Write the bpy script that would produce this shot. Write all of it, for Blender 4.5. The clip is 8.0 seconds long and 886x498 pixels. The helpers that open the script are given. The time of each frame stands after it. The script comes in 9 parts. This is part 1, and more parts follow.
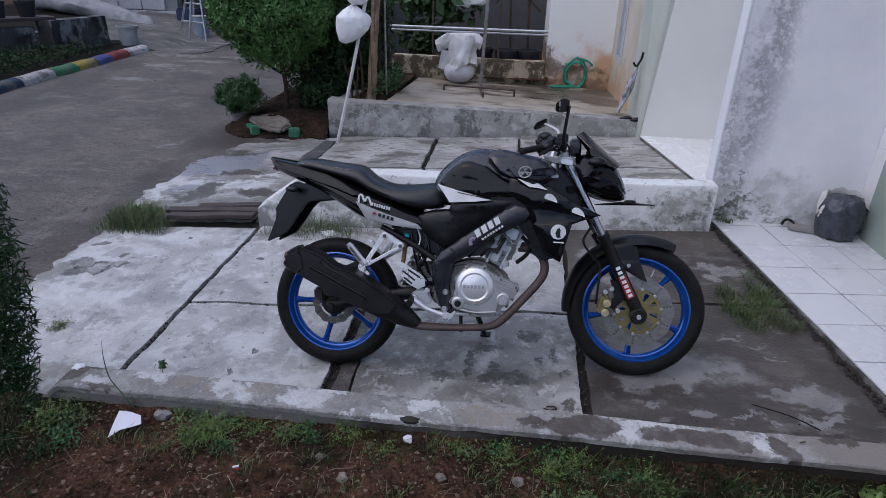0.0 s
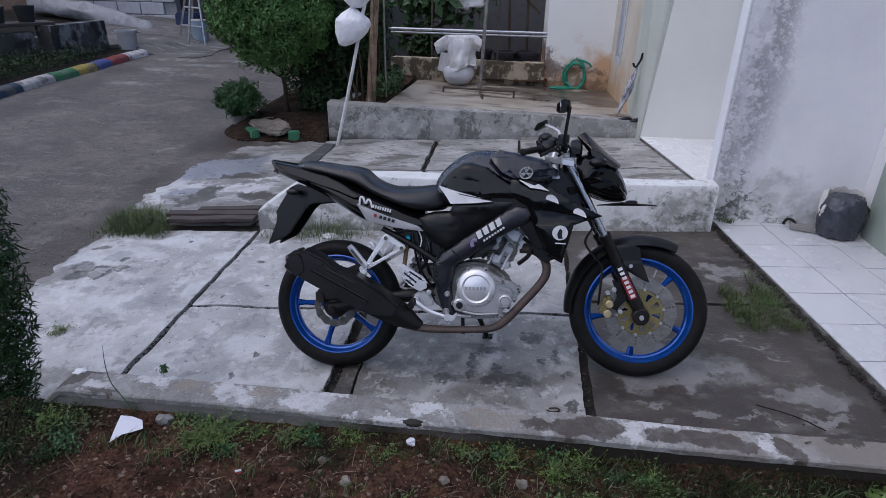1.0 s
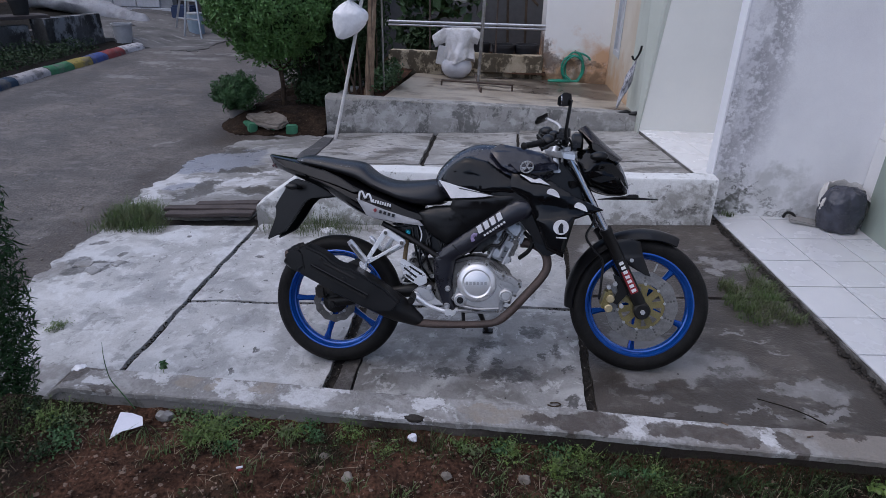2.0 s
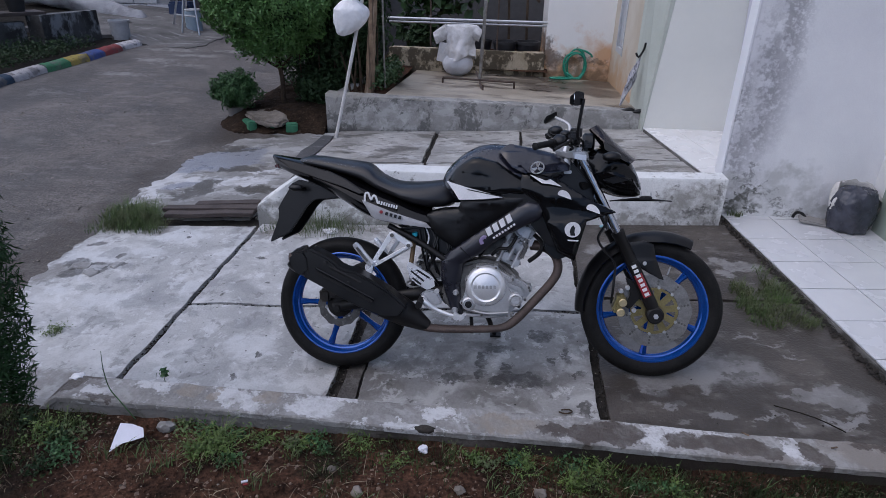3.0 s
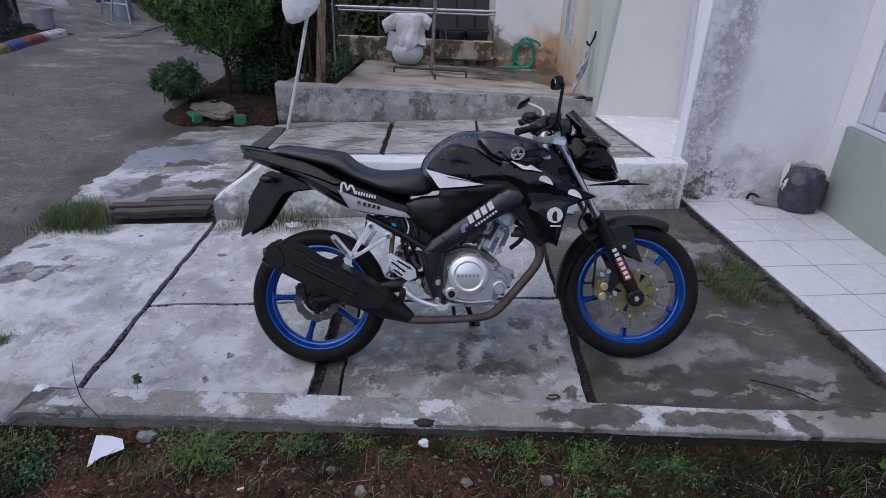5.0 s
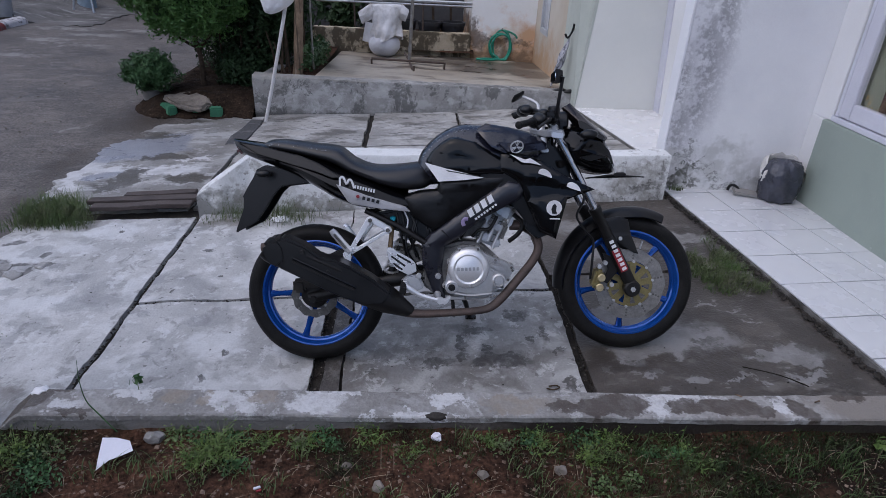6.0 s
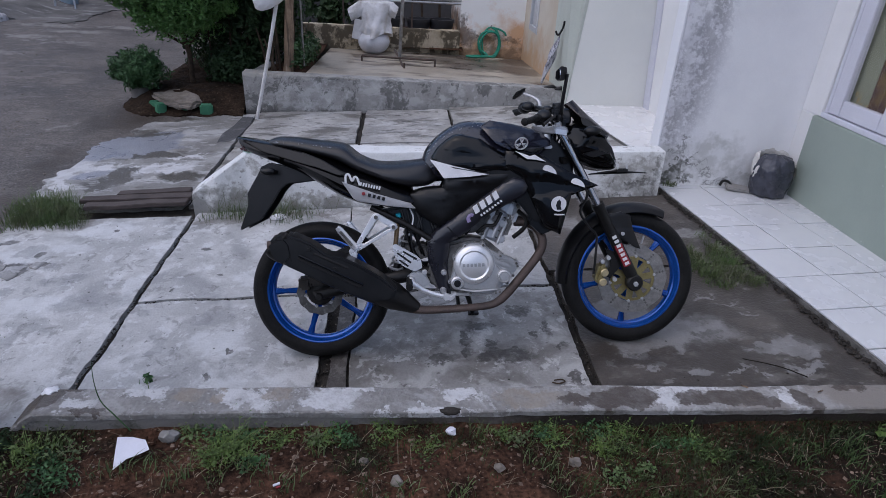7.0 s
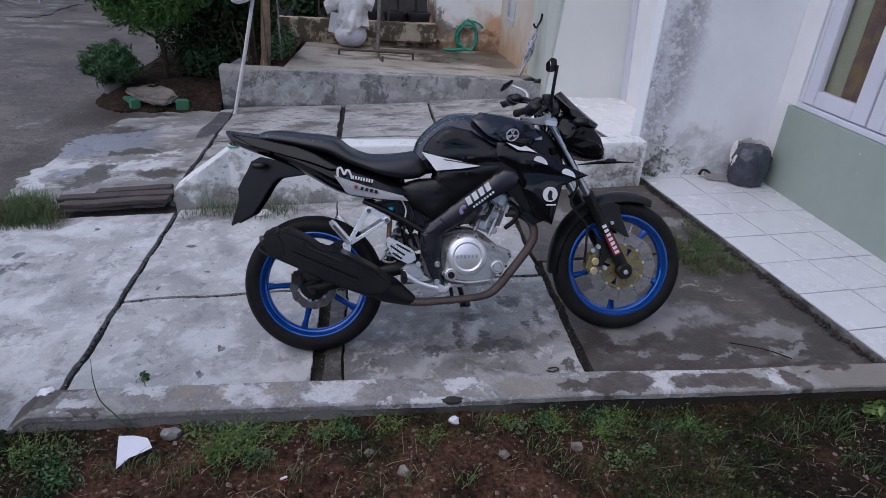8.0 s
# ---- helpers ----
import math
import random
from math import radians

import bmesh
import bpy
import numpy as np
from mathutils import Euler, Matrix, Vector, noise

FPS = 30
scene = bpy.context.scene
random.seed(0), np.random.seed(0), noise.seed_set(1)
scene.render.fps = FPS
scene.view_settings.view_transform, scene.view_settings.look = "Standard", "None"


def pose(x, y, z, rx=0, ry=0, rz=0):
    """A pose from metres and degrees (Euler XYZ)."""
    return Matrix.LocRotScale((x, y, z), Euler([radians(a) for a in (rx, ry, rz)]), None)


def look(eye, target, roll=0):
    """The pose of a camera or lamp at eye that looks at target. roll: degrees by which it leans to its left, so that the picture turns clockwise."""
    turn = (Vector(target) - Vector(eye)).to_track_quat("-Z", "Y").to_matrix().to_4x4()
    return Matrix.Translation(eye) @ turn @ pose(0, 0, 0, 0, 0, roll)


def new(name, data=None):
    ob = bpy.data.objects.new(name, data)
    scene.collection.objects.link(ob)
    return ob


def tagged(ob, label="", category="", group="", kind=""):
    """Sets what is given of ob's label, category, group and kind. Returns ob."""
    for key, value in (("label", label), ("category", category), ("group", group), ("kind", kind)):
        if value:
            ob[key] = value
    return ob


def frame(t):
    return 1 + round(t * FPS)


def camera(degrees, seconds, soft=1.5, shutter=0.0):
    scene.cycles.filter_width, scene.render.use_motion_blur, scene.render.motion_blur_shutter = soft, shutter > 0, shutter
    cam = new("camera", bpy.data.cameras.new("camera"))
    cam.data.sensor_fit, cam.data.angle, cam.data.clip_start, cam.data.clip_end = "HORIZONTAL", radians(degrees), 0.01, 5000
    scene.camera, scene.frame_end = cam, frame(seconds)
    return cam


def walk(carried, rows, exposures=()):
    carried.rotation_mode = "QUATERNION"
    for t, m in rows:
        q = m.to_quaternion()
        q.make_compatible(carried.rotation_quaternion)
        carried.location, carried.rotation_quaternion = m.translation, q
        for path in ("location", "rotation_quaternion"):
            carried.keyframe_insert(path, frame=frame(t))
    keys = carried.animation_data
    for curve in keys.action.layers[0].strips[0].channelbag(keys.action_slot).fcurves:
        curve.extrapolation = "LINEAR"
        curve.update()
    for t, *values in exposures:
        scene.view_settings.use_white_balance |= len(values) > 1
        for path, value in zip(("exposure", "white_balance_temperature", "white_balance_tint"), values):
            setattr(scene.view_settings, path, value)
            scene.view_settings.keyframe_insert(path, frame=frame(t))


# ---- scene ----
from mathutils import geometry

cam = camera(72.9, 8.0, soft=0.5)
PATH = [
    (0, (0.085, 0.047, 1.615), (-0.12, 1.838, 0.749), 1.3),
    (0.5, (0.078, 0.052, 1.614), (-0.138, 1.842, 0.749), 0.8),
    (1, (0.079, 0.052, 1.61), (-0.127, 1.846, 0.751), 0.9),
    (1.5, (0.077, 0.05, 1.609), (-0.122, 1.841, 0.741), 0.9),
    (3, (0.019, 0.126, 1.601), (-0.171, 1.909, 0.714), 0.9),
    (3.5, (-0.009, 0.144, 1.585), (-0.131, 1.942, 0.718), 2.4),
    (4, (-0.025, 0.143, 1.575), (-0.152, 1.925, 0.675), 2.1),
    (4.5, (-0.067, 0.15, 1.574), (-0.119, 1.938, 0.679), 2.0),
    (5, (-0.128, 0.153, 1.568), (-0.134, 1.936, 0.661), 1.7),
    (5.2, (-0.152, 0.158, 1.573), (-0.129, 1.929, 0.644), 1.9),
    (6.5, (-0.294, 0.152, 1.569), (-0.18, 1.921, 0.642), 2.7),
    (7, (-0.33, 0.146, 1.57), (-0.185, 1.909, 0.637), 2.9),
    (7.5, (-0.371, 0.142, 1.567), (-0.169, 1.903, 0.642), 3.6),
    (8, (-0.402, 0.137, 1.564), (-0.176, 1.884, 0.618), 3.1),
]
walk(cam, [(t, look(eye, target, roll)) for t, eye, target, roll in PATH], exposures=((0, 0.20, 6330, 14.5), (8, 0.20, 6330, 14.5)))

# ---- light ----
world = bpy.data.worlds.new("overcast_sky")
scene.world = world
world.use_nodes = True
_n = world.node_tree.nodes
_sky = _n.new("ShaderNodeTexSky")
_sky.sky_type, _sky.sun_disc = "NISHITA", False
_sky.sun_elevation, _sky.sun_rotation = radians(62), radians(243)
_sky.air_density, _sky.dust_density, _sky.ozone_density = 1.0, 1.5, 1.5
world.node_tree.links.new(_sky.outputs[0], _n["Background"].inputs[0])
_n["Background"].inputs[1].default_value = 0.13
sun = new("sun", bpy.data.lights.new("sun", "SUN"))
sun.data.energy, sun.data.angle, sun.data.color = 1.2, radians(110), (1.0, 0.98, 0.97)
sun.matrix_world = look((-5.4, 0.6, 8.6), (0, 2.4, 0))

# ---- materials ----
def material(name, base, other=None, scale=8.0, rough=0.6, rough2=None, metal=0.0, bump=0.2, fine=180.0, grain=0.12, coat=0.0, detail=6.0, lo=0.35, hi=0.65, spread=1.0, spec=0.5):
    """Two colours mixed by a broad noise, a fine grain on top of it, and a small relief."""
    m = bpy.data.materials.new(name)
    m.use_nodes = True
    nt = m.node_tree
    N, Lk = nt.nodes, nt.links
    p = N["Principled BSDF"]
    geo = N.new("ShaderNodeNewGeometry")
    other = other or tuple(c * 0.75 for c in base)
    n1 = N.new("ShaderNodeTexNoise")
    n1.inputs["Scale"].default_value, n1.inputs["Detail"].default_value, n1.inputs["Roughness"].default_value = scale, detail, 0.62
    n2 = N.new("ShaderNodeTexNoise")
    n2.inputs["Scale"].default_value, n2.inputs["Detail"].default_value = fine, 3.0
    for n in (n1, n2):
        Lk.new(geo.outputs["Position"], n.inputs["Vector"])
    ramp = N.new("ShaderNodeMapRange")
    ramp.inputs["From Min"].default_value, ramp.inputs["From Max"].default_value = lo, hi
    Lk.new(n1.outputs["Fac"], ramp.inputs["Value"])
    mix = N.new("ShaderNodeMix")
    mix.data_type = "RGBA"
    mix.inputs["A"].default_value, mix.inputs["B"].default_value = (*base, 1), (*other, 1)
    Lk.new(ramp.outputs["Result"], mix.inputs["Factor"])
    g = N.new("ShaderNodeMapRange")
    g.inputs["From Min"].default_value, g.inputs["From Max"].default_value = 0.3, 0.7
    g.inputs["To Min"].default_value, g.inputs["To Max"].default_value = 1 - grain, 1 + grain
    Lk.new(n2.outputs["Fac"], g.inputs["Value"])
    mul = N.new("ShaderNodeVectorMath")
    mul.operation = "SCALE"
    Lk.new(mix.outputs["Result"], mul.inputs[0])
    Lk.new(g.outputs["Result"], mul.inputs["Scale"])
    Lk.new(mul.outputs["Vector"], p.inputs["Base Color"])
    r = N.new("ShaderNodeMapRange")
    r.inputs["To Min"].default_value, r.inputs["To Max"].default_value = rough, rough if rough2 is None else rough2
    Lk.new(ramp.outputs["Result"], r.inputs["Value"])
    Lk.new(r.outputs["Result"], p.inputs["Roughness"])
    p.inputs["Metallic"].default_value = metal
    p.inputs["Specular IOR Level"].default_value = spec
    p.inputs["Coat Weight"].default_value, p.inputs["Coat Roughness"].default_value = coat, 0.08
    if bump:
        add = N.new("ShaderNodeMath")
        add.operation = "ADD"
        Lk.new(n1.outputs["Fac"], add.inputs[0])
        Lk.new(n2.outputs["Fac"], add.inputs[1])
        b = N.new("ShaderNodeBump")
        b.inputs["Strength"].default_value, b.inputs["Distance"].default_value = bump, 0.01
        Lk.new(add.outputs["Value"], b.inputs["Height"])
        Lk.new(b.outputs["Normal"], p.inputs["Normal"])
    return m


def layer(m, colour, scale, lo, hi, rough=None, stretch=(1, 1, 1), low=None, shift=(0, 0, 0), amount=1.0, sharp=8.0, noise_rough=0.65, swirl=0.0, axis="Z"):
    """Lays stains of one colour over a material: a noise cut between lo and hi; low=(z0, z1) keeps them between full at z0 and none at z1."""
    nt = m.node_tree
    N, Lk = nt.nodes, nt.links
    p = N["Principled BSDF"]
    old = p.inputs["Base Color"].links[0].from_socket
    geo = N.new("ShaderNodeNewGeometry")
    mp = N.new("ShaderNodeMapping")
    mp.inputs["Scale"].default_value, mp.inputs["Location"].default_value = stretch, shift
    Lk.new(geo.outputs["Position"], mp.inputs["Vector"])
    n = N.new("ShaderNodeTexNoise")
    n.inputs["Scale"].default_value, n.inputs["Detail"].default_value, n.inputs["Roughness"].default_value = scale, sharp, noise_rough
    n.inputs["Distortion"].default_value = swirl
    Lk.new(mp.outputs["Vector"], n.inputs["Vector"])
    r = N.new("ShaderNodeMapRange")
    r.inputs["From Min"].default_value, r.inputs["From Max"].default_value, r.inputs["To Max"].default_value = lo, hi, amount
    value = n.outputs["Fac"]
    if low:
        sep = N.new("ShaderNodeSeparateXYZ")
        Lk.new(geo.outputs["Position"], sep.inputs[0])
        h = N.new("ShaderNodeMapRange")
        h.inputs["From Min"].default_value, h.inputs["From Max"].default_value = low[0], low[1]
        h.inputs["To Min"].default_value, h.inputs["To Max"].default_value = 0.32, -0.32
        Lk.new(sep.outputs[axis], h.inputs["Value"])
        ad = N.new("ShaderNodeMath")
        ad.operation = "ADD"
        Lk.new(value, ad.inputs[0])
        Lk.new(h.outputs["Result"], ad.inputs[1])
        value = ad.outputs["Value"]
    Lk.new(value, r.inputs["Value"])
    mix = N.new("ShaderNodeMix")
    mix.data_type = "RGBA"
    mix.inputs["B"].default_value = (*colour, 1)
    Lk.new(r.outputs["Result"], mix.inputs["Factor"])
    Lk.new(old, mix.inputs["A"])
    Lk.new(mix.outputs["Result"], p.inputs["Base Color"])
    if rough is not None:
        oldr = p.inputs["Roughness"].links[0].from_socket
        mr = N.new("ShaderNodeMix")
        mr.inputs["B"].default_value = rough
        Lk.new(r.outputs["Result"], mr.inputs["Factor"])
        Lk.new(oldr, mr.inputs["A"])
        Lk.new(mr.outputs["Result"], p.inputs["Roughness"])
    return m


def patch(m, colour, spots, rough=None, amount=0.8, ragged=0.03, size=14.0, soft=0.25, plane="xy", wash=0.5):
    """Patches of colour at given places: spots of (a, b, half length, half width[, turn]) in the plane named, with
    ragged rims; wash makes them patchy inside.
    """
    nt = m.node_tree
    N, Lk = nt.nodes, nt.links
    p = N["Principled BSDF"]
    geo = N.new("ShaderNodeNewGeometry")
    n = N.new("ShaderNodeTexNoise")
    n.inputs["Scale"].default_value, n.inputs["Detail"].default_value, n.inputs["Roughness"].default_value = size, 9.0, 0.66
    Lk.new(geo.outputs["Position"], n.inputs["Vector"])
    shift = N.new("ShaderNodeVectorMath")
    shift.operation = "MULTIPLY_ADD"
    shift.inputs[1].default_value, shift.inputs[2].default_value = (ragged * 6,) * 3, (-ragged * 3,) * 3
    Lk.new(n.outputs["Color"], shift.inputs[0])
    bent = N.new("ShaderNodeVectorMath")
    Lk.new(geo.outputs["Position"], bent.inputs[0])
    Lk.new(shift.outputs["Vector"], bent.inputs[1])
    near = None
    for a, b, ra, rb, *turn in spots:
        mp = N.new("ShaderNodeMapping")
        mp.vector_type = "TEXTURE"
        mp.inputs["Location"].default_value = (a, b, 0) if plane == "xy" else (a, 0, b)
        mp.inputs["Scale"].default_value = (ra, rb, 1000) if plane == "xy" else (ra, 1000, rb)
        if turn:
            mp.inputs["Rotation"].default_value = (0, 0, radians(turn[0])) if plane == "xy" else (0, radians(-turn[0]), 0)
        Lk.new(bent.outputs["Vector"], mp.inputs["Vector"])
        ln = N.new("ShaderNodeVectorMath")
        ln.operation = "LENGTH"
        Lk.new(mp.outputs["Vector"], ln.inputs[0])
        if near is None:
            near = ln.outputs["Value"]
        else:
            mn = N.new("ShaderNodeMath")
            mn.operation = "MINIMUM"
            Lk.new(near, mn.inputs[0])
            Lk.new(ln.outputs["Value"], mn.inputs[1])
            near = mn.outputs["Value"]
    r = N.new("ShaderNodeMapRange")
    r.inputs["From Min"].default_value, r.inputs["From Max"].default_value, r.inputs["To Min"].default_value, r.inputs["To Max"].default_value = 1 - soft * 0.45, 1 + soft * 0.45, amount, 0.0
    Lk.new(near, r.inputs["Value"])
    worn = N.new("ShaderNodeMapRange")
    worn.inputs["From Min"].default_value, worn.inputs["From Max"].default_value, worn.inputs["To Min"].default_value = 0.40, 0.54, 1 - wash
    Lk.new(n.outputs["Fac"], worn.inputs["Value"])
    fac = N.new("ShaderNodeMath")
    fac.operation = "MULTIPLY"
    Lk.new(r.outputs["Result"], fac.inputs[0])
    Lk.new(worn.outputs["Result"], fac.inputs[1])
    mix = N.new("ShaderNodeMix")
    mix.data_type = "RGBA"
    mix.inputs["B"].default_value = (*colour, 1)
    Lk.new(fac.outputs["Value"], mix.inputs["Factor"])
    Lk.new(p.inputs["Base Color"].links[0].from_socket, mix.inputs["A"])
    Lk.new(mix.outputs["Result"], p.inputs["Base Color"])
    if rough is not None:
        mr = N.new("ShaderNodeMix")
        mr.inputs["B"].default_value = rough
        Lk.new(fac.outputs["Value"], mr.inputs["Factor"])
        Lk.new(p.inputs["Roughness"].links[0].from_socket, mr.inputs["A"])
        Lk.new(mr.outputs["Result"], p.inputs["Roughness"])
    return m


CONCRETE = material("worn_concrete", (0.485, 0.485, 0.483), (0.33, 0.328, 0.325), 1.6, 0.7, 0.5, bump=0.35, fine=90, grain=0.08, lo=0.38, hi=0.62)
layer(CONCRETE, (0.63, 0.63, 0.63), 5.5, 0.50, 0.62, amount=0.6, shift=(1, 3, 0), noise_rough=0.6, swirl=0.5)
layer(CONCRETE, (0.23, 0.232, 0.235), 3.2, 0.50, 0.62, 0.42, shift=(3, 1, 0), amount=0.6, noise_rough=0.62, swirl=0.5)
layer(CONCRETE, (0.19, 0.185, 0.18), 9.0, 0.56, 0.62, 0.42, shift=(3, 6, 0), amount=0.6, noise_rough=0.66, swirl=0.6)
layer(CONCRETE, (0.66, 0.67, 0.68), 12.0, 0.57, 0.61, amount=0.5, shift=(7, 2, 0), noise_rough=0.68, swirl=0.4)
layer(CONCRETE, (0.09, 0.087, 0.084), 26.0, 0.66, 0.69, 0.5, shift=(8, 2, 0), amount=0.7, noise_rough=0.6)
patch(CONCRETE, (0.62, 0.63, 0.64), ((-1.675, 3.408, 0.035, 0.26), (-1.69, 2.852, 0.05, 0.132), (-2.553, 3.224, 0.216, 0.09), (-2.202, 3.312, 0.109, 0.071), (-2.11, 2.714, 0.186, 0.093), (-1.125, 2.355, 0.133, 0.094), (-2.475, 2.817, 0.097, 0.059), (-2.151, 3.561, 0.23, 0.098), (-1.0, 2.9, 0.2, 0.1), (-0.95, 2.05, 0.2, 0.1)), None, 0.65, 0.05, 9.0, 0.5)
patch(CONCRETE, (0.23, 0.232, 0.24), ((-1.393, 2.333, 0.03, 0.068), (-2.083, 2.959, 0.126, 0.05, 15), (-2.341, 2.853, 0.059, 0.037), (-2.208, 2.865, 0.032, 0.022), (-2.433, 3.266, 0.073, 0.054), (-2.412, 3.321, 0.051, 0.046), (-1.558, 2.616, 0.041, 0.035), (-1.585, 2.93, 0.04, 0.05), (-2.085, 2.449, 0.057, 0.07), (-1.832, 2.725, 0.185, 0.09), (-1.199, 2.54, 0.113, 0.063), (-2.40, 3.09, 0.09, 0.055), (-2.25, 3.10, 0.06, 0.04)), 0.5, 0.6, 0.03, 14.0, 0.35)
# The first three spots darken the concrete beside the conifer
patch(CONCRETE, (0.15, 0.135, 0.118), ((-1.72, 1.72, 0.26, 0.16), (-1.95, 2.0, 0.2, 0.14), (-1.48, 1.70, 0.10, 0.05), (-2.325, 3.628, 0.133, 0.082), (-2.789, 3.373, 0.053, 0.217), (-2.65, 3.02, 0.10, 0.115), (-2.747, 3.69, 0.162, 0.077), (-1.416, 3.60, 0.185, 0.05), (-1.0, 3.66, 0.3, 0.03), (-0.2, 3.68, 0.4, 0.04)), 0.4, 0.75, 0.05, 10.0, 0.4)
patch(CONCRETE, (0.055, 0.052, 0.05), ((-2.037, 3.513, 0.018, 0.019), (-2.354, 3.245, 0.024, 0.035), (-2.62, 3.41, 0.064, 0.026, 8), (-2.58, 3.147, 0.085, 0.06), (-2.47, 3.135, 0.09, 0.018), (-2.356, 3.064, 0.017, 0.049), (-2.53, 3.02, 0.075, 0.06), (-2.305, 3.132, 0.063, 0.015), (-1.114, 2.129, 0.010, 0.024), (-1.06, 2.293, 0.010, 0.027), (-1.43, 3.239, 0.035, 0.012), (-1.274, 2.939, 0.022, 0.012), (-1.481, 2.809, 0.010, 0.013)), 0.6, 0.85, 0.016, 24.0, 0.3, wash=0.3)
STAINED = material("oil_stained_concrete", (0.315, 0.312, 0.306), (0.225, 0.220, 0.214), 1.8, 0.6, 0.42, bump=0.35, fine=90, grain=0.09, lo=0.40, hi=0.60)
layer(STAINED, (0.50, 0.50, 0.495), 5.5, 0.50, 0.62, amount=0.6, shift=(1, 3, 0), noise_rough=0.6, swirl=0.5)
layer(STAINED, (0.13, 0.120, 0.108), 6.0, 0.52, 0.62, 0.36, shift=(3.4, 1, 0), amount=0.6, noise_rough=0.62, swirl=0.5)
layer(STAINED, (0.60, 0.60, 0.60), 13.0, 0.56, 0.60, amount=0.55, shift=(7, 2, 0), noise_rough=0.68, swirl=0.4)
layer(STAINED, (0.10, 0.096, 0.092), 22.0, 0.64, 0.68, 0.5, shift=(8, 2, 0), amount=0.7, noise_rough=0.55)
patch(STAINED, (0.50, 0.50, 0.49), ((-0.3, 3.25, 0.35, 0.42), (0.2, 3.3, 0.3, 0.4), (-0.45, 2.75, 0.18, 0.3)), None, 0.7, 0.10, 7.0, 0.6, wash=0.9)
patch(STAINED, (0.105, 0.098, 0.09), ((-0.293, 2.262, 0.236, 0.064), (-0.13, 2.404, 0.18, 0.061), (0.056, 2.066, 0.136, 0.034), (0.196, 2.198, 0.142, 0.09), (-0.485, 2.22, 0.054, 0.056), (-0.185, 1.90, 0.15, 0.05), (-0.3, 2.5, 0.2, 0.06)), 0.36, 0.6, 0.06, 9.0, 0.6)
patch(STAINED, (0.05, 0.045, 0.041), ((-0.136, 2.17, 0.062, 0.03), (0.136, 2.169, 0.113, 0.05), (0.045, 2.386, 0.081, 0.034), (0.231, 2.488, 0.057, 0.05), (0.338, 2.367, 0.017, 0.063), (0.284, 2.299, 0.017, 0.024), (0.396, 2.002, 0.026, 0.065), (-0.423, 2.128, 0.017, 0.015), (-0.037, 2.186, 0.021, 0.034), (-0.316, 2.011, 0.023, 0.01), (-0.035, 2.303, 0.017, 0.08), (0.376, 2.227, 0.045, 0.012, 50), (-0.171, 2.16, 0.033, 0.022), (0.077, 2.249, 0.029, 0.031)), 0.32, 0.85, 0.03, 18.0, 0.3)
WET = material("wet_stained_concrete", (0.092, 0.080, 0.070), (0.054, 0.046, 0.040), 2.4, 0.5, 0.34, bump=0.4, fine=90, grain=0.12, lo=0.40, hi=0.60)
layer(WET, (0.19, 0.178, 0.165), 9.0, 0.56, 0.64, 0.6, shift=(2, 3, 0), amount=0.5, noise_rough=0.6, stretch=(0.7, 1.5, 1))
layer(WET, (0.25, 0.245, 0.24), 16.0, 0.60, 0.64, 0.6, shift=(6, 3, 0), amount=0.5, noise_rough=0.66, stretch=(0.7, 1.5, 1))
layer(WET, (0.045, 0.039, 0.034), 6.0, 0.54, 0.62, 0.32, shift=(1, 5, 0), amount=0.6, noise_rough=0.68)
patch(WET, (0.25, 0.247, 0.245), ((0.9, 2.292, 0.259, 0.146), (0.902, 2.014, 0.051, 0.02), (1.061, 2.005, 0.046, 0.013), (0.737, 2.047, 0.02, 0.027), (1.386, 2.139, 0.113, 0.076), (1.337, 2.008, 0.087, 0.031), (1.234, 2.13, 0.065, 0.044), (0.711, 2.225, 0.139, 0.084), (1.16, 1.998, 0.042, 0.017), (0.70, 2.45, 0.14, 0.10)), 0.55, 0.8, 0.05, 9.0, 0.25, wash=0.35)
patch(WET, (0.27, 0.265, 0.26), ((1.336, 3.204, 0.103, 0.055), (1.233, 3.123, 0.054, 0.04), (1.249, 3.247, 0.062, 0.03), (0.769, 3.068, 0.12, 0.089), (1.151, 2.532, 0.07, 0.015), (1.228, 2.47, 0.054, 0.012), (1.30, 2.40, 0.05, 0.012), (0.546, 2.092, 0.02, 0.028), (0.65, 3.4, 0.12, 0.1)), 0.55, 0.75, 0.04, 12.0, 0.3, wash=0.5)
patch(WET, (0.048, 0.041, 0.035), ((1.15, 1.80, 0.40, 0.14), (1.48, 2.4, 0.08, 0.5), (0.85, 1.78, 0.3, 0.09), (1.10, 2.42, 0.16, 0.08), (1.048, 2.12, 0.136, 0.10), (1.037, 2.254, 0.065, 0.03), (0.551, 2.162, 0.05, 0.09), (0.751, 2.09, 0.2, 0.045), (0.72, 1.90, 0.2, 0.05)), 0.36, 0.75, 0.045, 12.0, 0.3, wash=0.4)
YARD = material("patched_concrete", (0.42, 0.41, 0.395), (0.28, 0.27, 0.255), 2.2, 0.65, 0.45, bump=0.45, fine=80, grain=0.10, lo=0.4, hi=0.6)
layer(YARD, (0.56, 0.56, 0.56), 7.0, 0.52, 0.62, amount=0.55, shift=(2, 2, 0), noise_rough=0.68, swirl=0.4, stretch=(0.8, 1.5, 1))
layer(YARD, (0.11, 0.102, 0.09), 3.4, 0.52, 0.59, 0.4, amount=0.8, stretch=(0.7, 1.6, 1), noise_rough=0.7, swirl=0.4)
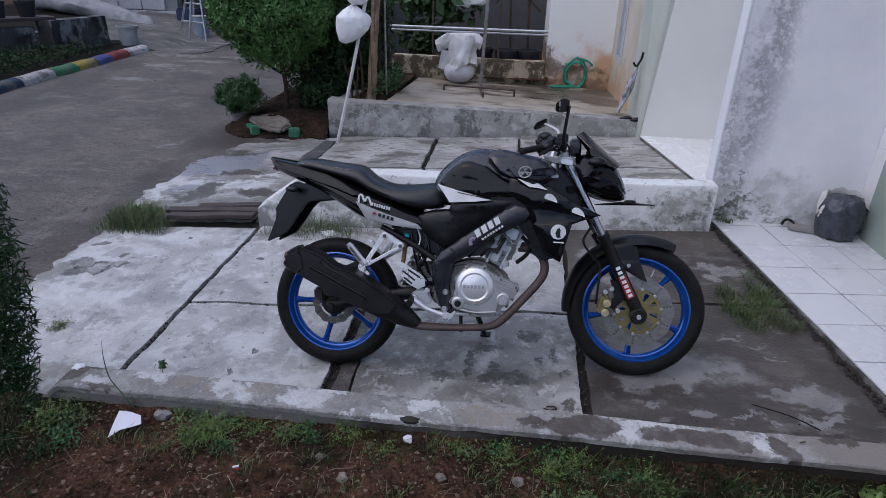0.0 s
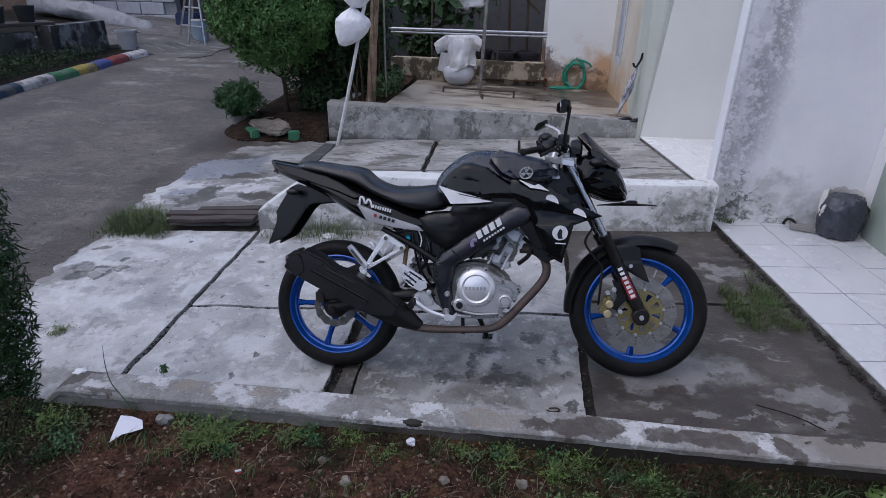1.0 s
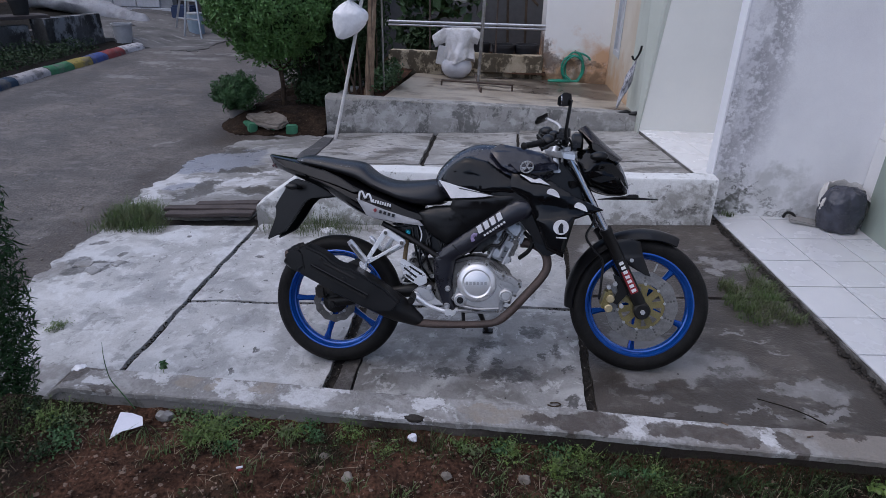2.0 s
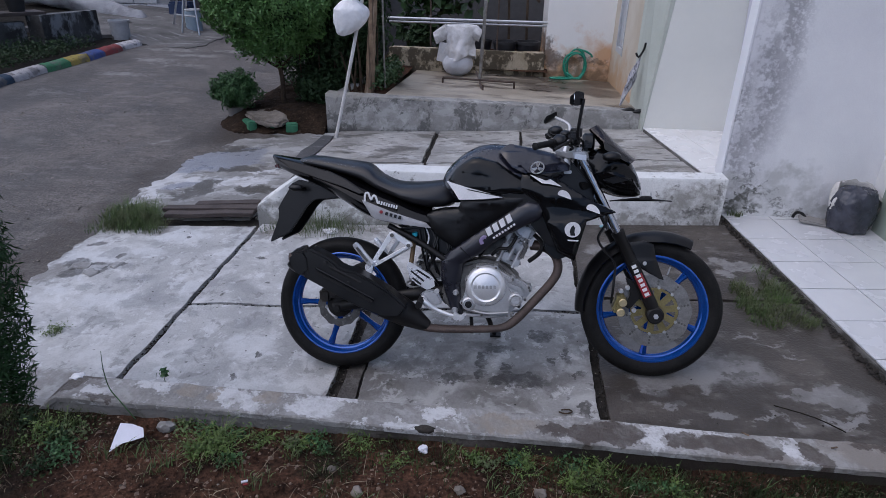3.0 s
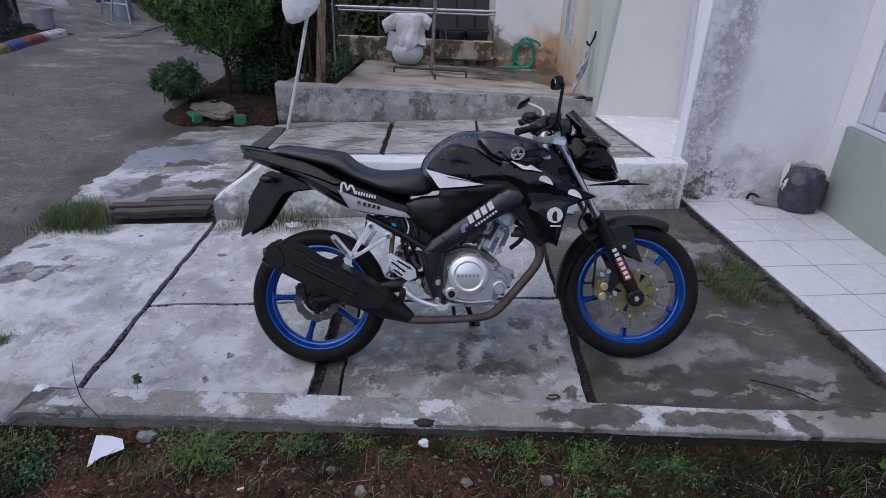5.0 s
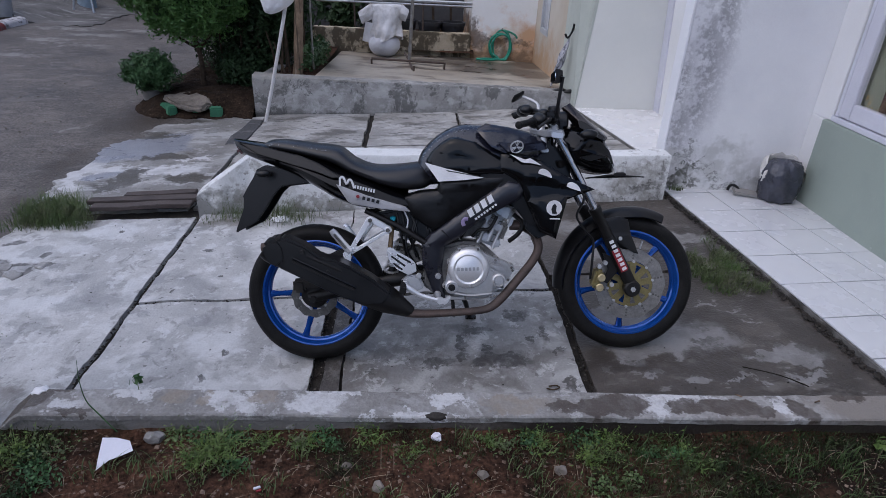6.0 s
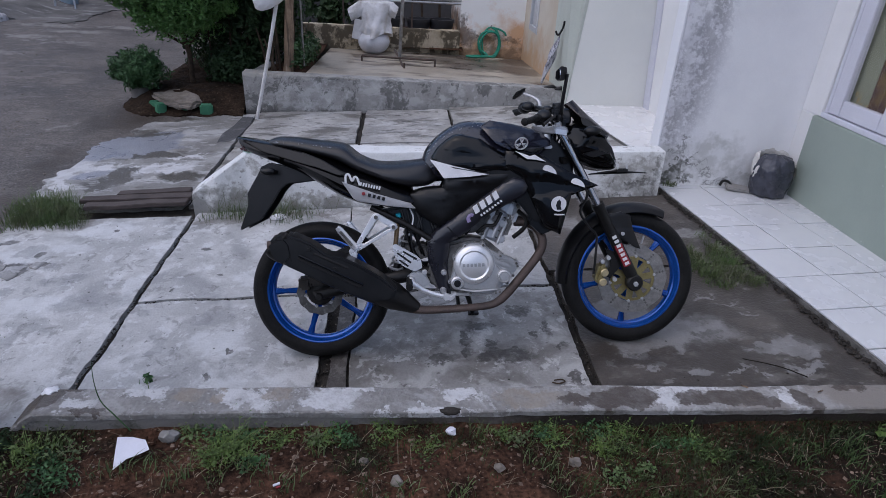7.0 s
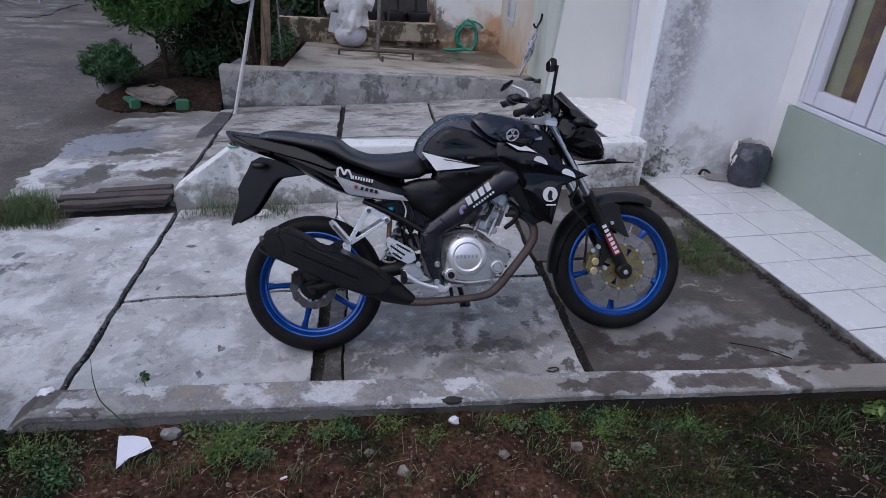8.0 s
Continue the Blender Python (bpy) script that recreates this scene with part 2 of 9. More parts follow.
layer(YARD, (0.055, 0.052, 0.046), 11.0, 0.57, 0.63, 0.5, shift=(5, 5, 0), stretch=(0.7, 1.8, 1), amount=0.75, noise_rough=0.66)
KERBM = material("kerb_concrete", (0.27, 0.262, 0.252), (0.19, 0.182, 0.172), 5.0, 0.7, bump=0.5, fine=90, grain=0.15, lo=0.4, hi=0.6)
layer(KERBM, (0.38, 0.375, 0.37), 7.0, 0.50, 0.60, amount=0.6, noise_rough=0.68, swirl=0.4)
layer(KERBM, (0.50, 0.50, 0.50), 18.0, 0.57, 0.62, amount=0.5, shift=(2, 3, 1), noise_rough=0.7)
layer(KERBM, (0.085, 0.078, 0.070), 14.0, 0.58, 0.63, 0.45, shift=(5, 3, 1), amount=0.5, noise_rough=0.66, swirl=0.4)
patch(KERBM, (0.56, 0.56, 0.57), ((0.507, 1.533, 0.035, 0.05), (-0.809, 1.56, 0.055, 0.04), (-0.528, 1.55, 0.075, 0.05), (-0.731, 1.54, 0.035, 0.04), (0.905, 1.555, 0.03, 0.06), (-0.132, 1.556, 0.062, 0.025), (-1.076, 1.58, 0.07, 0.024), (-0.441, 1.595, 0.046, 0.022), (0.582, 1.58, 0.14, 0.014), (-1.264, 1.523, 0.051, 0.03), (-0.25, 1.49, 0.16, 0.010)), 0.7, 0.85, 0.03, 22.0, 0.3, wash=0.45)
patch(KERBM, (0.24, 0.205, 0.165), ((0.066, 1.541, 0.106, 0.04), (-0.952, 1.574, 0.039, 0.047), (-0.683, 1.564, 0.042, 0.036), (-0.849, 1.549, 0.024, 0.022), (1.25, 1.54, 0.25, 0.06)), 0.6, 0.75, 0.03, 16.0, 0.35)
patch(KERBM, (0.20, 0.182, 0.165), ((1.35, 1.54, 0.36, 0.12), (0.80, 1.50, 0.12, 0.03)), 0.6, 0.85, 0.03, 16.0, 0.4)
patch(KERBM, (0.062, 0.047, 0.037), ((0.395, 1.540, 0.095, 0.046), (0.30, 1.525, 0.05, 0.040), (0.592, 1.540, 0.050, 0.038), (0.695, 1.540, 0.060, 0.036), (0.775, 1.536, 0.062, 0.040), (0.835, 1.520, 0.040, 0.022), (0.950, 1.535, 0.026, 0.046), (0.972, 1.505, 0.024, 0.03), (1.139, 1.58, 0.07, 0.016), (0.215, 1.53, 0.06, 0.022), (-1.40, 1.57, 0.09, 0.07), (-1.30, 1.60, 0.06, 0.02), (-1.22, 1.50, 0.05, 0.012)), 0.35, 0.92, 0.014, 24.0, 0.12, wash=0.2)
# Dark kerb front: its shade is put into the colour, with some damp
KERBBASE = material("shaded_kerb_front", (0.115, 0.104, 0.094), (0.062, 0.054, 0.047), 7.0, 0.75, bump=0.5, fine=90, grain=0.16, lo=0.4, hi=0.6, spec=0.2)
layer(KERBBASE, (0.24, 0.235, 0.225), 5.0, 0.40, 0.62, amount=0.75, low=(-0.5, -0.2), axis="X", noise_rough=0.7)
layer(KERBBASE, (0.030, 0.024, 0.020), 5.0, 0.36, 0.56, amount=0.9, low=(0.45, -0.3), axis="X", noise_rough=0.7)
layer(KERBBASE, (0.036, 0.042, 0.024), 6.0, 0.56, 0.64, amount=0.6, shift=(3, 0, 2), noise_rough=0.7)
GROOVE = material("joint_dirt", (0.026, 0.024, 0.022), (0.055, 0.049, 0.043), 12, 0.9, bump=0.4, fine=150, spec=0.15)
ROADM = material("worn_asphalt", (0.150, 0.134, 0.124), (0.086, 0.077, 0.071), 1.4, 0.75, 0.55, bump=0.7, fine=60, grain=0.45, lo=0.38, hi=0.62, spec=0.3)
layer(ROADM, (0.29, 0.285, 0.28), 22.0, 0.61, 0.66, amount=0.6, noise_rough=0.7)
layer(ROADM, (0.05, 0.045, 0.042), 16.0, 0.60, 0.66, 0.6, amount=0.6, shift=(4, 1, 0), noise_rough=0.7)
layer(ROADM, (0.21, 0.19, 0.17), 2.6, 0.54, 0.64, amount=0.45, stretch=(1, 0.6, 1))
layer(ROADM, (0.055, 0.049, 0.045), 2.2, 0.50, 0.66, 0.5, amount=0.4, shift=(4, 4, 0), stretch=(0.5, 1.4, 1), noise_rough=0.75)
layer(ROADM, (0.24, 0.22, 0.205), 7.0, 0.54, 0.62, amount=0.45, shift=(1, 4, 0), stretch=(0.6, 1.4, 1), noise_rough=0.75)
layer(ROADM, (0.060, 0.053, 0.048), 9.0, 0.54, 0.62, amount=0.45, shift=(6, 1, 0), stretch=(0.6, 1.4, 1), noise_rough=0.75)
patch(ROADM, (0.060, 0.046, 0.036), ((-2.95, 3.3, 0.16, 0.5), (-2.9, 2.7, 0.2, 0.4), (-3.0, 3.9, 0.15, 0.3), (-2.95, 6.0, 0.35, 0.5), (-3.05, 4.8, 0.12, 0.4)), 0.5, 0.75, 0.10, 6.0, 0.8)
patch(ROADM, (0.30, 0.29, 0.275), ((-5.7, 9.6, 0.35, 0.14), (-5.3, 10.1, 0.45, 0.12), (-5.6, 8.5, 0.45, 0.10), (-5.9, 7.3, 0.25, 0.10), (-3.35, 5.7, 0.12, 0.08), (-4.6, 10.6, 0.6, 0.10), (-5.9, 10.5, 0.5, 0.12), (-5.2, 9.3, 0.5, 0.08)), 0.7, 0.6, 0.16, 6.0, 0.4, wash=0.9)
patch(ROADM, (0.042, 0.036, 0.032), ((-6.1, 7.0, 0.40, 0.9), (-6.15, 8.2, 0.35, 0.6), (-6.3, 9.3, 0.28, 0.5)), 0.5, 0.6, 0.15, 5.0, 0.8)
SOIL = material("red_brown_soil", (0.086, 0.043, 0.027), (0.022, 0.012, 0.008), 7, 0.95, bump=1.0, fine=80, grain=0.65, lo=0.38, hi=0.62, spec=0.12)
layer(SOIL, (0.15, 0.085, 0.058), 60.0, 0.60, 0.68, amount=0.6)
layer(SOIL, (0.020, 0.018, 0.011), 4.0, 0.52, 0.62, amount=0.6)
# Shade at the right and left ends put into the soil colour
patch(SOIL, (0.011, 0.0085, 0.0062), ((1.45, 1.1, 0.95, 0.48), (-1.55, 1.2, 0.35, 0.5)), None, 0.92, 0.12, 5.0, 0.8, wash=0.3)
PLASTER = material("mouldy_white_plaster", (0.86, 0.86, 0.87), (0.80, 0.80, 0.82), 3.0, 0.8, bump=0.12, fine=160, grain=0.03)
WALLW = material("white_wall_paint", (0.83, 0.825, 0.83), (0.76, 0.755, 0.75), 1.6, 0.75, bump=0.08, fine=160, grain=0.03)
# Brighter white on the wall end stands in for light from the left
ENDWHITE = material("brightened_end_paint", (0.90, 0.90, 0.92), (0.86, 0.86, 0.89), 2.0, 0.45, bump=0.04, fine=160, grain=0.02)
RUSTW = material("rust_stained_white_wall", (0.90, 0.895, 0.89), (0.86, 0.855, 0.84), 1.8, 0.8, bump=0.1, fine=160, grain=0.03)
layer(RUSTW, (0.60, 0.30, 0.10), 2.6, 0.38, 0.64, stretch=(1, 1, 1.0), low=(0.0, 0.95), amount=0.8)
layer(RUSTW, (0.15, 0.10, 0.06), 5.0, 0.50, 0.66, low=(-0.05, 0.50), amount=0.7, shift=(3, 0, 0))
patch(RUSTW, (0.085, 0.050, 0.030), ((0.50, 0.42, 0.07, 0.17), (0.58, 0.30, 0.12, 0.09), (0.85, 0.30, 0.2, 0.05), (1.15, 0.30, 0.12, 0.05)), None, 0.8, 0.06, 9.0, 0.6, "xz", 0.4)
BEIGE = material("beige_side_wall", (0.60, 0.55, 0.47), (0.52, 0.45, 0.36), 1.8, 0.8, bump=0.1, fine=140, grain=0.04)
layer(BEIGE, (0.48, 0.27, 0.12), 2.5, 0.46, 0.70, low=(0.0, 1.0), amount=0.7)
CREAM = material("cream_wall_paint", (0.73, 0.735, 0.70), (0.68, 0.69, 0.66), 1.5, 0.75, bump=0.05, fine=160, grain=0.02)
layer(CREAM, (0.25, 0.24, 0.22), 14.0, 0.70, 0.76, amount=0.35)
SAGE = material("sage_green_paint", (0.33, 0.385, 0.335), (0.29, 0.34, 0.30), 2.0, 0.6, 0.75, bump=0.06, fine=150, grain=0.03)
layer(SAGE, (0.52, 0.56, 0.54), 12.0, 0.68, 0.72, amount=0.6)
LIMEWASH = material("flaking_limewash", (0.76, 0.77, 0.77), (0.64, 0.65, 0.65), 4.0, 0.85, bump=0.3, fine=110, grain=0.07)
layer(LIMEWASH, (0.34, 0.34, 0.32), 5.5, 0.55, 0.64, amount=0.5, stretch=(1, 1, 1.2), noise_rough=0.72, swirl=0.3)
layer(LIMEWASH, (0.13, 0.125, 0.11), 6.0, 0.52, 0.66, low=(-0.14, 0.26), amount=0.7, shift=(2, 0, 1), noise_rough=0.7)
layer(LIMEWASH, (0.06, 0.06, 0.05), 22.0, 0.60, 0.66, amount=0.7, noise_rough=0.7)
patch(LIMEWASH, (0.27, 0.26, 0.24), ((1.15, 0.22, 0.16, 0.12), (1.28, 0.10, 0.10, 0.12), (0.9, 0.08, 0.2, 0.04), (1.30, 0.30, 0.06, 0.07), (-1.25, 0.22, 0.05, 0.06), (-1.35, 0.05, 0.06, 0.08), (-1.12, 0.10, 0.10, 0.05), (-0.85, 0.02, 0.25, 0.04)), None, 0.8, 0.05, 12.0, 0.4, "xz", 0.7)
patch(LIMEWASH, (0.07, 0.07, 0.065), ((1.22, 0.16, 0.10, 0.02, 15), (1.32, 0.05, 0.05, 0.08), (1.10, 0.08, 0.14, 0.015, -10), (1.33, 0.26, 0.02, 0.10)), None, 0.7, 0.04, 22.0, 0.4, "xz", 0.7)
GREYWALL = material("stained_grey_render", (0.29, 0.285, 0.275), (0.19, 0.187, 0.18), 2.4, 0.8, bump=0.3, fine=110, grain=0.10, lo=0.4, hi=0.6)
layer(GREYWALL, (0.43, 0.43, 0.425), 3.6, 0.50, 0.60, amount=0.6, stretch=(1.0, 1, 1.6), noise_rough=0.72)
layer(GREYWALL, (0.50, 0.50, 0.49), 9.0, 0.56, 0.64, amount=0.5, stretch=(1.1, 1, 0.8), shift=(2, 0, 4), noise_rough=0.6)
layer(GREYWALL, (0.075, 0.075, 0.073), 3.6, 0.54, 0.58, amount=0.75, stretch=(1.1, 1, 0.8), shift=(6, 0, 0), noise_rough=0.78, swirl=0.5)
# Darker towards the foot, paler along the top
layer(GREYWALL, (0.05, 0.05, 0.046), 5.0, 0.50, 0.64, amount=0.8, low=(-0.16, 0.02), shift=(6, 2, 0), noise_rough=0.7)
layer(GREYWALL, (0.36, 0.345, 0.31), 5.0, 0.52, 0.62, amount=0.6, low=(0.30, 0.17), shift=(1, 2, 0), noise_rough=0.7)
APRON = layer(material("dusty_far_concrete", (0.150, 0.143, 0.137), (0.075, 0.071, 0.067), 1.5, 0.8, bump=0.4, fine=60, grain=0.15, lo=0.4, hi=0.6), (0.34, 0.335, 0.33), 3.0, 0.56, 0.62, amount=0.6, stretch=(0.6, 1.6, 1), noise_rough=0.7)
DARKBANK = material("dark_damp_wall", (0.085, 0.085, 0.086), (0.038, 0.037, 0.036), 2.0, 0.85, bump=0.3, fine=90, grain=0.2, lo=0.4, hi=0.6, spec=0.15)
layer(DARKBANK, (0.32, 0.33, 0.34), 3.0, 0.52, 0.60, amount=0.7, stretch=(1, 1, 0.6), noise_rough=0.7)
PATCHY = material("flaking_wet_concrete", (0.33, 0.325, 0.315), (0.20, 0.192, 0.182), 2.6, 0.65, 0.5, bump=0.5, fine=80, grain=0.12, lo=0.4, hi=0.6)
layer(PATCHY, (0.50, 0.50, 0.50), 5.0, 0.52, 0.58, amount=0.6, shift=(2, 8, 0), noise_rough=0.7, stretch=(0.8, 1.4, 1))
layer(PATCHY, (0.085, 0.077, 0.066), 7.0, 0.56, 0.62, 0.45, amount=0.7, noise_rough=0.68, stretch=(0.7, 1.6, 1))
patch(PATCHY, (0.60, 0.60, 0.61), ((-2.822, 4.655, 0.105, 0.317), (-2.763, 4.322, 0.089, 0.113), (-2.187, 4.622, 0.28, 0.07), (-2.036, 4.847, 0.145, 0.06), (-2.90, 5.661, 0.12, 0.109), (-2.413, 4.22, 0.061, 0.052), (-2.55, 4.62, 0.2, 0.12)), 0.7, 0.85, 0.10, 7.0, 0.3, wash=0.4)
patch(PATCHY, (0.25, 0.26, 0.30), ((-2.58, 5.164, 0.40, 0.311), (-2.416, 5.405, 0.16, 0.155), (-2.75, 5.037, 0.13, 0.25), (-2.604, 4.501, 0.12, 0.10)), 0.22, 0.85, 0.08, 6.0, 0.2, wash=0.1)
patch(PATCHY, (0.075, 0.067, 0.056), ((-2.60, 5.541, 0.148, 0.12), (-2.406, 4.434, 0.081, 0.26), (-2.474, 4.253, 0.114, 0.06), (-2.261, 4.91, 0.196, 0.07), (-1.95, 4.439, 0.18, 0.12), (-2.5, 6.0, 0.25, 0.10)), 0.45, 0.95, 0.10, 7.0, 0.3, wash=0.1)
PLATTOP = material("damp_tan_concrete", (0.42, 0.37, 0.30), (0.29, 0.25, 0.20), 2.2, 0.6, 0.4, bump=0.2, fine=110, grain=0.1)
layer(PLATTOP, (0.08, 0.06, 0.045), 2.2, 0.51, 0.58, 0.3, amount=0.8, stretch=(0.6, 1.4, 1))
layer(PLATTOP, (0.46, 0.42, 0.36), 4.0, 0.55, 0.62, amount=0.5)
patch(PLATTOP, (0.050, 0.038, 0.030), ((0.72, 7.75, 0.55, 0.30), (0.1, 8.1, 0.5, 0.16), (-0.2, 7.7, 0.4, 0.08), (1.08, 7.55, 0.26, 0.35), (0.75, 8.2, 0.35, 0.25), (1.2, 8.3, 0.25, 0.4), (0.2, 8.45, 0.5, 0.12), (-0.5, 8.42, 0.5, 0.10), (0.35, 7.5, 0.3, 0.12), (1.2, 6.75, 0.14, 0.1)), 0.25, 0.85, 0.10, 5.0, 0.4, wash=0.3)
patch(PLATTOP, (0.42, 0.385, 0.33), ((-0.7, 6.9, 0.5, 0.35), (-0.1, 6.55, 0.9, 0.15), (-1.1, 7.6, 0.15, 0.6), (0.6, 6.75, 0.4, 0.15)), 0.6, 0.6, 0.12, 5.0, 0.6)
MOSSY = material("mossy_planter_render", (0.58, 0.50, 0.38), (0.34, 0.28, 0.19), 3.5, 0.85, bump=0.35, fine=110, grain=0.12)
layer(MOSSY, (0.07, 0.055, 0.035), 4.0, 0.48, 0.54, amount=0.9, stretch=(1, 1, 0.8), noise_rough=0.7)
TILE = material("white_glazed_tile", (0.64, 0.65, 0.67), (0.59, 0.60, 0.63), 5, 0.22, 0.3, bump=0.01, fine=200, grain=0.015)
TILEN = material("bright_glazed_tile", (0.80, 0.80, 0.80), (0.74, 0.74, 0.74), 5, 0.22, 0.3, bump=0.01, fine=200, grain=0.015)
FRAMEW = material("white_window_paint", (0.68, 0.68, 0.75), (0.62, 0.62, 0.69), 4, 0.45, bump=0.03)
# Near-black wall colour stands in for the unlit room
DARKROOM = material("unlit_room_paint", (0.05, 0.045, 0.04), (0.03, 0.03, 0.03), 3, 0.9)
CURTAIN = material("patterned_curtain", (0.34, 0.35, 0.27), (0.52, 0.36, 0.16), 7.0, 0.9, bump=0.1, lo=0.58, hi=0.66)
CURTAIN2 = material("brown_curtain", (0.10, 0.06, 0.055), (0.20, 0.13, 0.06), 6.0, 0.9, bump=0.1, lo=0.5, hi=0.62)
LEAF = material("hedge_leaf", (0.105, 0.225, 0.055), (0.065, 0.16, 0.04), 14, 0.5, bump=0, fine=60, grain=0.35)
# Darker leaf copy with shade put into its colour
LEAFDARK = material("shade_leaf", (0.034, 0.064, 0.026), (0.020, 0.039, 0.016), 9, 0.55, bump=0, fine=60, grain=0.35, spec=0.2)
BUSHLEAF = material("bush_leaf", (0.055, 0.125, 0.045), (0.035, 0.085, 0.032), 14, 0.5, bump=0, fine=60, grain=0.35, spec=0.3)
GRASS = material("grass_blade", (0.085, 0.145, 0.042), (0.095, 0.105, 0.048), 9, 0.6, bump=0, fine=50, grain=0.35)
CONIFER = material("conifer_needle", (0.030, 0.075, 0.024), (0.018, 0.046, 0.014), 9, 0.6, bump=0, fine=60, grain=0.3, spec=0.2)
CRUMB = material("pale_soil_crumb", (0.27, 0.20, 0.155), (0.10, 0.066, 0.048), 14, 0.9, bump=0.5, fine=90, spec=0.15)
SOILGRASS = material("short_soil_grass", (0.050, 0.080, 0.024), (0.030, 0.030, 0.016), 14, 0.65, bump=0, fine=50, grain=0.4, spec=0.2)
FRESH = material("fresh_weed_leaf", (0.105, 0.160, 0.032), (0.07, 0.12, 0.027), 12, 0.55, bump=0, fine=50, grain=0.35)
# Darker grass copies for the right side; shade painted into their colour
SHADOWGRASS = material("shade_dark_grass", (0.022, 0.037, 0.013), (0.014, 0.014, 0.008), 14, 0.6, bump=0, fine=50, grain=0.4, spec=0.15)
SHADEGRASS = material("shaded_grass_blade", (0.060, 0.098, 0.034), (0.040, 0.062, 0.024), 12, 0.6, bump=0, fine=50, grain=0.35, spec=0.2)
STRAW = material("dry_straw", (0.30, 0.24, 0.165), (0.13, 0.10, 0.065), 9, 0.8, bump=0)
BARK = material("brown_bark", (0.085, 0.060, 0.042), (0.040, 0.029, 0.021), 12, 0.9, bump=0.6, fine=70, spec=0.2)
PALEWOOD = material("peeled_trunk", (0.30, 0.215, 0.145), (0.16, 0.105, 0.070), 9, 0.85, bump=0.5, fine=60)
layer(PALEWOOD, (0.06, 0.042, 0.030), 16.0, 0.50, 0.58, amount=0.8, stretch=(1.6, 1.6, 0.12))
layer(PALEWOOD, (0.42, 0.34, 0.26), 14.0, 0.56, 0.62, amount=0.6, stretch=(1.6, 1.6, 0.15), shift=(3, 1, 0))
PLANKM = material("weathered_plank", (0.088, 0.070, 0.064), (0.055, 0.043, 0.040), 6, 0.8, bump=0.4, fine=90)
STONEM = material("rough_stone", (0.25, 0.218, 0.186), (0.12, 0.103, 0.086), 9, 0.85, bump=0.6, fine=60)
WHITEPL = material("white_plastic_sheet", (0.84, 0.84, 0.86), (0.76, 0.76, 0.78), 6, 0.4, bump=0.15, fine=40, grain=0.04)
WHITESACK = material("smooth_pale_sack", (0.66, 0.67, 0.72), (0.58, 0.59, 0.64), 8, 0.5, bump=0.1, fine=120)
GREYSACK = material("grey_woven_sack", (0.76, 0.76, 0.79), (0.50, 0.49, 0.48), 7, 0.6, bump=0.3, fine=120)
BLACKBAG = material("grey_bin_bag", (0.060, 0.064, 0.085), (0.034, 0.036, 0.048), 14, 0.16, 0.32, bump=0.35, fine=30)
PIPEW = material("white_pvc", (0.72, 0.71, 0.70), (0.60, 0.58, 0.56), 8, 0.45, bump=0.05)
STEEL = material("weathered_steel", (0.36, 0.36, 0.36), (0.22, 0.2, 0.18), 12, 0.5, metal=0.8)
RUSTSTEEL = material("rusty_steel_bar", (0.055, 0.038, 0.030), (0.095, 0.068, 0.055), 14, 0.75, bump=0.3)
ALU = material("brushed_aluminium_rail", (0.62, 0.63, 0.65), (0.5, 0.5, 0.52), 14, 0.35, metal=0.9)
HOSEM = material("green_rubber_hose", (0.02, 0.30, 0.20), (0.015, 0.22, 0.15), 10, 0.4, bump=0.05)
PAPER = material("crumpled_white_paper", (0.72, 0.72, 0.79), (0.66, 0.66, 0.73), 12, 0.8, bump=0.05, grain=0.02)
GLASS = material("window_glass", (0.9, 0.92, 0.92), (0.9, 0.92, 0.92), 3, 0.05, bump=0, grain=0)
GLASS.node_tree.nodes["Principled BSDF"].inputs["Transmission Weight"].default_value = 1.0
GLASS.node_tree.nodes["Principled BSDF"].inputs["IOR"].default_value = 1.2


def paint(name, c, rough=0.5, **k):
    return material(name, c, tuple(v * 0.82 for v in c), 10, rough, bump=k.pop("bump", 0.05), grain=k.pop("grain", 0.05), **k)


# motorcycle
GLOSS = material("gloss_black_paint", (0.003, 0.003, 0.0035), (0.0045, 0.0045, 0.0055), 8, 0.08, 0.15, bump=0.008, spec=0.32)
SATIN = material("satin_black_plastic", (0.004, 0.004, 0.0046), (0.0075, 0.0075, 0.0085), 10, 0.28, 0.40, bump=0.04, spec=0.38)
SEATM = material("black_seat_vinyl", (0.007, 0.007, 0.0095), (0.011, 0.011, 0.014), 14, 0.32, 0.42, bump=0.14, fine=260, spec=0.5, coat=0.2)
MATTE = material("matt_black_metal", (0.006, 0.0056, 0.0056), (0.011, 0.0102, 0.010), 14, 0.38, 0.52, bump=0.08, spec=0.32)
BLUEGREY = material("dark_blue_grey_paint", (0.0085, 0.009, 0.017), (0.0125, 0.013, 0.023), 6, 0.20, 0.30, bump=0.02, fine=300, coat=0.4)
SPAR = material("spar_blue_grey_paint", (0.010, 0.0105, 0.017), (0.015, 0.0155, 0.023), 6, 0.26, 0.36, bump=0.03, fine=300, coat=0.3)
RUBBER = material("dusty_tyre_rubber", (0.006, 0.006, 0.0065), (0.013, 0.0125, 0.012), 16, 0.6, bump=0.2, fine=150, spec=0.2)
BLUE = material("metallic_blue_wheel_paint", (0.008, 0.075, 0.36), (0.010, 0.105, 0.45), 9, 0.12, 0.20, metal=0.45, bump=0.02, coat=0.6)
POLISH = material("polished_aluminium", (0.84, 0.845, 0.86), (0.74, 0.745, 0.76), 5, 0.24, 0.34, metal=0.55, bump=0.015, grain=0.03)
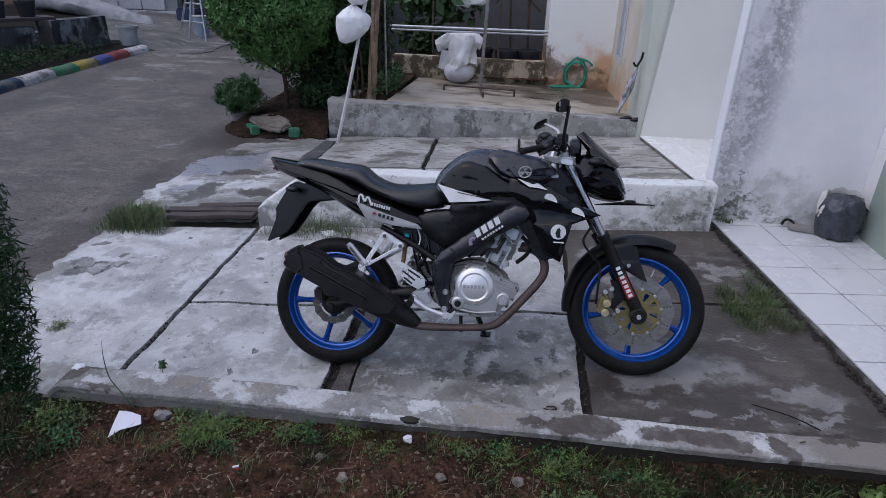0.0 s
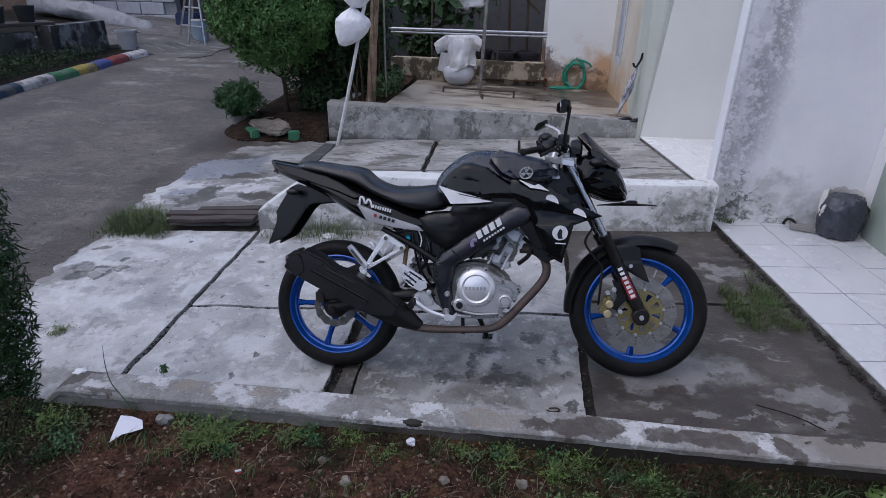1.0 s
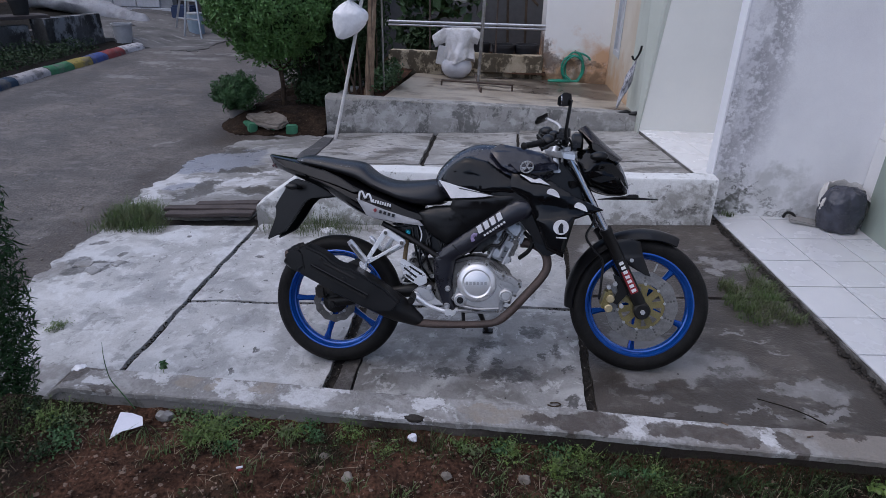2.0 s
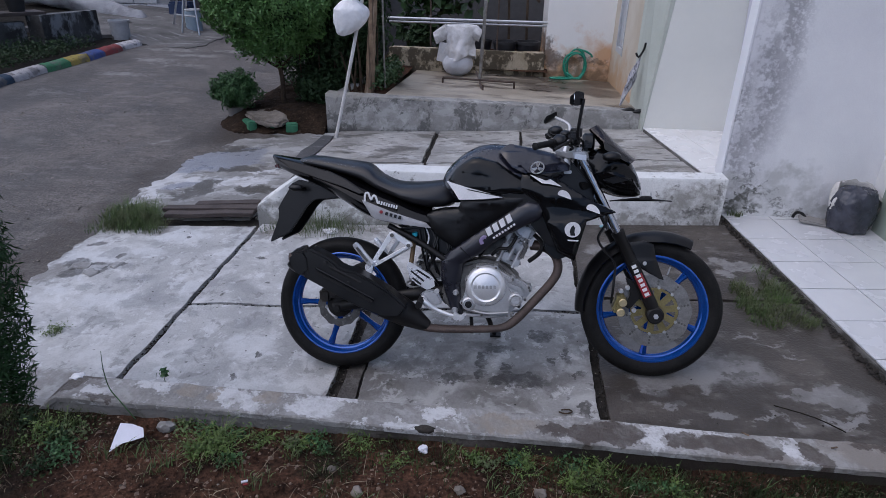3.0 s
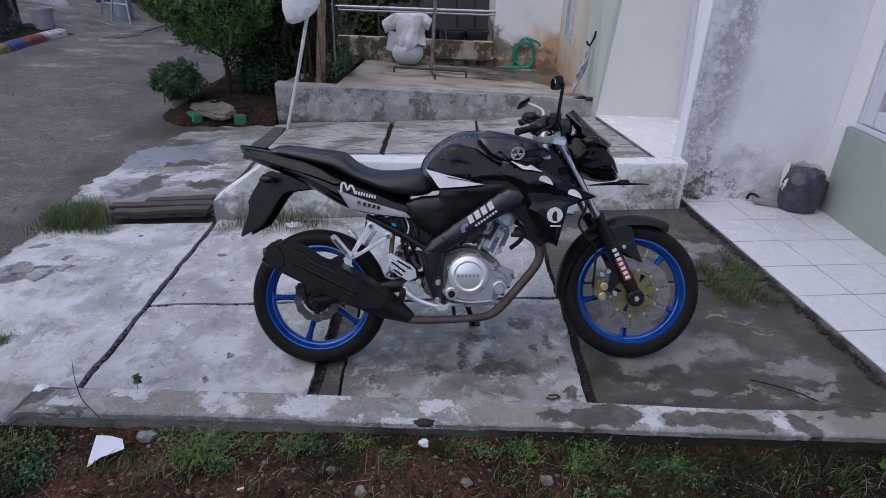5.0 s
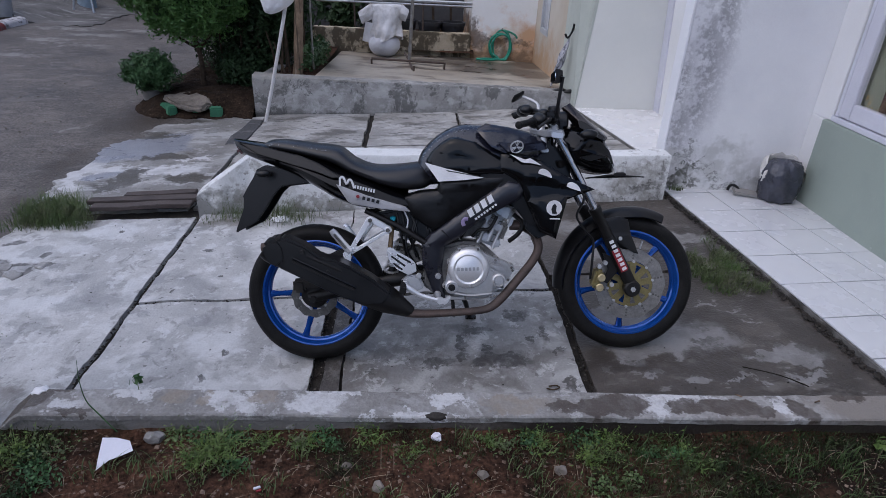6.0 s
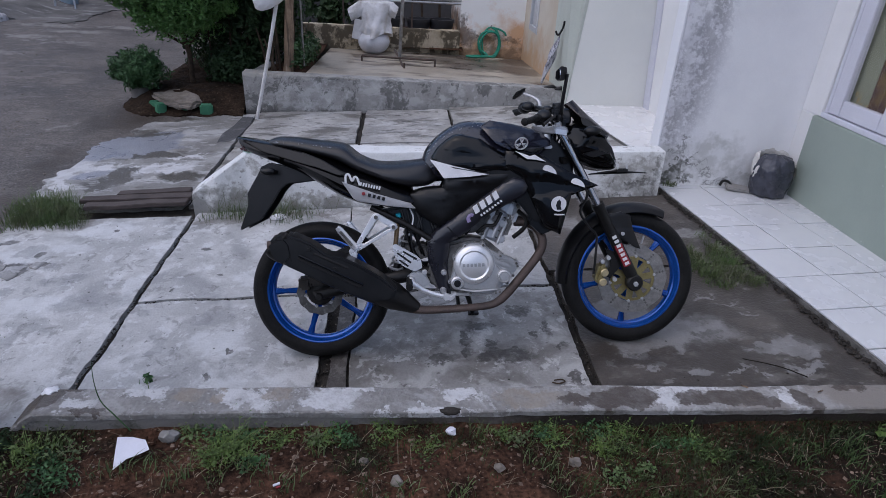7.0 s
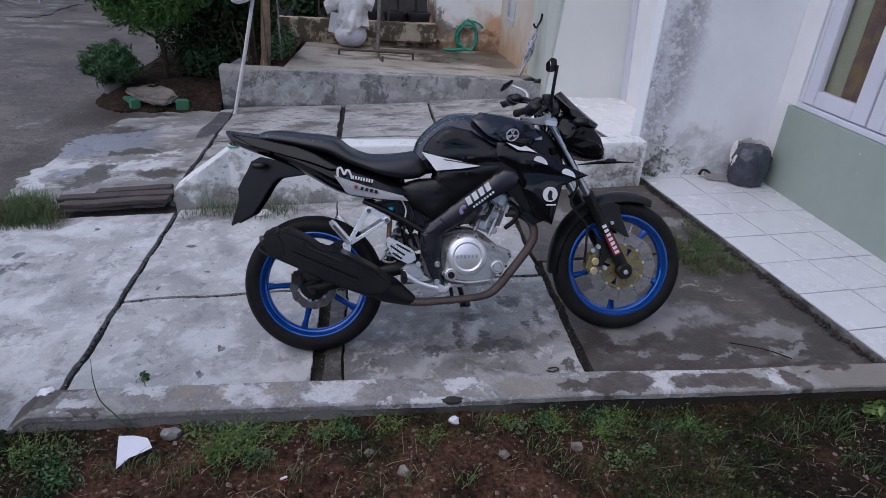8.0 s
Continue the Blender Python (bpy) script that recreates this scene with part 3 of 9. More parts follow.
SILVER = material("cast_aluminium", (0.58, 0.585, 0.60), (0.48, 0.485, 0.495), 6, 0.32, 0.45, metal=0.6, bump=0.03, grain=0.05)
SILVERD = material("dull_cast_aluminium", (0.47, 0.475, 0.485), (0.37, 0.373, 0.38), 7, 0.36, 0.5, metal=0.55, bump=0.05, grain=0.06)
# Darkened casting metal; the shade of recessed engine parts is in its colour
CASTDARK = material("darkened_cast_engine", (0.20, 0.195, 0.185), (0.075, 0.072, 0.068), 18, 0.5, metal=0.4, bump=0.15)
CHROME = material("fork_chrome", (0.52, 0.53, 0.55), (0.42, 0.43, 0.45), 10, 0.16, metal=1.0, bump=0.01)
GOLD = material("gold_anodised", (0.30, 0.255, 0.115), (0.22, 0.18, 0.08), 14, 0.42, metal=0.6, bump=0.05)
DISCM = material("brake_disc_steel", (0.33, 0.32, 0.31), (0.22, 0.215, 0.21), 40, 0.30, metal=0.6, bump=0.05)
WATER = material("rain_water", (0.30, 0.31, 0.33), (0.24, 0.25, 0.27), 9, 0.08, bump=0, grain=0, spec=0.6)
BRASS = material("pale_brass_piston", (0.62, 0.52, 0.32), (0.48, 0.39, 0.22), 14, 0.35, metal=0.6, bump=0.05)
RUSTPIPE = material("rusty_exhaust_pipe", (0.095, 0.068, 0.058), (0.055, 0.042, 0.038), 14, 0.6, metal=0.3, bump=0.2)
DECAL = paint("white_decal", (0.80, 0.80, 0.82), 0.35)
SILVERP = paint("silver_panel_paint", (0.42, 0.42, 0.435), 0.3)
REDDEC = paint("red_sticker", (0.30, 0.02, 0.03), 0.4)
PURPLE = paint("purple_sticker", (0.30, 0.24, 0.42), 0.4)
CYAN = paint("cyan_anodised_cap", (0.02, 0.42, 0.55), 0.3, metal=0.4)
SOOTSTEEL = material("sooty_disc_steel", (0.15, 0.145, 0.14), (0.08, 0.077, 0.074), 20, 0.4, metal=0.5, bump=0.08)
BRONZED = material("sooty_bronze_caliper", (0.045, 0.036, 0.028), (0.018, 0.016, 0.014), 16, 0.5, metal=0.4, bump=0.1)
BRONZE = material("bronze_bar", (0.26, 0.18, 0.10), (0.18, 0.12, 0.07), 14, 0.4, metal=0.7)
SMOKE = material("smoked_screen", (0.022, 0.018, 0.019), (0.03, 0.024, 0.025), 6, 0.10, bump=0)
SMOKE.node_tree.nodes["Principled BSDF"].inputs["Transmission Weight"].default_value = 0.2
LENS = material("headlamp_lens", (0.20, 0.21, 0.22), (0.14, 0.15, 0.16), 8, 0.12, bump=0)
TAILLENS = material("dark_red_tail_lens", (0.06, 0.008, 0.01), (0.04, 0.006, 0.008), 8, 0.2, bump=0)
MIRRORG = material("mirror_glass", (0.75, 0.77, 0.8), (0.75, 0.77, 0.8), 4, 0.03, metal=1.0, bump=0, grain=0)


# ---- mesh helpers ----
def finish(bm, name, mat, parent=None, angle=38, label="", kind="", category="", group=""):
    bmesh.ops.recalc_face_normals(bm, faces=bm.faces)
    for f in bm.faces:
        f.smooth = True
    lim = radians(angle)
    for e in bm.edges:
        if len(e.link_faces) == 2 and e.calc_face_angle(0) > lim:
            e.smooth = False
    me = bpy.data.meshes.new(name)
    bm.to_mesh(me)
    bm.free()
    me.materials.append(mat)
    ob = new(name, me)
    if parent:
        ob.parent = parent
    return tagged(ob, label, category, group, kind)


def part(name, bm, mat, parent, label="", angle=38):
    return finish(bm, name, mat, parent, angle, label)


def empty(name, label, category, group="", m=None):
    e = new(name)
    e.empty_display_size = 0.1
    if m is not None:
        e.matrix_basis = m
    return tagged(e, label, category, group)


def raw(name, verts, faces, mat, parent=None, smooth=False):
    me = bpy.data.meshes.new(name)
    me.from_pydata(verts, [], faces)
    me.materials.append(mat)
    if smooth:
        me.polygons.foreach_set("use_smooth", [True] * len(me.polygons))
    ob = new(name, me)
    if parent:
        ob.parent = parent
    return ob


def box(bm, c, s, bevel=0.0, m=None, segs=2):
    r = bmesh.ops.create_cube(bm, size=1.0)
    vs = r["verts"]
    bmesh.ops.scale(bm, verts=vs, vec=s)
    if bevel:
        es = list({e for v in vs for e in v.link_edges})
        rb = bmesh.ops.bevel(bm, geom=es, offset=bevel, segments=segs, affect="EDGES", clamp_overlap=True)
        vs = list({v for f in rb["faces"] for v in f.verts} | {v for v in vs if v.is_valid})
        done, stack = set(vs), list(vs)
        while stack:
            v = stack.pop()
            for e in v.link_edges:
                o = e.other_vert(v)
                if o not in done:
                    done.add(o)
                    stack.append(o)
        vs = list(done)
    if m is not None:
        bmesh.ops.transform(bm, matrix=m, verts=vs)
    bmesh.ops.translate(bm, verts=vs, vec=c)
    return vs


def solid(bm, pts, off, bevel=0.0):
    """A closed slab: the polygon pts (3D) and its copy moved by off."""
    a = [bm.verts.new(p) for p in pts]
    b = [bm.verts.new(Vector(p) + Vector(off)) for p in pts]
    fs = [bm.faces.new(a), bm.faces.new(list(reversed(b)))]
    n = len(a)
    for i in range(n):
        fs.append(bm.faces.new((a[i], b[i], b[(i + 1) % n], a[(i + 1) % n])))
    if bevel:
        bmesh.ops.recalc_face_normals(bm, faces=fs)
        es = list({e for f in fs for e in f.edges})
        bmesh.ops.bevel(bm, geom=es, offset=bevel, segments=2, affect="EDGES", clamp_overlap=True)


def prism(bm, pts, y0, y1, bevel=0.0):
    """A side view (x, z) drawn out from y0 to y1."""
    solid(bm, [(x, y0, z) for x, z in pts], (0, y1 - y0, 0), bevel)


def loft(bm, rings, cap=True):
    vs = [[bm.verts.new(p) for p in r] for r in rings]
    k = len(vs[0])
    for a, b in zip(vs, vs[1:]):
        for i in range(k):
            bm.faces.new((a[i], a[(i + 1) % k], b[(i + 1) % k], b[i]))
    if cap:
        bm.faces.new(list(reversed(vs[0])))
        bm.faces.new(vs[-1])


def section(x, zb, zt, w, n=2.6, k=28, taper=0.0, low=0.0):
    """A rounded cross-section at x, from zb to zt and w to each side; taper narrows the top, low the bottom."""
    zc, h, out = (zb + zt) / 2, (zt - zb) / 2, []
    for i in range(k):
        a = 2 * math.pi * i / k
        c, s = math.cos(a), math.sin(a)
        y = w * math.copysign(abs(c) ** (2 / n), c)
        z = math.copysign(abs(s) ** (2 / n), s)
        y *= 1 - (taper * max(z, 0) + low * max(-z, 0))
        out.append(Vector((x, y, zc + h * z)))
    return out


def body(bm, rows, n=2.6, k=28, taper=0.0, low=0.0, steps=3):
    """Lofts rows of (x, zb, zt, w), with smooth steps in between."""
    full = []
    for i in range(len(rows) - 1):
        p0, p1, p2, p3 = rows[max(i - 1, 0)], rows[i], rows[i + 1], rows[min(i + 2, len(rows) - 1)]
        for s in range(steps):
            t = s / steps
            full.append([0.5 * (2 * b + (c - a) * t + (2 * a - 5 * b + 4 * c - d) * t * t + (3 * b - a - 3 * c + d) * t ** 3) for a, b, c, d in zip(p0, p1, p2, p3)])
    full.append(rows[-1])
    loft(bm, [section(x, zb, zt, w, n, k, taper, low) for x, zb, zt, w in full])


def smooth_path(pts, steps=4):
    pts = [Vector(p) for p in pts]
    out = []
    for i in range(len(pts) - 1):
        a, b, c, d = pts[max(i - 1, 0)], pts[i], pts[i + 1], pts[min(i + 2, len(pts) - 1)]
        for s in range(steps):
            t = s / steps
            out.append(0.5 * (2 * b + (c - a) * t + (2 * a - 5 * b + 4 * c - d) * t * t + (3 * b - a - 3 * c + d) * t ** 3))
    out.append(pts[-1])
    return out


def tube(bm, pts, r, k=10, steps=4, flat=1.0, cap=True):
    """A pipe along pts; r one radius or one for each point."""
    rs = [r] * len(pts) if isinstance(r, (int, float)) else list(r)
    if steps > 1 and len(pts) > 2:
        path = smooth_path(pts, steps)
        rad = [float(q) for q in np.interp(np.arange(len(path)) / steps, range(len(rs)), rs)]
    else:
        path, rad = [Vector(p) for p in pts], rs
    rings, up = [], None
    for i, p in enumerate(path):
        d = (path[min(i + 1, len(path) - 1)] - path[max(i - 1, 0)]).normalized()
        if up is None:
            up = Vector((0, 1, 0)) if abs(d.y) < 0.9 else Vector((1, 0, 0))
        up = (up - d * up.dot(d)).normalized()
        side = d.cross(up)
        rings.append([p + rad[i] * (math.cos(2 * math.pi * j / k) * side + flat * math.sin(2 * math.pi * j / k) * up) for j in range(k)])
    loft(bm, rings, cap)


def lathe(bm, prof, c, k=40, closed=True, axis="y", a0=0.0, a1=360.0):
    """Turns the outline (radius, along) about an axis through c."""
    full = a1 - a0 >= 360
    n = k if full else k + 1
    rings = []
    for i in range(n):
        a = radians(a0 + (a1 - a0) * i / k)
        ca, sa = math.cos(a), math.sin(a)
        ring = []
        for r, h in prof:
            q = {"y": (r * ca, h, r * sa), "z": (r * ca, r * sa, h), "x": (h, r * ca, r * sa)}[axis]
            ring.append(bm.verts.new(Vector(c) + Vector(q)))
        rings.append(ring)
    m = len(prof)
    last = m if closed else m - 1
    for i in range(n if full else n - 1):
        u, v = rings[i], rings[(i + 1) % n]
        for j in range(last):
            q = (u[j], u[(j + 1) % m], v[(j + 1) % m], v[j])
            bm.faces.new(q)
    if not full and closed:
        bm.faces.new(rings[0])
        bm.faces.new(list(reversed(rings[-1])))


def disc(bm, c, r, h, k=20, axis="y", bevel=0.0):
    """A short solid cylinder, from c along the axis by h."""
    b = bevel
    s = 1 if h > 0 else -1
    lathe(bm, [(0.0005, 0), (r - b, 0), (r, s * b), (r, h - s * b), (r - b, h), (0.0005, h)] if b else [(0.0005, 0), (r, 0), (r, h), (0.0005, h)], c, k, True, axis)


def wob(p, f, a):
    return a * noise.noise(Vector(p) * f)


def lumpy(bm, c, s, sub=3, f=3.0, a=0.15, seed=0.0):
    """An uneven rounded lump."""
    r = bmesh.ops.create_icosphere(bm, subdivisions=sub, radius=1.0)
    for v in r["verts"]:
        p = v.co.copy()
        k = 1 + wob(p + Vector((seed, seed * 0.7, 0)), f, a)
        v.co = Vector((p.x * s[0] * k, p.y * s[1] * k, p.z * s[2] * k)) + Vector(c)


# ---- the large structure ----
def zs(x, y=2.27):
    """Height of the sloping drive."""
    return -0.0165 + 0.0595 * x + 0.015 * (y - 2.27)


def zn(x, y=5.0):
    """Height of the neighbour's yard behind the low wall."""
    return -0.032 + 0.043 * x


def zr(x, y):
    """Height of the road."""
    return -0.215 + 0.024 * (y - 3) + (0.02 * (-2.7 - x) if x < -2.7 else 0) * 0.5


def sheet(name, x0, x1, y0, y1, zf, mat, nx, ny, rough=0.003, freq=4.0, parent=None, depth=0.0, edge=0.0, mask=None, left=0.0):
    """A gently uneven sheet, with skirts of that depth; edge makes its rim ragged."""
    bm = bmesh.new()
    grid = []
    for i in range(nx + 1):
        col = []
        for j in range(ny + 1):
            x, y = x0 + (x1 - x0) * i / nx, y0 + (y1 - y0) * j / ny
            if edge:
                if i in (0, nx):
                    x += wob((x * 1.3, y, 3.1), 7.0, edge) + wob((x, y, 8.1), 31.0, edge * 0.5)
                if j in (0, ny):
                    y += wob((x, y * 1.3, 5.7), 7.0, edge) + wob((x, y, 1.1), 31.0, edge * 0.5)
            if left and i == 0:
                x += wob((y, 2.2, 0), 2.5, left) + wob((y, 4.2, 0), 11.0, left * 0.6)
            z = zf(x, y) + wob((x, y, 0.3), freq, rough) + wob((x, y, 5.3), freq * 5, rough * 0.35)
            col.append(bm.verts.new((x, y, z)))
        grid.append(col)
    for i in range(nx):
        for j in range(ny):
            bm.faces.new((grid[i][j], grid[i + 1][j], grid[i + 1][j + 1], grid[i][j + 1]))
    if depth:
        rim = [grid[i][0] for i in range(nx)] + [grid[nx][j] for j in range(ny)] + [grid[i][ny] for i in range(nx, 0, -1)] + [grid[0][j] for j in range(ny, 0, -1)]
        low = [bm.verts.new(v.co - Vector((0, 0, depth))) for v in rim]
        n = len(rim)
        for i in range(n):
            bm.faces.new((rim[i], low[i], low[(i + 1) % n], rim[(i + 1) % n]))
    return finish(bm, name, mat, parent, 60)


def wall(name, pts, z0, z1, mat, label, category="wall", bevel=0.004):
    """An upright slab on the plan outline pts."""
    bm = bmesh.new()
    solid(bm, [(x, y, z0) for x, y in pts], (0, 0, z1 - z0), bevel)
    return finish(bm, name, mat, None, 30, label, "structure", category)


tagged(sheet("ground", -300, 300, -300, 300, lambda x, y: -0.42, SOIL, 40, 40, 0.02, 0.05), "bare red-brown earth reaching to the horizon", "ground", kind="structure")
tagged(sheet("road", -6.75, -2.2, -8, 15, zr, ROADM, 60, 220, 0.010, 1.6, depth=0.2), "worn grey asphalt lane with loose grit and damp patches", "road", kind="structure")
tagged(sheet("drive_bed", -2.45, 1.7, 1.5, 3.95, lambda x, y: zs(x, y) - 0.030, GROOVE, 60, 40, 0.006, 9.0), "dark dirt in the joints of the drive", "ground", kind="structure")
tagged(sheet("yard_bed", -2.6, 1.6, 3.8, 6.3, lambda x, y: zn(x, y) - 0.035, GROOVE, 40, 30, 0.006, 9.0), "dark dirt in the joints of the yard", "ground", kind="structure")

MORTARM = layer(material("brown_mortar_fill", (0.095, 0.086, 0.079), (0.055, 0.050, 0.046), 9.0, 0.6, 0.4, bump=0.6, fine=70, grain=0.15), (0.20, 0.19, 0.18), 12.0, 0.56, 0.62, amount=0.6)
drive = empty("drive", "wet stained concrete drive cast in panels with open joints", "drive")
tagged(drive, kind="structure")
J = 0.017
for nm, x0, x1, y0, y1, mat, left in (
    ("panel", -2.72, -1.628 - J, 1.58, 3.70, CONCRETE, 0.10), ("panel", -1.628 + J, -0.665, 1.58, 2.70, CONCRETE, 0), ("panel", -1.628 + J, -0.64, 2.722, 3.73, CONCRETE, 0),
    ("mortar_fill", -0.612, -0.545, 1.58, 2.68, MORTARM, 0), ("panel", -0.532, 0.440, 1.58, 2.70, STAINED, 0), ("panel", -0.63, 0.43, 2.725, 3.76, CONCRETE, 0),
    ("panel", 0.48, 1.68, 1.58, 2.83, WET, 0), ("panel", 0.455, 1.58, 2.855, 3.90, WET, 0)):
    sheet(nm, x0, x1, y0, y1, zs, mat, 80, 80, 0.004, 3.0, drive, 0.06, 0.012, left=left)
yard = empty("yard", "patched and cracked concrete yard before the neighbouring house", "yard")
tagged(yard, kind="structure")
for x0, x1, y0, y1, left in ((-2.86, -1.765, 3.86, 6.12, 0.13), (-1.73, -0.70, 3.86, 5.12, 0), (-1.735, -0.725, 5.15, 6.2, 0), (-0.66, 0.16, 3.86, 5.12, 0), (-0.675, 0.14, 5.15, 6.22, 0), (0.19, 1.72, 3.90, 5.24, 0), (0.17, 1.50, 5.27, 6.3, 0)):
    sheet("panel", x0, x1, y0, y1, zn, PATCHY if left else YARD, 80, 80, 0.007, 3.0, yard, 0.06, 0.013, left=left)

# kerb between the raised soil and the drive
kerb = tagged(empty("kerb", "rough concrete kerb with white and brown patches", "kerb"), kind="structure")
cap_rings, base_rings = [], []
for i in range(130):
    x = -1.44 + 3.28 * i / 129
    top = 0.318 + wob((x, 0, 0), 2.0, 0.006) - 0.9 * max(0, -1.37 - x)
    fy, by = 1.486 + wob((x, 1, 0), 2.0, 0.004) + wob((x, 6, 0), 21.0, 0.003), 1.598 + wob((x, 2, 0), 2.0, 0.004) + wob((x, 8, 0), 19.0, 0.005)
    chip = max(0, wob((x, 9, 0), 9.0, 0.06) - 0.020)
    low = top - 0.026 + wob((x, 4, 0), 12.0, 0.004)
    cap_rings.append([Vector(q) for q in ((x, fy + 0.008, low), (x, fy, low + 0.004), (x, fy + chip * 0.5, top - 0.005 - chip * 0.6), (x, fy + 0.004 + chip, top - chip * 0.1), (x, (fy + by) / 2, top + wob((x, 5, 0), 8, 0.004)), (x, by - 0.008, top + 0.002), (x, by, top - 0.012), (x, by + 0.004, low))])
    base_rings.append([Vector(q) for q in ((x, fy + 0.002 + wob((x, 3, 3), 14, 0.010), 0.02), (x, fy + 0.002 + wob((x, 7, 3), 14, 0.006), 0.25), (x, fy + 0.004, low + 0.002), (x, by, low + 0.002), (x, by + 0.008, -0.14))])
bm = bmesh.new()
loft(bm, cap_rings)
part("kerb_cap", bm, KERBM, kerb, "patched concrete screed along the top", 28)
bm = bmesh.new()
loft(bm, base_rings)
part("kerb_footing", bm, KERBBASE, kerb, "dark damp concrete front with shade in its colour", 45)

# raised soil before the kerb
def soil_height(x, y):
    d = max(0.0, -1.58 - x)
    return 0.272 - min(0.45, d * 0.9) - 0.014 * min(1, max(0, (y - 1.30) / 0.12)) + wob((x, y, 1), 2.2, 0.018) + wob((x, y, 4), 9.0, 0.010) + wob((x, y, 7), 30.0, 0.005)


tagged(sheet("soil", -2.0, 2.6, -0.6, 1.50, soil_height, SOIL, 300, 150, 0.0, 4.0), "trodden red-brown soil with sparse weeds", "soil", kind="structure")
tagged(sheet("soil_behind", -2.0, 3.0, -8, -0.6, soil_height, SOIL, 40, 50, 0.0, 4.0), "trodden red-brown soil with sparse weeds", "soil", kind="structure")

# low limewashed wall with a sloping end
bm = bmesh.new()
rings = []
for x, top in ((-1.645, 0.03), (-1.64, 0.045), (-1.30, 0.300), (-1.27, 0.318), (-0.7, 0.335), (0.0, 0.345), (0.7, 0.365), (1.371, 0.385)):
    b = zs(x, 3.8) - 0.08
    t = max(top, b + 0.1)
    rings.append([Vector(p) for p in ((x, 3.742, b), (x, 3.748, t - 0.012), (x, 3.758, t), (x, 3.885, t), (x, 3.893, t - 0.01), (x, 3.897, b))])
loft(bm, rings)
bmesh.ops.subdivide_edges(bm, edges=[e for e in bm.edges if abs(e.verts[0].co.x - e.verts[1].co.x) > 0.2], cuts=9, use_grid_fill=True)
for v in bm.verts:
    v.co.y += wob(v.co, 5.0, 0.007)
    v.co.z += wob(v.co + Vector((4, 0, 0)), 6.0, 0.005) if v.co.z > 0 else 0
finish(bm, "low_wall", LIMEWASH, None, 45, "low limewashed wall with flaking grimy paint and sloping end", "structure", "wall")

# house on the right: dividing wall, terrace and facade
MOULD = PLASTER
layer(MOULD, (0.52, 0.51, 0.57), 2.6, 0.50, 0.95, stretch=(1.6, 1, 0.6), shift=(0.9, 0, 0.3), low=(1.36, 2.0), axis="X", amount=0.28, noise_rough=0.7)
patch(MOULD, (0.36, 0.35, 0.39), ((1.54, 0.977, 0.10, 0.25, 8), (1.532, 0.693, 0.10, 0.16), (1.451, 0.547, 0.07, 0.17), (1.413, 0.839, 0.05, 0.15), (1.569, 1.205, 0.08, 0.25, 8), (1.55, 1.6, 0.10, 0.3), (1.464, 0.346, 0.08, 0.084)), None, 0.42, 0.09, 7.0, 1.6, "xz", 0.8)
patch(MOULD, (0.17, 0.165, 0.18), ((1.54, 0.977, 0.07, 0.30, 10), (1.53, 0.66, 0.06, 0.16), (1.451, 0.50, 0.05, 0.2), (1.41, 0.80, 0.03, 0.2), (1.58, 1.4, 0.06, 0.5, 4), (1.47, 0.34, 0.07, 0.05)), None, 0.55, 0.06, 30.0, 1.2, "xz", 1.0)
patch(MOULD, (0.42, 0.42, 0.40), ((1.764, 0.328, 0.19, 0.13), (1.659, 0.15, 0.24, 0.09), (1.903, 0.261, 0.10, 0.117), (1.45, 0.25, 0.12, 0.15), (2.1, 0.15, 0.2, 0.05)), None, 0.6, 0.06, 10.0, 0.6, "xz", 0.7)
patch(MOULD, (0.10, 0.10, 0.095), ((1.62, 0.30, 0.12, 0.012, -8), (1.50, 0.36, 0.08, 0.010, 20), (1.72, 0.22, 0.10, 0.010, -15), (1.44, 0.15, 0.05, 0.06), (1.56, 0.40, 0.02, 0.06), (1.85, 0.14, 0.12, 0.012)), None, 0.6, 0.05, 20.0, 0.5, "xz", 0.8)
patch(MOULD, (0.045, 0.046, 0.032), ((1.528, 0.228, 0.05, 0.06), (1.567, 0.284, 0.06, 0.020), (1.474, 0.17, 0.04, 0.05), (1.60, 0.16, 0.05, 0.02)), None, 0.85, 0.04, 24.0, 0.5, "xz", 0.6)
wall("wall_dividing", [(1.372, 3.88), (2.32, 3.88), (2.32, 4.0), (1.372, 4.0)], -0.1, 3.0, MOULD, "white plastered dividing wall blotched with grey mould")
wall("trim_wall_end", [(1.360, 3.876), (1.370, 3.876), (1.370, 4.002), (1.360, 4.002)], 0.36, 3.0, ENDWHITE, "white painted end of the dividing wall, brightened for side light", "wall")
FX = 2.285
wall("wall_facade_low", [(FX - 0.022, 3.745), (FX + 0.12, 3.745), (FX + 0.20, -3.0), (FX + 0.055, -3.0)], 0.0, 0.655, SAGE, "sage green painted lower house wall")
wall("wall_facade_pier", [(FX - 0.012, 3.878), (FX + 0.12, 3.878), (FX + 0.12, 3.705), (FX + 0.004, 3.705)], 0.657, 3.0, WALLW, "white painted pier beside the window")
wall("wall_facade_foot", [(FX - 0.012, 3.878), (FX + 0.12, 3.878), (FX + 0.12, 3.747), (FX - 0.012, 3.747)], 0.0, 0.656, WALLW, "white painted foot of the corner pier")
wall("wall_facade_top", [(FX, 3.70), (FX + 0.12, 3.70), (FX + 0.20, -3.0), (FX + 0.08, -3.0)], 2.2, 3.0, WALLW, "white painted house wall above the windows")
wall("wall_facade_near", [(FX + 0.02, 2.19), (FX + 0.14, 2.19), (FX + 0.20, -3.0), (FX + 0.08, -3.0)], 0.657, 2.198, WALLW, "white painted house wall beside the windows")
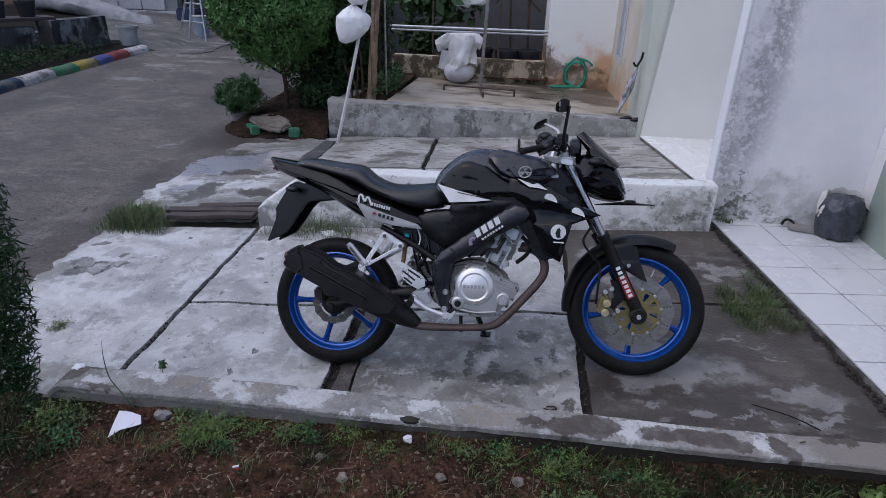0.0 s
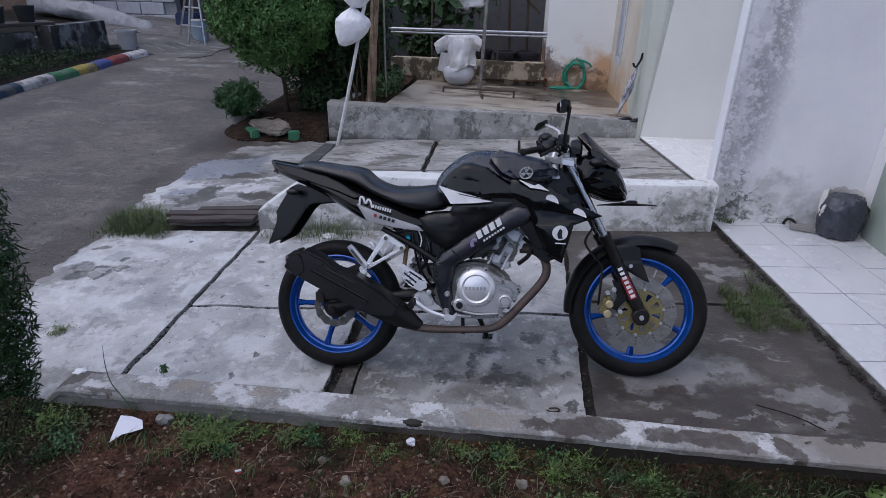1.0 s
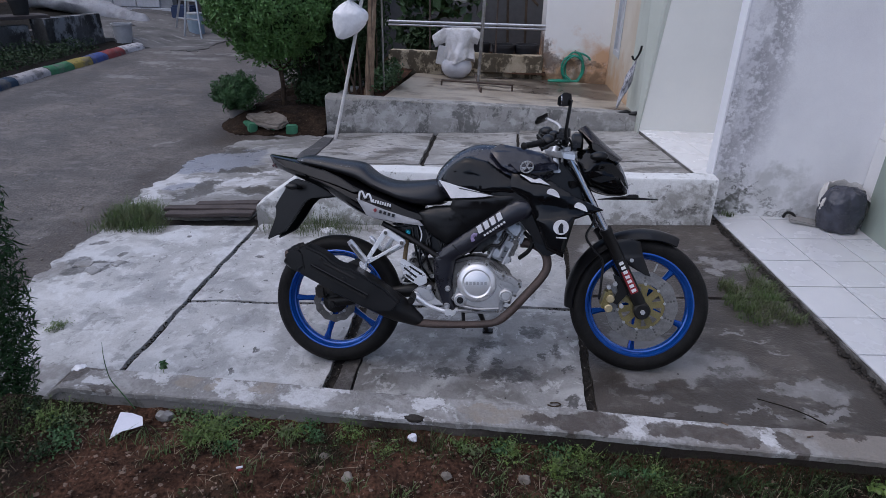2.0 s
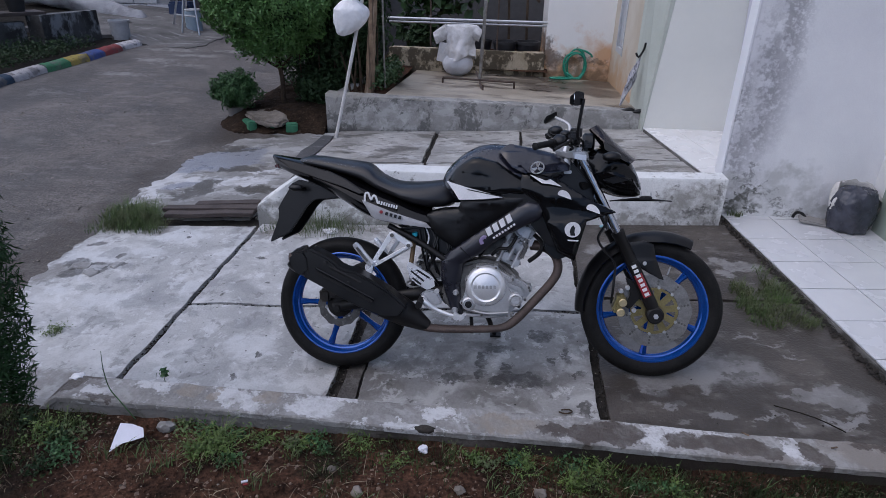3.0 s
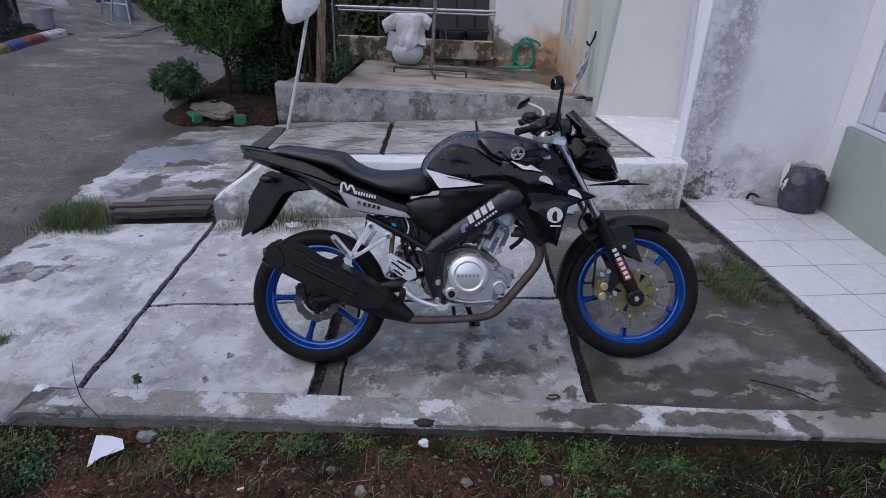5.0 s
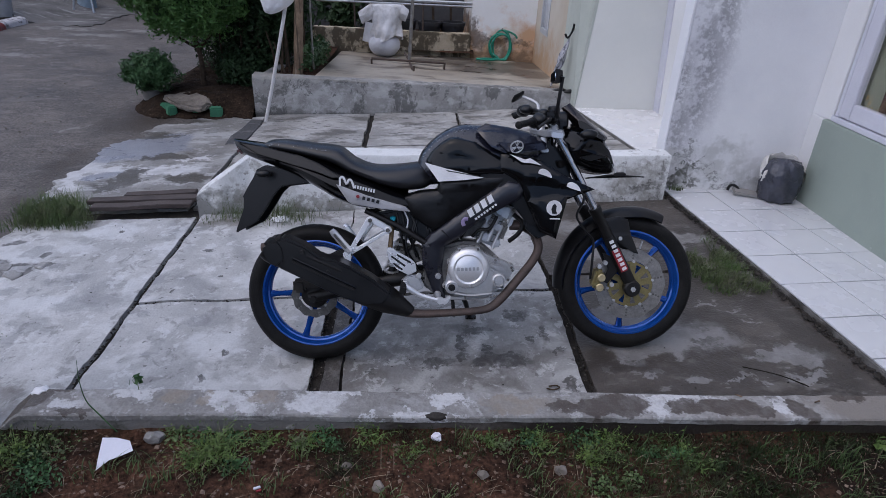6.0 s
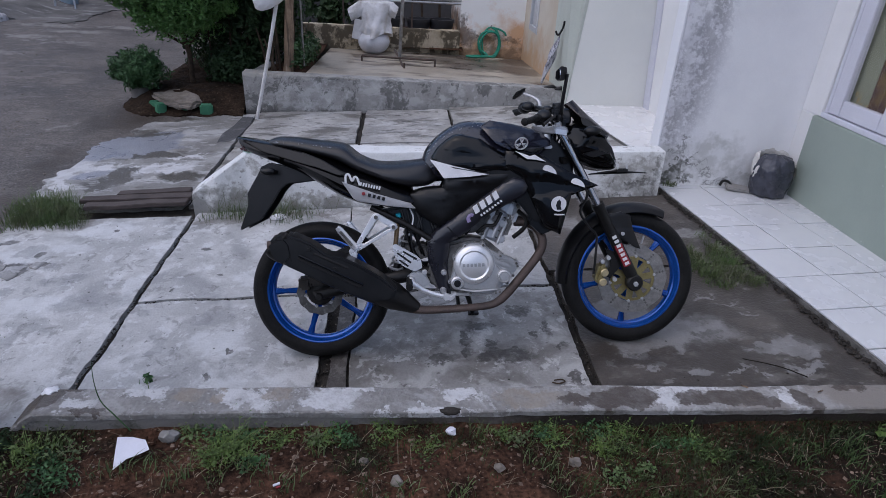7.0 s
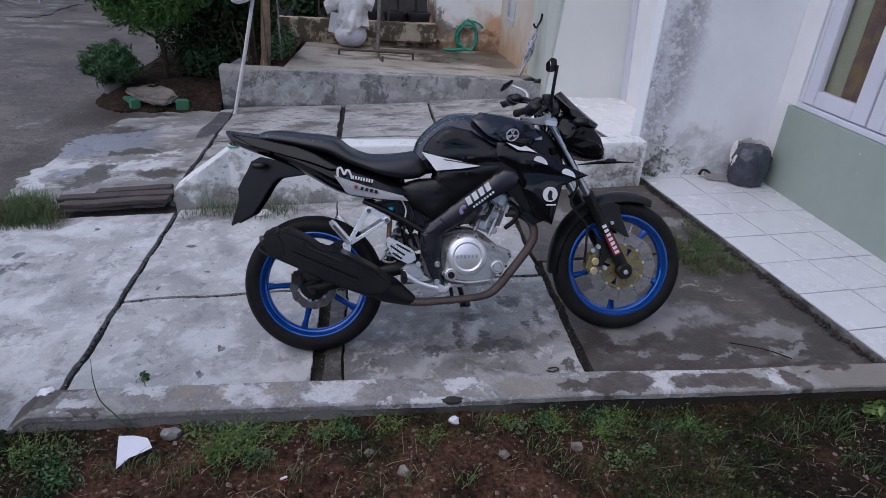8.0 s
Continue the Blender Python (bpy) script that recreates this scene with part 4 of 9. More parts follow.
wall("wall_room_back", [(FX + 0.9, 3.88), (FX + 1.0, 3.88), (FX + 1.0, 1.5), (FX + 0.9, 1.5)], 0.0, 3.0, DARKROOM, "room wall painted near-black as an unlit interior")

window = empty("window_1", "white painted timber casement window with curtains behind glass", "window")
tagged(window, kind="structure")


def bar(parent, name, y0, y1, z0, z1, t=0.05, x=FX + 0.012, mat=FRAMEW, bevel=0.004):
    bm = bmesh.new()
    box(bm, (x + t / 2 + 0.012 * (3.7 - (y0 + y1) / 2), (y0 + y1) / 2, (z0 + z1) / 2), (t, abs(y1 - y0), z1 - z0), bevel)
    return part(name, bm, mat, parent)


bar(window, "window_sill", 2.2, 3.705, 0.657, 0.690, 0.075, FX - 0.012)
bar(window, "window_frame", 3.665, 3.70, 0.690, 2.20, 0.07)
bar(window, "window_frame", 2.2, 3.665, 2.16, 2.20, 0.07)
for y1, first in ((3.660, True), (3.112, False)):
    y0 = y1 - 0.535
    sash = bar(window, "sash", y1 - 0.10, y1, 0.697, 2.155, 0.045, FX + 0.004)
    bar(sash, "stile", y0, y0 + 0.115, 0.697, 2.155, 0.045, FX + 0.004)
    bar(sash, "rail", y0 + 0.115, y1 - 0.10, 0.697, 0.790, 0.045, FX + 0.004)
    bar(sash, "rail", y0 + 0.115, y1 - 0.10, 2.06, 2.155, 0.045, FX + 0.004)
    g = bar(sash, "pane", y0 + 0.117, y1 - 0.102, 0.792, 2.058, 0.005, FX + 0.022, GLASS, 0)
    g.visible_shadow = False
bar(window, "window_frame", 2.54, 2.572, 0.690, 2.16, 0.07)
bar(window, "shutter_board", 2.2, 2.535, 0.690, 2.16, 0.05)
for nm, y0, y1, mat, ph, lab in (("curtain", 3.44, 3.60, CURTAIN, 0.0, "thin olive curtain with orange blotches behind the window"), ("curtain", 3.0, 3.45, CURTAIN2, 1.0, "dark brown patterned curtain behind the window")):
    bm = bmesh.new()
    vs = []
    for i in range(41):
        y = y0 + (y1 - y0) * i / 40
        x = FX + 0.09 + 0.014 * math.sin(i * 0.9 + ph)
        vs.append([bm.verts.new((x + o, y, z)) for z in (0.66, 2.2) for o in (0, 0.002)])
    for a, b in zip(vs, vs[1:]):
        bm.faces.new((a[0], b[0], b[2], a[2]))
        bm.faces.new((a[1], a[3], b[3], b[1]))
    tagged(finish(bm, nm, mat), lab, "curtain")

# the neighbouring house
SAGE2 = material("pale_grey_green_paint", (0.50, 0.53, 0.48), (0.44, 0.47, 0.42), 2.0, 0.75, bump=0.05)
for nm, lo, hi, mat, lab in (
    ("wall_cream", [(1.345, 6.21), (2.30, 6.21), (2.30, 6.31), (1.345, 6.31)], 0.27, CREAM, "plain cream painted wall of the neighbouring house"),
    ("wall_side_near", [(1.337, 6.212), (1.343, 6.212), (1.343, 6.92), (1.325, 6.92)], 0.20, SAGE2, "pale grey-green side wall of the neighbouring house")):
    bm = bmesh.new()
    a = [bm.verts.new((x, y, -0.1)) for x, y in lo]
    b = [bm.verts.new((x + ((0.269 if x == 1.343 else hi) if x < 1.6 and y < 6.7 else 0), y, 3.0)) for x, y in lo]
    bm.faces.new(a)
    bm.faces.new(list(reversed(b)))
    for i in range(4):
        bm.faces.new((a[i], a[(i + 1) % 4], b[(i + 1) % 4], b[i]))
    finish(bm, nm, mat, None, 30, lab, "structure", "wall")
for nm, y0, y1, z0, z1 in (("wall_side_a", 6.925, 7.86, -0.1, 3.0), ("wall_side_b", 7.86, 8.36, -0.1, 0.50), ("wall_side_c", 8.36, 8.78, -0.1, 3.0), ("wall_side_d", 7.86, 8.36, 2.2, 3.0)):
    wall(nm, [(1.332, y0), (1.42, y0), (1.42, y1), (1.332, y1)], z0, z1, BEIGE, "beige side wall with rusty stains near the floor", bevel=0)
w2 = tagged(empty("window_2", "narrow grey-framed window in the side wall", "window"), kind="structure")
GREYF = paint("grey_frame_paint", (0.50, 0.52, 0.55), 0.5)
for nm, y0, y1, z0, z1, t, mat in (("window_frame", 7.86, 7.92, 0.50, 2.2, 0.07, GREYF), ("window_frame", 8.30, 8.36, 0.50, 2.2, 0.07, GREYF), ("window_frame", 7.92, 8.30, 0.50, 0.57, 0.07, GREYF), ("pane", 7.921, 8.299, 0.571, 2.2, 0.006, paint("frosted_pane", (0.55, 0.57, 0.60), 0.2))):
    bm = bmesh.new()
    box(bm, (1.335 + t / 2 + (0.02 if nm == "pane" else -0.01), (y0 + y1) / 2, (z0 + z1) / 2), (t, y1 - y0, z1 - z0), 0.003)
    part(nm, bm, mat, w2)
wall("wall_rust", [(0.455, 8.72), (1.335, 8.72), (1.335, 8.84), (0.455, 8.84)], -0.1, 3.0, RUSTW, "white house wall with orange rust stains at its foot")
for nm, lo, top, mat, lab in (
    ("wall_neighbour_front", [(2.190, 4.002), (2.30, 4.002), (2.30, 6.07), (2.190, 6.07)], -0.06, WALLW, "white painted front wall of the neighbouring house"),
    ("wall_neighbour_jamb", [(2.178, 6.072), (2.30, 6.072), (2.30, 6.207), (2.178, 6.207)], -0.06, FRAMEW, "white painted door jamb of the neighbouring house")):
    bm = bmesh.new()
    solid(bm, [(x, y, -0.1) for x, y in lo], (top * 3.1, 0, 3.1), 0.004)
    finish(bm, nm, mat, None, 30, lab, "structure", "wall")

# raised platform before the neighbouring house
def platform_top(x, y):
    u, v = min(max((x + 1.87) / 3.25, 0), 1), min(max((y - 6.2) / 2.3, 0), 1)
    return (0.275 * (1 - u) + 0.170 * u) * (1 - v) + (0.185 * (1 - u) + 0.06 * u) * v


bm = bmesh.new()
NX, NY = 60, 30
g = [[None] * (NY + 1) for _ in range(NX + 1)]
for i in range(NX + 1):
    for j in range(NY + 1):
        y = 6.2 + 0.18 * i / NX + (2.4 - 0.18 * i / NX) * j / NY
        xl = -1.30 + 0.02 * (y - 6.2)
        x = xl + (1.40 - xl) * i / NX
        g[i][j] = bm.verts.new((x, y, platform_top(x, y) + wob((x, y, 2), 3, 0.006)))
for i in range(NX):
    for j in range(NY):
        bm.faces.new((g[i][j], g[i + 1][j], g[i + 1][j + 1], g[i][j + 1]))
finish(bm, "platform_floor", PLATTOP, None, 60, "damp tan concrete platform floor", "structure", "platform")
bm = bmesh.new()
rings = []
for i in range(61):
    x = -1.875 + 3.27 * i / 60
    y = 6.2 + 0.18 * max(0, (x + 1.3)) / 2.7 + wob((x, 0, 0), 4, 0.006)
    t = platform_top(x, 6.2) + 0.006 + wob((x, 3, 0), 4, 0.005)
    rings.append([Vector(p) for p in ((x, y, -0.25), (x, y - 0.004, t - 0.02), (x, y + 0.012, t), (x, y + 0.15, t + 0.002), (x, y + 0.16, t - 0.03), (x, y + 0.16, -0.25))])
loft(bm, rings)
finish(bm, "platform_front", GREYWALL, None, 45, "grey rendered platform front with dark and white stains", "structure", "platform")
wall("platform_side", [(-1.875, 6.362), (-1.76, 6.362), (-1.50, 8.3), (-1.62, 8.3)], -0.3, 0.24, GREYWALL, "grey rendered side of the planting bed", "platform")
tagged(sheet("bed_soil", -1.76, -1.29, 6.3, 8.4, lambda x, y: 0.225, SOIL, 20, 40, 0.02, 6), "dark soil in the planting bed", "soil", kind="structure")
bm = bmesh.new()
solid(bm, [(-1.62, 8.30, -0.1), (0.455, 8.66, -0.1), (0.455, 8.80, -0.1), (-1.62, 8.45, -0.1)], (0, 0, 0.53), 0.012)
for v in bm.verts:
    if v.co.z > 0.2:
        v.co.z += 0.04 - 0.075 * (v.co.x + 1.62) / 2.07
bmesh.ops.subdivide_edges(bm, edges=bm.edges[:], cuts=6, use_grid_fill=True)
for v in bm.verts:
    v.co += Vector((0, wob(v.co, 6, 0.012), wob(v.co + Vector((3, 0, 0)), 6, 0.012)))
finish(bm, "planter_wall", MOSSY, None, 50, "low planter wall with peeling tan render and moss", "structure", "wall")
tagged(sheet("planter_soil", -1.9, 0.5, 8.5, 11.2, lambda x, y: 0.18, SOIL, 20, 20, 0.02, 5), "dark planting soil behind the planter wall", "soil", kind="structure")
# Dark backdrop: shade behind the rail is put into the wall colour
wall("wall_planter_back", [(-2.4, 10.6), (0.6, 10.6), (0.6, 10.75), (-2.4, 10.75)], -0.3, 2.6, paint("dark_backdrop_paint", (0.09, 0.09, 0.095), 0.9), "dark backdrop standing in for the shaded space behind the plants")
wall("wall_planter_right", [(0.47, 8.85), (0.6, 8.85), (0.6, 10.6), (0.47, 10.6)], -0.3, 3.0, RUSTW, "white side wall behind the rail")
rail = tagged(empty("rail", "double aluminium rail across the planting bed", "rail"), kind="structure")
for z, r in ((0.795, 0.020), (0.752, 0.016)):
    bm = bmesh.new()
    tube(bm, [(-1.95, 8.56, z + 0.012), (0.46, 8.74, z - 0.018)], r, 10, 1)
    part("rail_bar", bm, ALU, rail)
for x in (-1.1, -0.2):
    bm = bmesh.new()
    tube(bm, [(x, 8.56 + 0.075 * (x + 1.95), 0.35), (x, 8.56 + 0.075 * (x + 1.95), 1.9)], 0.012, 8, 1)
    part("rail_post", bm, RUSTSTEEL, rail)

BEDSOIL = layer(material("leaf_strewn_brown_earth", (0.038, 0.025, 0.017), (0.016, 0.011, 0.008), 7, 0.95, bump=0.9, fine=50, grain=0.4, spec=0.1), (0.13, 0.10, 0.07), 30.0, 0.60, 0.66, amount=0.6)
DARKSOIL = material("dark_earth", (0.028, 0.024, 0.020), (0.016, 0.015, 0.013), 5, 0.95, bump=0.8, fine=60, grain=0.4, spec=0.1)
# earth bank and far walls beyond the road
tagged(sheet("bank", -12, -6.85, 4.5, 16, lambda x, y: zr(x, y) + 0.08 + 0.05 * max(0, -7.2 - x), DARKSOIL, 50, 60, 0.05, 1.5), "dark earth verge beyond the road", "verge", kind="structure")
tagged(sheet("far_pavement", -9.0, -5.6, 10.8, 16, lambda x, y: zr(x, y) + 0.008 + 0.14 * min(1, max(0, (-6.5 - x) / 0.5)) + 0.05 * max(0, -7.2 - x), APRON, 60, 60, 0.012, 1.5, depth=0.1, edge=0.22), "cracked pale concrete apron at the bend of the road", "pavement", kind="structure")
wall("wall_bank", [(-7.55, 9.6), (-7.35, 10.75), (-7.55, 10.8), (-7.85, 9.65)], -0.3, 0.60, DARKBANK, "dark stained retaining wall beside the road")
wall("wall_bank_far", [(-9.6, 7.0), (-7.85, 9.6), (-8.0, 9.7), (-9.8, 7.1)], -0.3, 0.50, DARKBANK, "dark stained retaining wall beside the road")
wall("wall_blocks_core", [(-12, 14.7), (-8.15, 14.7), (-8.15, 14.9), (-12, 14.9)], -0.2, 3.0, paint("block_mortar", (0.30, 0.30, 0.31), 0.9), "mortar core of a white block wall")
# Shade at the lane's end is put into this wall's near-black colour
wall("wall_far_dark", [(-8.15, 14.9), (-1.9, 14.9), (-1.9, 15.1), (-8.15, 15.1)], -0.2, 3.2, paint("dark_far_wall", (0.05, 0.045, 0.045), 0.9), "dark shaded wall at the end of the lane")
wall("wall_lane_side", [(-2.5, 10.0), (-2.4, 10.0), (-1.9, 15.0), (-2.1, 15.0)], -0.2, 2.6, paint("dark_lane_wall", (0.06, 0.055, 0.05), 0.9), "dark wall along the lane")

# unseen plain walls, added to block low sky and darken reflections
BEHIND = material("plain_screen_render", (0.20, 0.19, 0.18), (0.13, 0.125, 0.12), 0.8, 0.9, bump=0.1)
wall("wall_behind", [(-14, -9.2), (8, -9.2), (8, -9.0), (-14, -9.0)], -0.5, 4.2, BEHIND, "plain unseen wall added to darken reflections from behind")
wall("wall_left_far", [(-14.2, -9), (-14.0, -9), (-14.0, 16), (-14.2, 16)], -0.5, 3.2, BEHIND, "plain unseen wall added beyond the road")

tagged(sheet("tree_bed", -3.14, -1.86, 6.08, 8.6, lambda x, y: -0.13 + 0.17 * min(1, max(0, y - 6.08) * 3.5) - 0.14 * max(0, -2.85 - x) / 0.3, BEDSOIL, 70, 100, 0.035, 5.0, depth=0.2, edge=0.07), "dark damp earth round the clipped tree", "soil", kind="structure")


# ---- the motorcycle ----
LEANING = Matrix(((0.9982, 0.0222, -0.0551, 0.0162), (0.0000, 0.9272, 0.3746, 2.2322), (0.0594, -0.3740, 0.9255, -0.0118), (0, 0, 0, 1))) @ Matrix.Scale(0.989, 4)
bike = empty("motorcycle", "black naked motorcycle with blue wheels leaning on its side stand", "motorcycle", m=LEANING)
FW, RW = (0.661, 0.285), (-0.661, 0.285)


def both(name, build, mat, parent=bike, label=""):
    """One part on each side; build(bm, s) with s -1 on the right, 1 on the left."""
    for s in (-1, 1):
        bm = bmesh.new()
        build(bm, s)
        part(name, bm, mat, parent, label)


def shell(bm, pts, s, t=0.006, bevel=0.0015):
    """A panel through points (x, out, z) on side s, t thick inwards."""
    solid(bm, [(x, s * w, z) for x, w, z in pts], (0, -s * t, 0), bevel)


def pillow(bm, pts, s, t=0.03, edge=0.03, depth=0.012, cell=0.014):
    """A moulded panel through points (x, out, z) on side s: full in the middle, rolled back by depth within edge of its rim."""
    flat = [Vector((x, z)) for x, _, z in pts]
    corner = [bm.verts.new((x, s * w, z)) for x, w, z in pts]
    for tri in geometry.tessellate_polygon([[Vector((x, z, 0)) for x, _, z in pts]]):
        bm.faces.new([corner[i] for i in tri])
    for k, axis in ((0, (1, 0, 0)), (1, (0, 0, 1))):
        lo, hi = min(q[k] for q in flat), max(q[k] for q in flat)
        for i in range(1, int((hi - lo) / cell) + 1):
            c = lo + cell * i
            bmesh.ops.bisect_plane(bm, geom=bm.verts[:] + bm.edges[:] + bm.faces[:], plane_co=(c * axis[0], 0, c * axis[2]), plane_no=axis, dist=1e-5)
    rim = {v for e in bm.edges if e.is_boundary for v in e.verts}
    for _ in range(12):
        ys = {v: sum(e.other_vert(v).co.y for e in v.link_edges) / len(v.link_edges) for v in bm.verts if v not in rim}
        for v, y in ys.items():
            v.co.y = y
    n = len(flat)
    for v in bm.verts:
        p, d = Vector((v.co.x, v.co.z)), 9.0
        for i in range(n):
            a, b = flat[i], flat[(i + 1) % n]
            u = min(1, max(0, (p - a).dot(b - a) / max((b - a).length_squared, 1e-9)))
            d = min(d, (p - a - (b - a) * u).length)
        q = 1 - min(d / edge, 1)
        v.co.y -= s * depth * (1 - math.sqrt(max(0.0, 1 - q * q)))
    side = bmesh.ops.extrude_edge_only(bm, edges=[e for e in bm.edges if e.is_boundary])
    bmesh.ops.translate(bm, verts=[g for g in side["geom"] if isinstance(g, bmesh.types.BMVert)], vec=(0, -s * t, 0))


def wheel(c, w, tyre_r, angles, name):
    cx, cz = c
    bm = bmesh.new()
    prof = [(0.227, w * 0.78), (0.221, w * 0.84), (0.217, w * 0.82), (0.214, w * 0.70), (0.209, w * 0.62), (0.206, w * 0.44), (0.200, w * 0.38), (0.196, w * 0.20), (0.194, 0)]
    prof = prof + [(r, -a) for r, a in reversed(prof[:-1])]
    lathe(bm, prof, (cx, 0, cz), 72)
    rim = part(name, bm, BLUE, bike, "metallic blue cast wheel rim")
    bm = bmesh.new()
    prof = [(0.220, w * 0.74), (0.236, w * 0.92), (0.254, w), (0.268, w * 0.93), (tyre_r - 0.008, w * 0.62), (tyre_r - 0.001, w * 0.25), (tyre_r, 0)]
    prof = prof + [(r, -a) for r, a in reversed(prof[:-1])]
    lathe(bm, prof, (cx, 0, cz), 96)
    part("tyre", bm, RUBBER, rim, "dusty black road tyre")
    for a in angles:
        bm = bmesh.new()
        a = radians(a)
        d, n = Vector((math.cos(a), 0, math.sin(a))), Vector((-math.sin(a), 0, math.cos(a)))
        rings = []
        for r, hw, th in ((0.03, 0.018, 0.020), (0.09, 0.0135, 0.016), (0.16, 0.0105, 0.013), (0.197, 0.015, 0.014)):
            p = Vector((cx, 0, cz)) + d * r
            rings.append([p + n * hw * u + Vector((0, th * v, 0)) for u, v in ((-1, -0.4), (-0.4, -1), (0.4, -1), (1, -0.4), (1, 0.4), (0.4, 1), (-0.4, 1), (-1, 0.4))])
        loft(bm, rings)
        part("spoke", bm, BLUE, rim)
    bm = bmesh.new()
    lathe(bm, [(0.012, 0.06), (0.034, 0.058), (0.040, 0.03), (0.040, -0.03), (0.034, -0.058), (0.012, -0.06)], (cx, 0, cz), 28)
    part("hub", bm, MATTE, rim, "black wheel hub")
    bm = bmesh.new()
    a = radians(angles[3] + 20)
    p = Vector((cx, 0, cz))
    q = Vector((math.cos(a), 0, math.sin(a)))
    tube(bm, [p + q * 0.19, p + q * 0.155 + Vector((0, -0.008, 0))], 0.004, 6, 1)
    part("valve", bm, SILVER, rim)
    return rim


rear = wheel(RW, 0.050, 0.291, (180, 252, 324, 36, 108), "rear_wheel")
front = wheel(FW, 0.040, 0.289, (190, 262, 334, 46, 118), "front_wheel")


def wavy_disc(c, r0, r1, y, waves, name, parent, mat, holes):
    cx, cz = c
    n = 120
    bm = bmesh.new()
    rows = []
    for i in range(n):
        a = 2 * math.pi * i / n
        ro = r1 + 0.0025 * math.cos(waves * a)
        rows.append([bm.verts.new((cx + r * math.cos(a), yy, cz + r * math.sin(a))) for r, yy in ((r0, y), (ro, y), (ro, y + 0.004), (r0, y + 0.004))])
    for i in range(n):
        u, v = rows[i], rows[(i + 1) % n]
        for j in range(4):
            bm.faces.new((u[j], u[(j + 1) % 4], v[(j + 1) % 4], v[j]))
    d = part(name, bm, mat, parent, "worn steel brake disc")
    # Dark raised discs stand in for the shade in drilled holes
    for ring, m in holes:
        for i in range(m):
            a = 2 * math.pi * (i + 0.3) / m
            bm = bmesh.new()
            disc(bm, (cx + ring * math.cos(a), y - 0.0006, cz + ring * math.sin(a)), 0.0045, 0.0052, 8)
            part("hole", bm, CASTDARK, d)
    return d


wavy_disc(FW, 0.098, 0.148, -0.068, 10, "brake_disc", front, DISCM, ((0.110, 10), (0.122, 10), (0.135, 10)))
bm = bmesh.new()
lathe(bm, [(0.084, -0.070), (0.095, -0.070), (0.095, -0.065), (0.084, -0.065)], (FW[0], 0, FW[1]), 60)
lathe(bm, [(0.02, -0.071), (0.050, -0.071), (0.050, -0.062), (0.02, -0.062)], (FW[0], 0, FW[1]), 30)
carrier = part("disc_carrier", bm, GOLD, front, "gold anodised disc carrier")
for i in range(10):
    bm = bmesh.new()
    a = radians(36 * i + 8)
    d, n = Vector((math.cos(a), 0, math.sin(a))), Vector((-math.sin(a), 0, math.cos(a)))
    c = Vector((FW[0], -0.0698, FW[1]))
    solid(bm, [c + d * 0.046 + n * 0.013, c + d * 0.086 + n * 0.014, c + d * 0.086 - n * 0.014, c + d * 0.046 - n * 0.013], (0, 0.005, 0))
    part("carrier_arm", bm, GOLD, front)
for i in range(10):
    a = radians(36 * i + 8)
    bm = bmesh.new()
    disc(bm, (FW[0] + 0.096 * math.cos(a), -0.074, FW[1] + 0.096 * math.sin(a)), 0.006, 0.012, 12, bevel=0.001)
    part("disc_button", bm, SILVER, front)
wavy_disc(RW, 0.064, 0.096, -0.066, 12, "brake_disc", rear, SOOTSTEEL, ((0.078, 12), (0.089, 12)))
for i in range(6):
    a = radians(60 * i + 12)
    bm = bmesh.new()
    disc(bm, (RW[0] + 0.062 * math.cos(a), -0.070, RW[1] + 0.062 * math.sin(a)), 0.007, 0.010, 10, bevel=0.001)
    part("disc_button", bm, SILVERD, rear)
bm = bmesh.new()
lathe(bm, [(0.015, -0.078), (0.045, -0.074), (0.056, -0.064), (0.056, -0.055), (0.015, -0.055)], (RW[0], 0, RW[1]), 24)
part("disc_mount", bm, MATTE, rear)
bm = bmesh.new()
lathe(bm, [(0.05, 0.066), (0.085, 0.066), (0.087, 0.072), (0.05, 0.072)], (RW[0], 0, RW[1]), 42)
part("sprocket", bm, DISCM, rear)

# fork
def fork_at(z):
    return 0.661 - (z - 0.285) * 0.5055


for s in (-1, 1):
    bm = bmesh.new()
    tube(bm, [(fork_at(0.955), s * 0.096, 0.955), (fork_at(0.50), s * 0.096, 0.50)], 0.0165, 18, 1)
    part("fork_tube", bm, CHROME, bike, "chromed upper fork tube")
    bm = bmesh.new()
    tube(bm, [(fork_at(0.620), s * 0.096, 0.620), (fork_at(0.605), s * 0.096, 0.605), (fork_at(0.60), s * 0.096, 0.60), (fork_at(0.42), s * 0.096, 0.42), (fork_at(0.33), s * 0.094, 0.33), (fork_at(0.275), s * 0.092, 0.275)], (0.026, 0.026, 0.0235, 0.0235, 0.026, 0.022), 20, 1)
    part("fork_leg", bm, MATTE, bike, "matt black lower fork leg")
    bm = bmesh.new()
    disc(bm, (FW[0] - 0.004, s * 0.078, FW[1]), 0.034, s * 0.042, 28, bevel=0.006)
    boss = part("axle_boss", bm, MATTE, bike)
    bm = bmesh.new()
    disc(bm, (FW[0] - 0.004, s * 0.119, FW[1]), 0.010, s * 0.010, 6, bevel=0.001)
    part("axle_nut", bm, SILVER, boss, "steel axle nut")
ax = Vector((fork_at(0.6) - fork_at(0.3), 0, 0.3)).normalized()
sd = Vector((ax.z, 0, -ax.x))
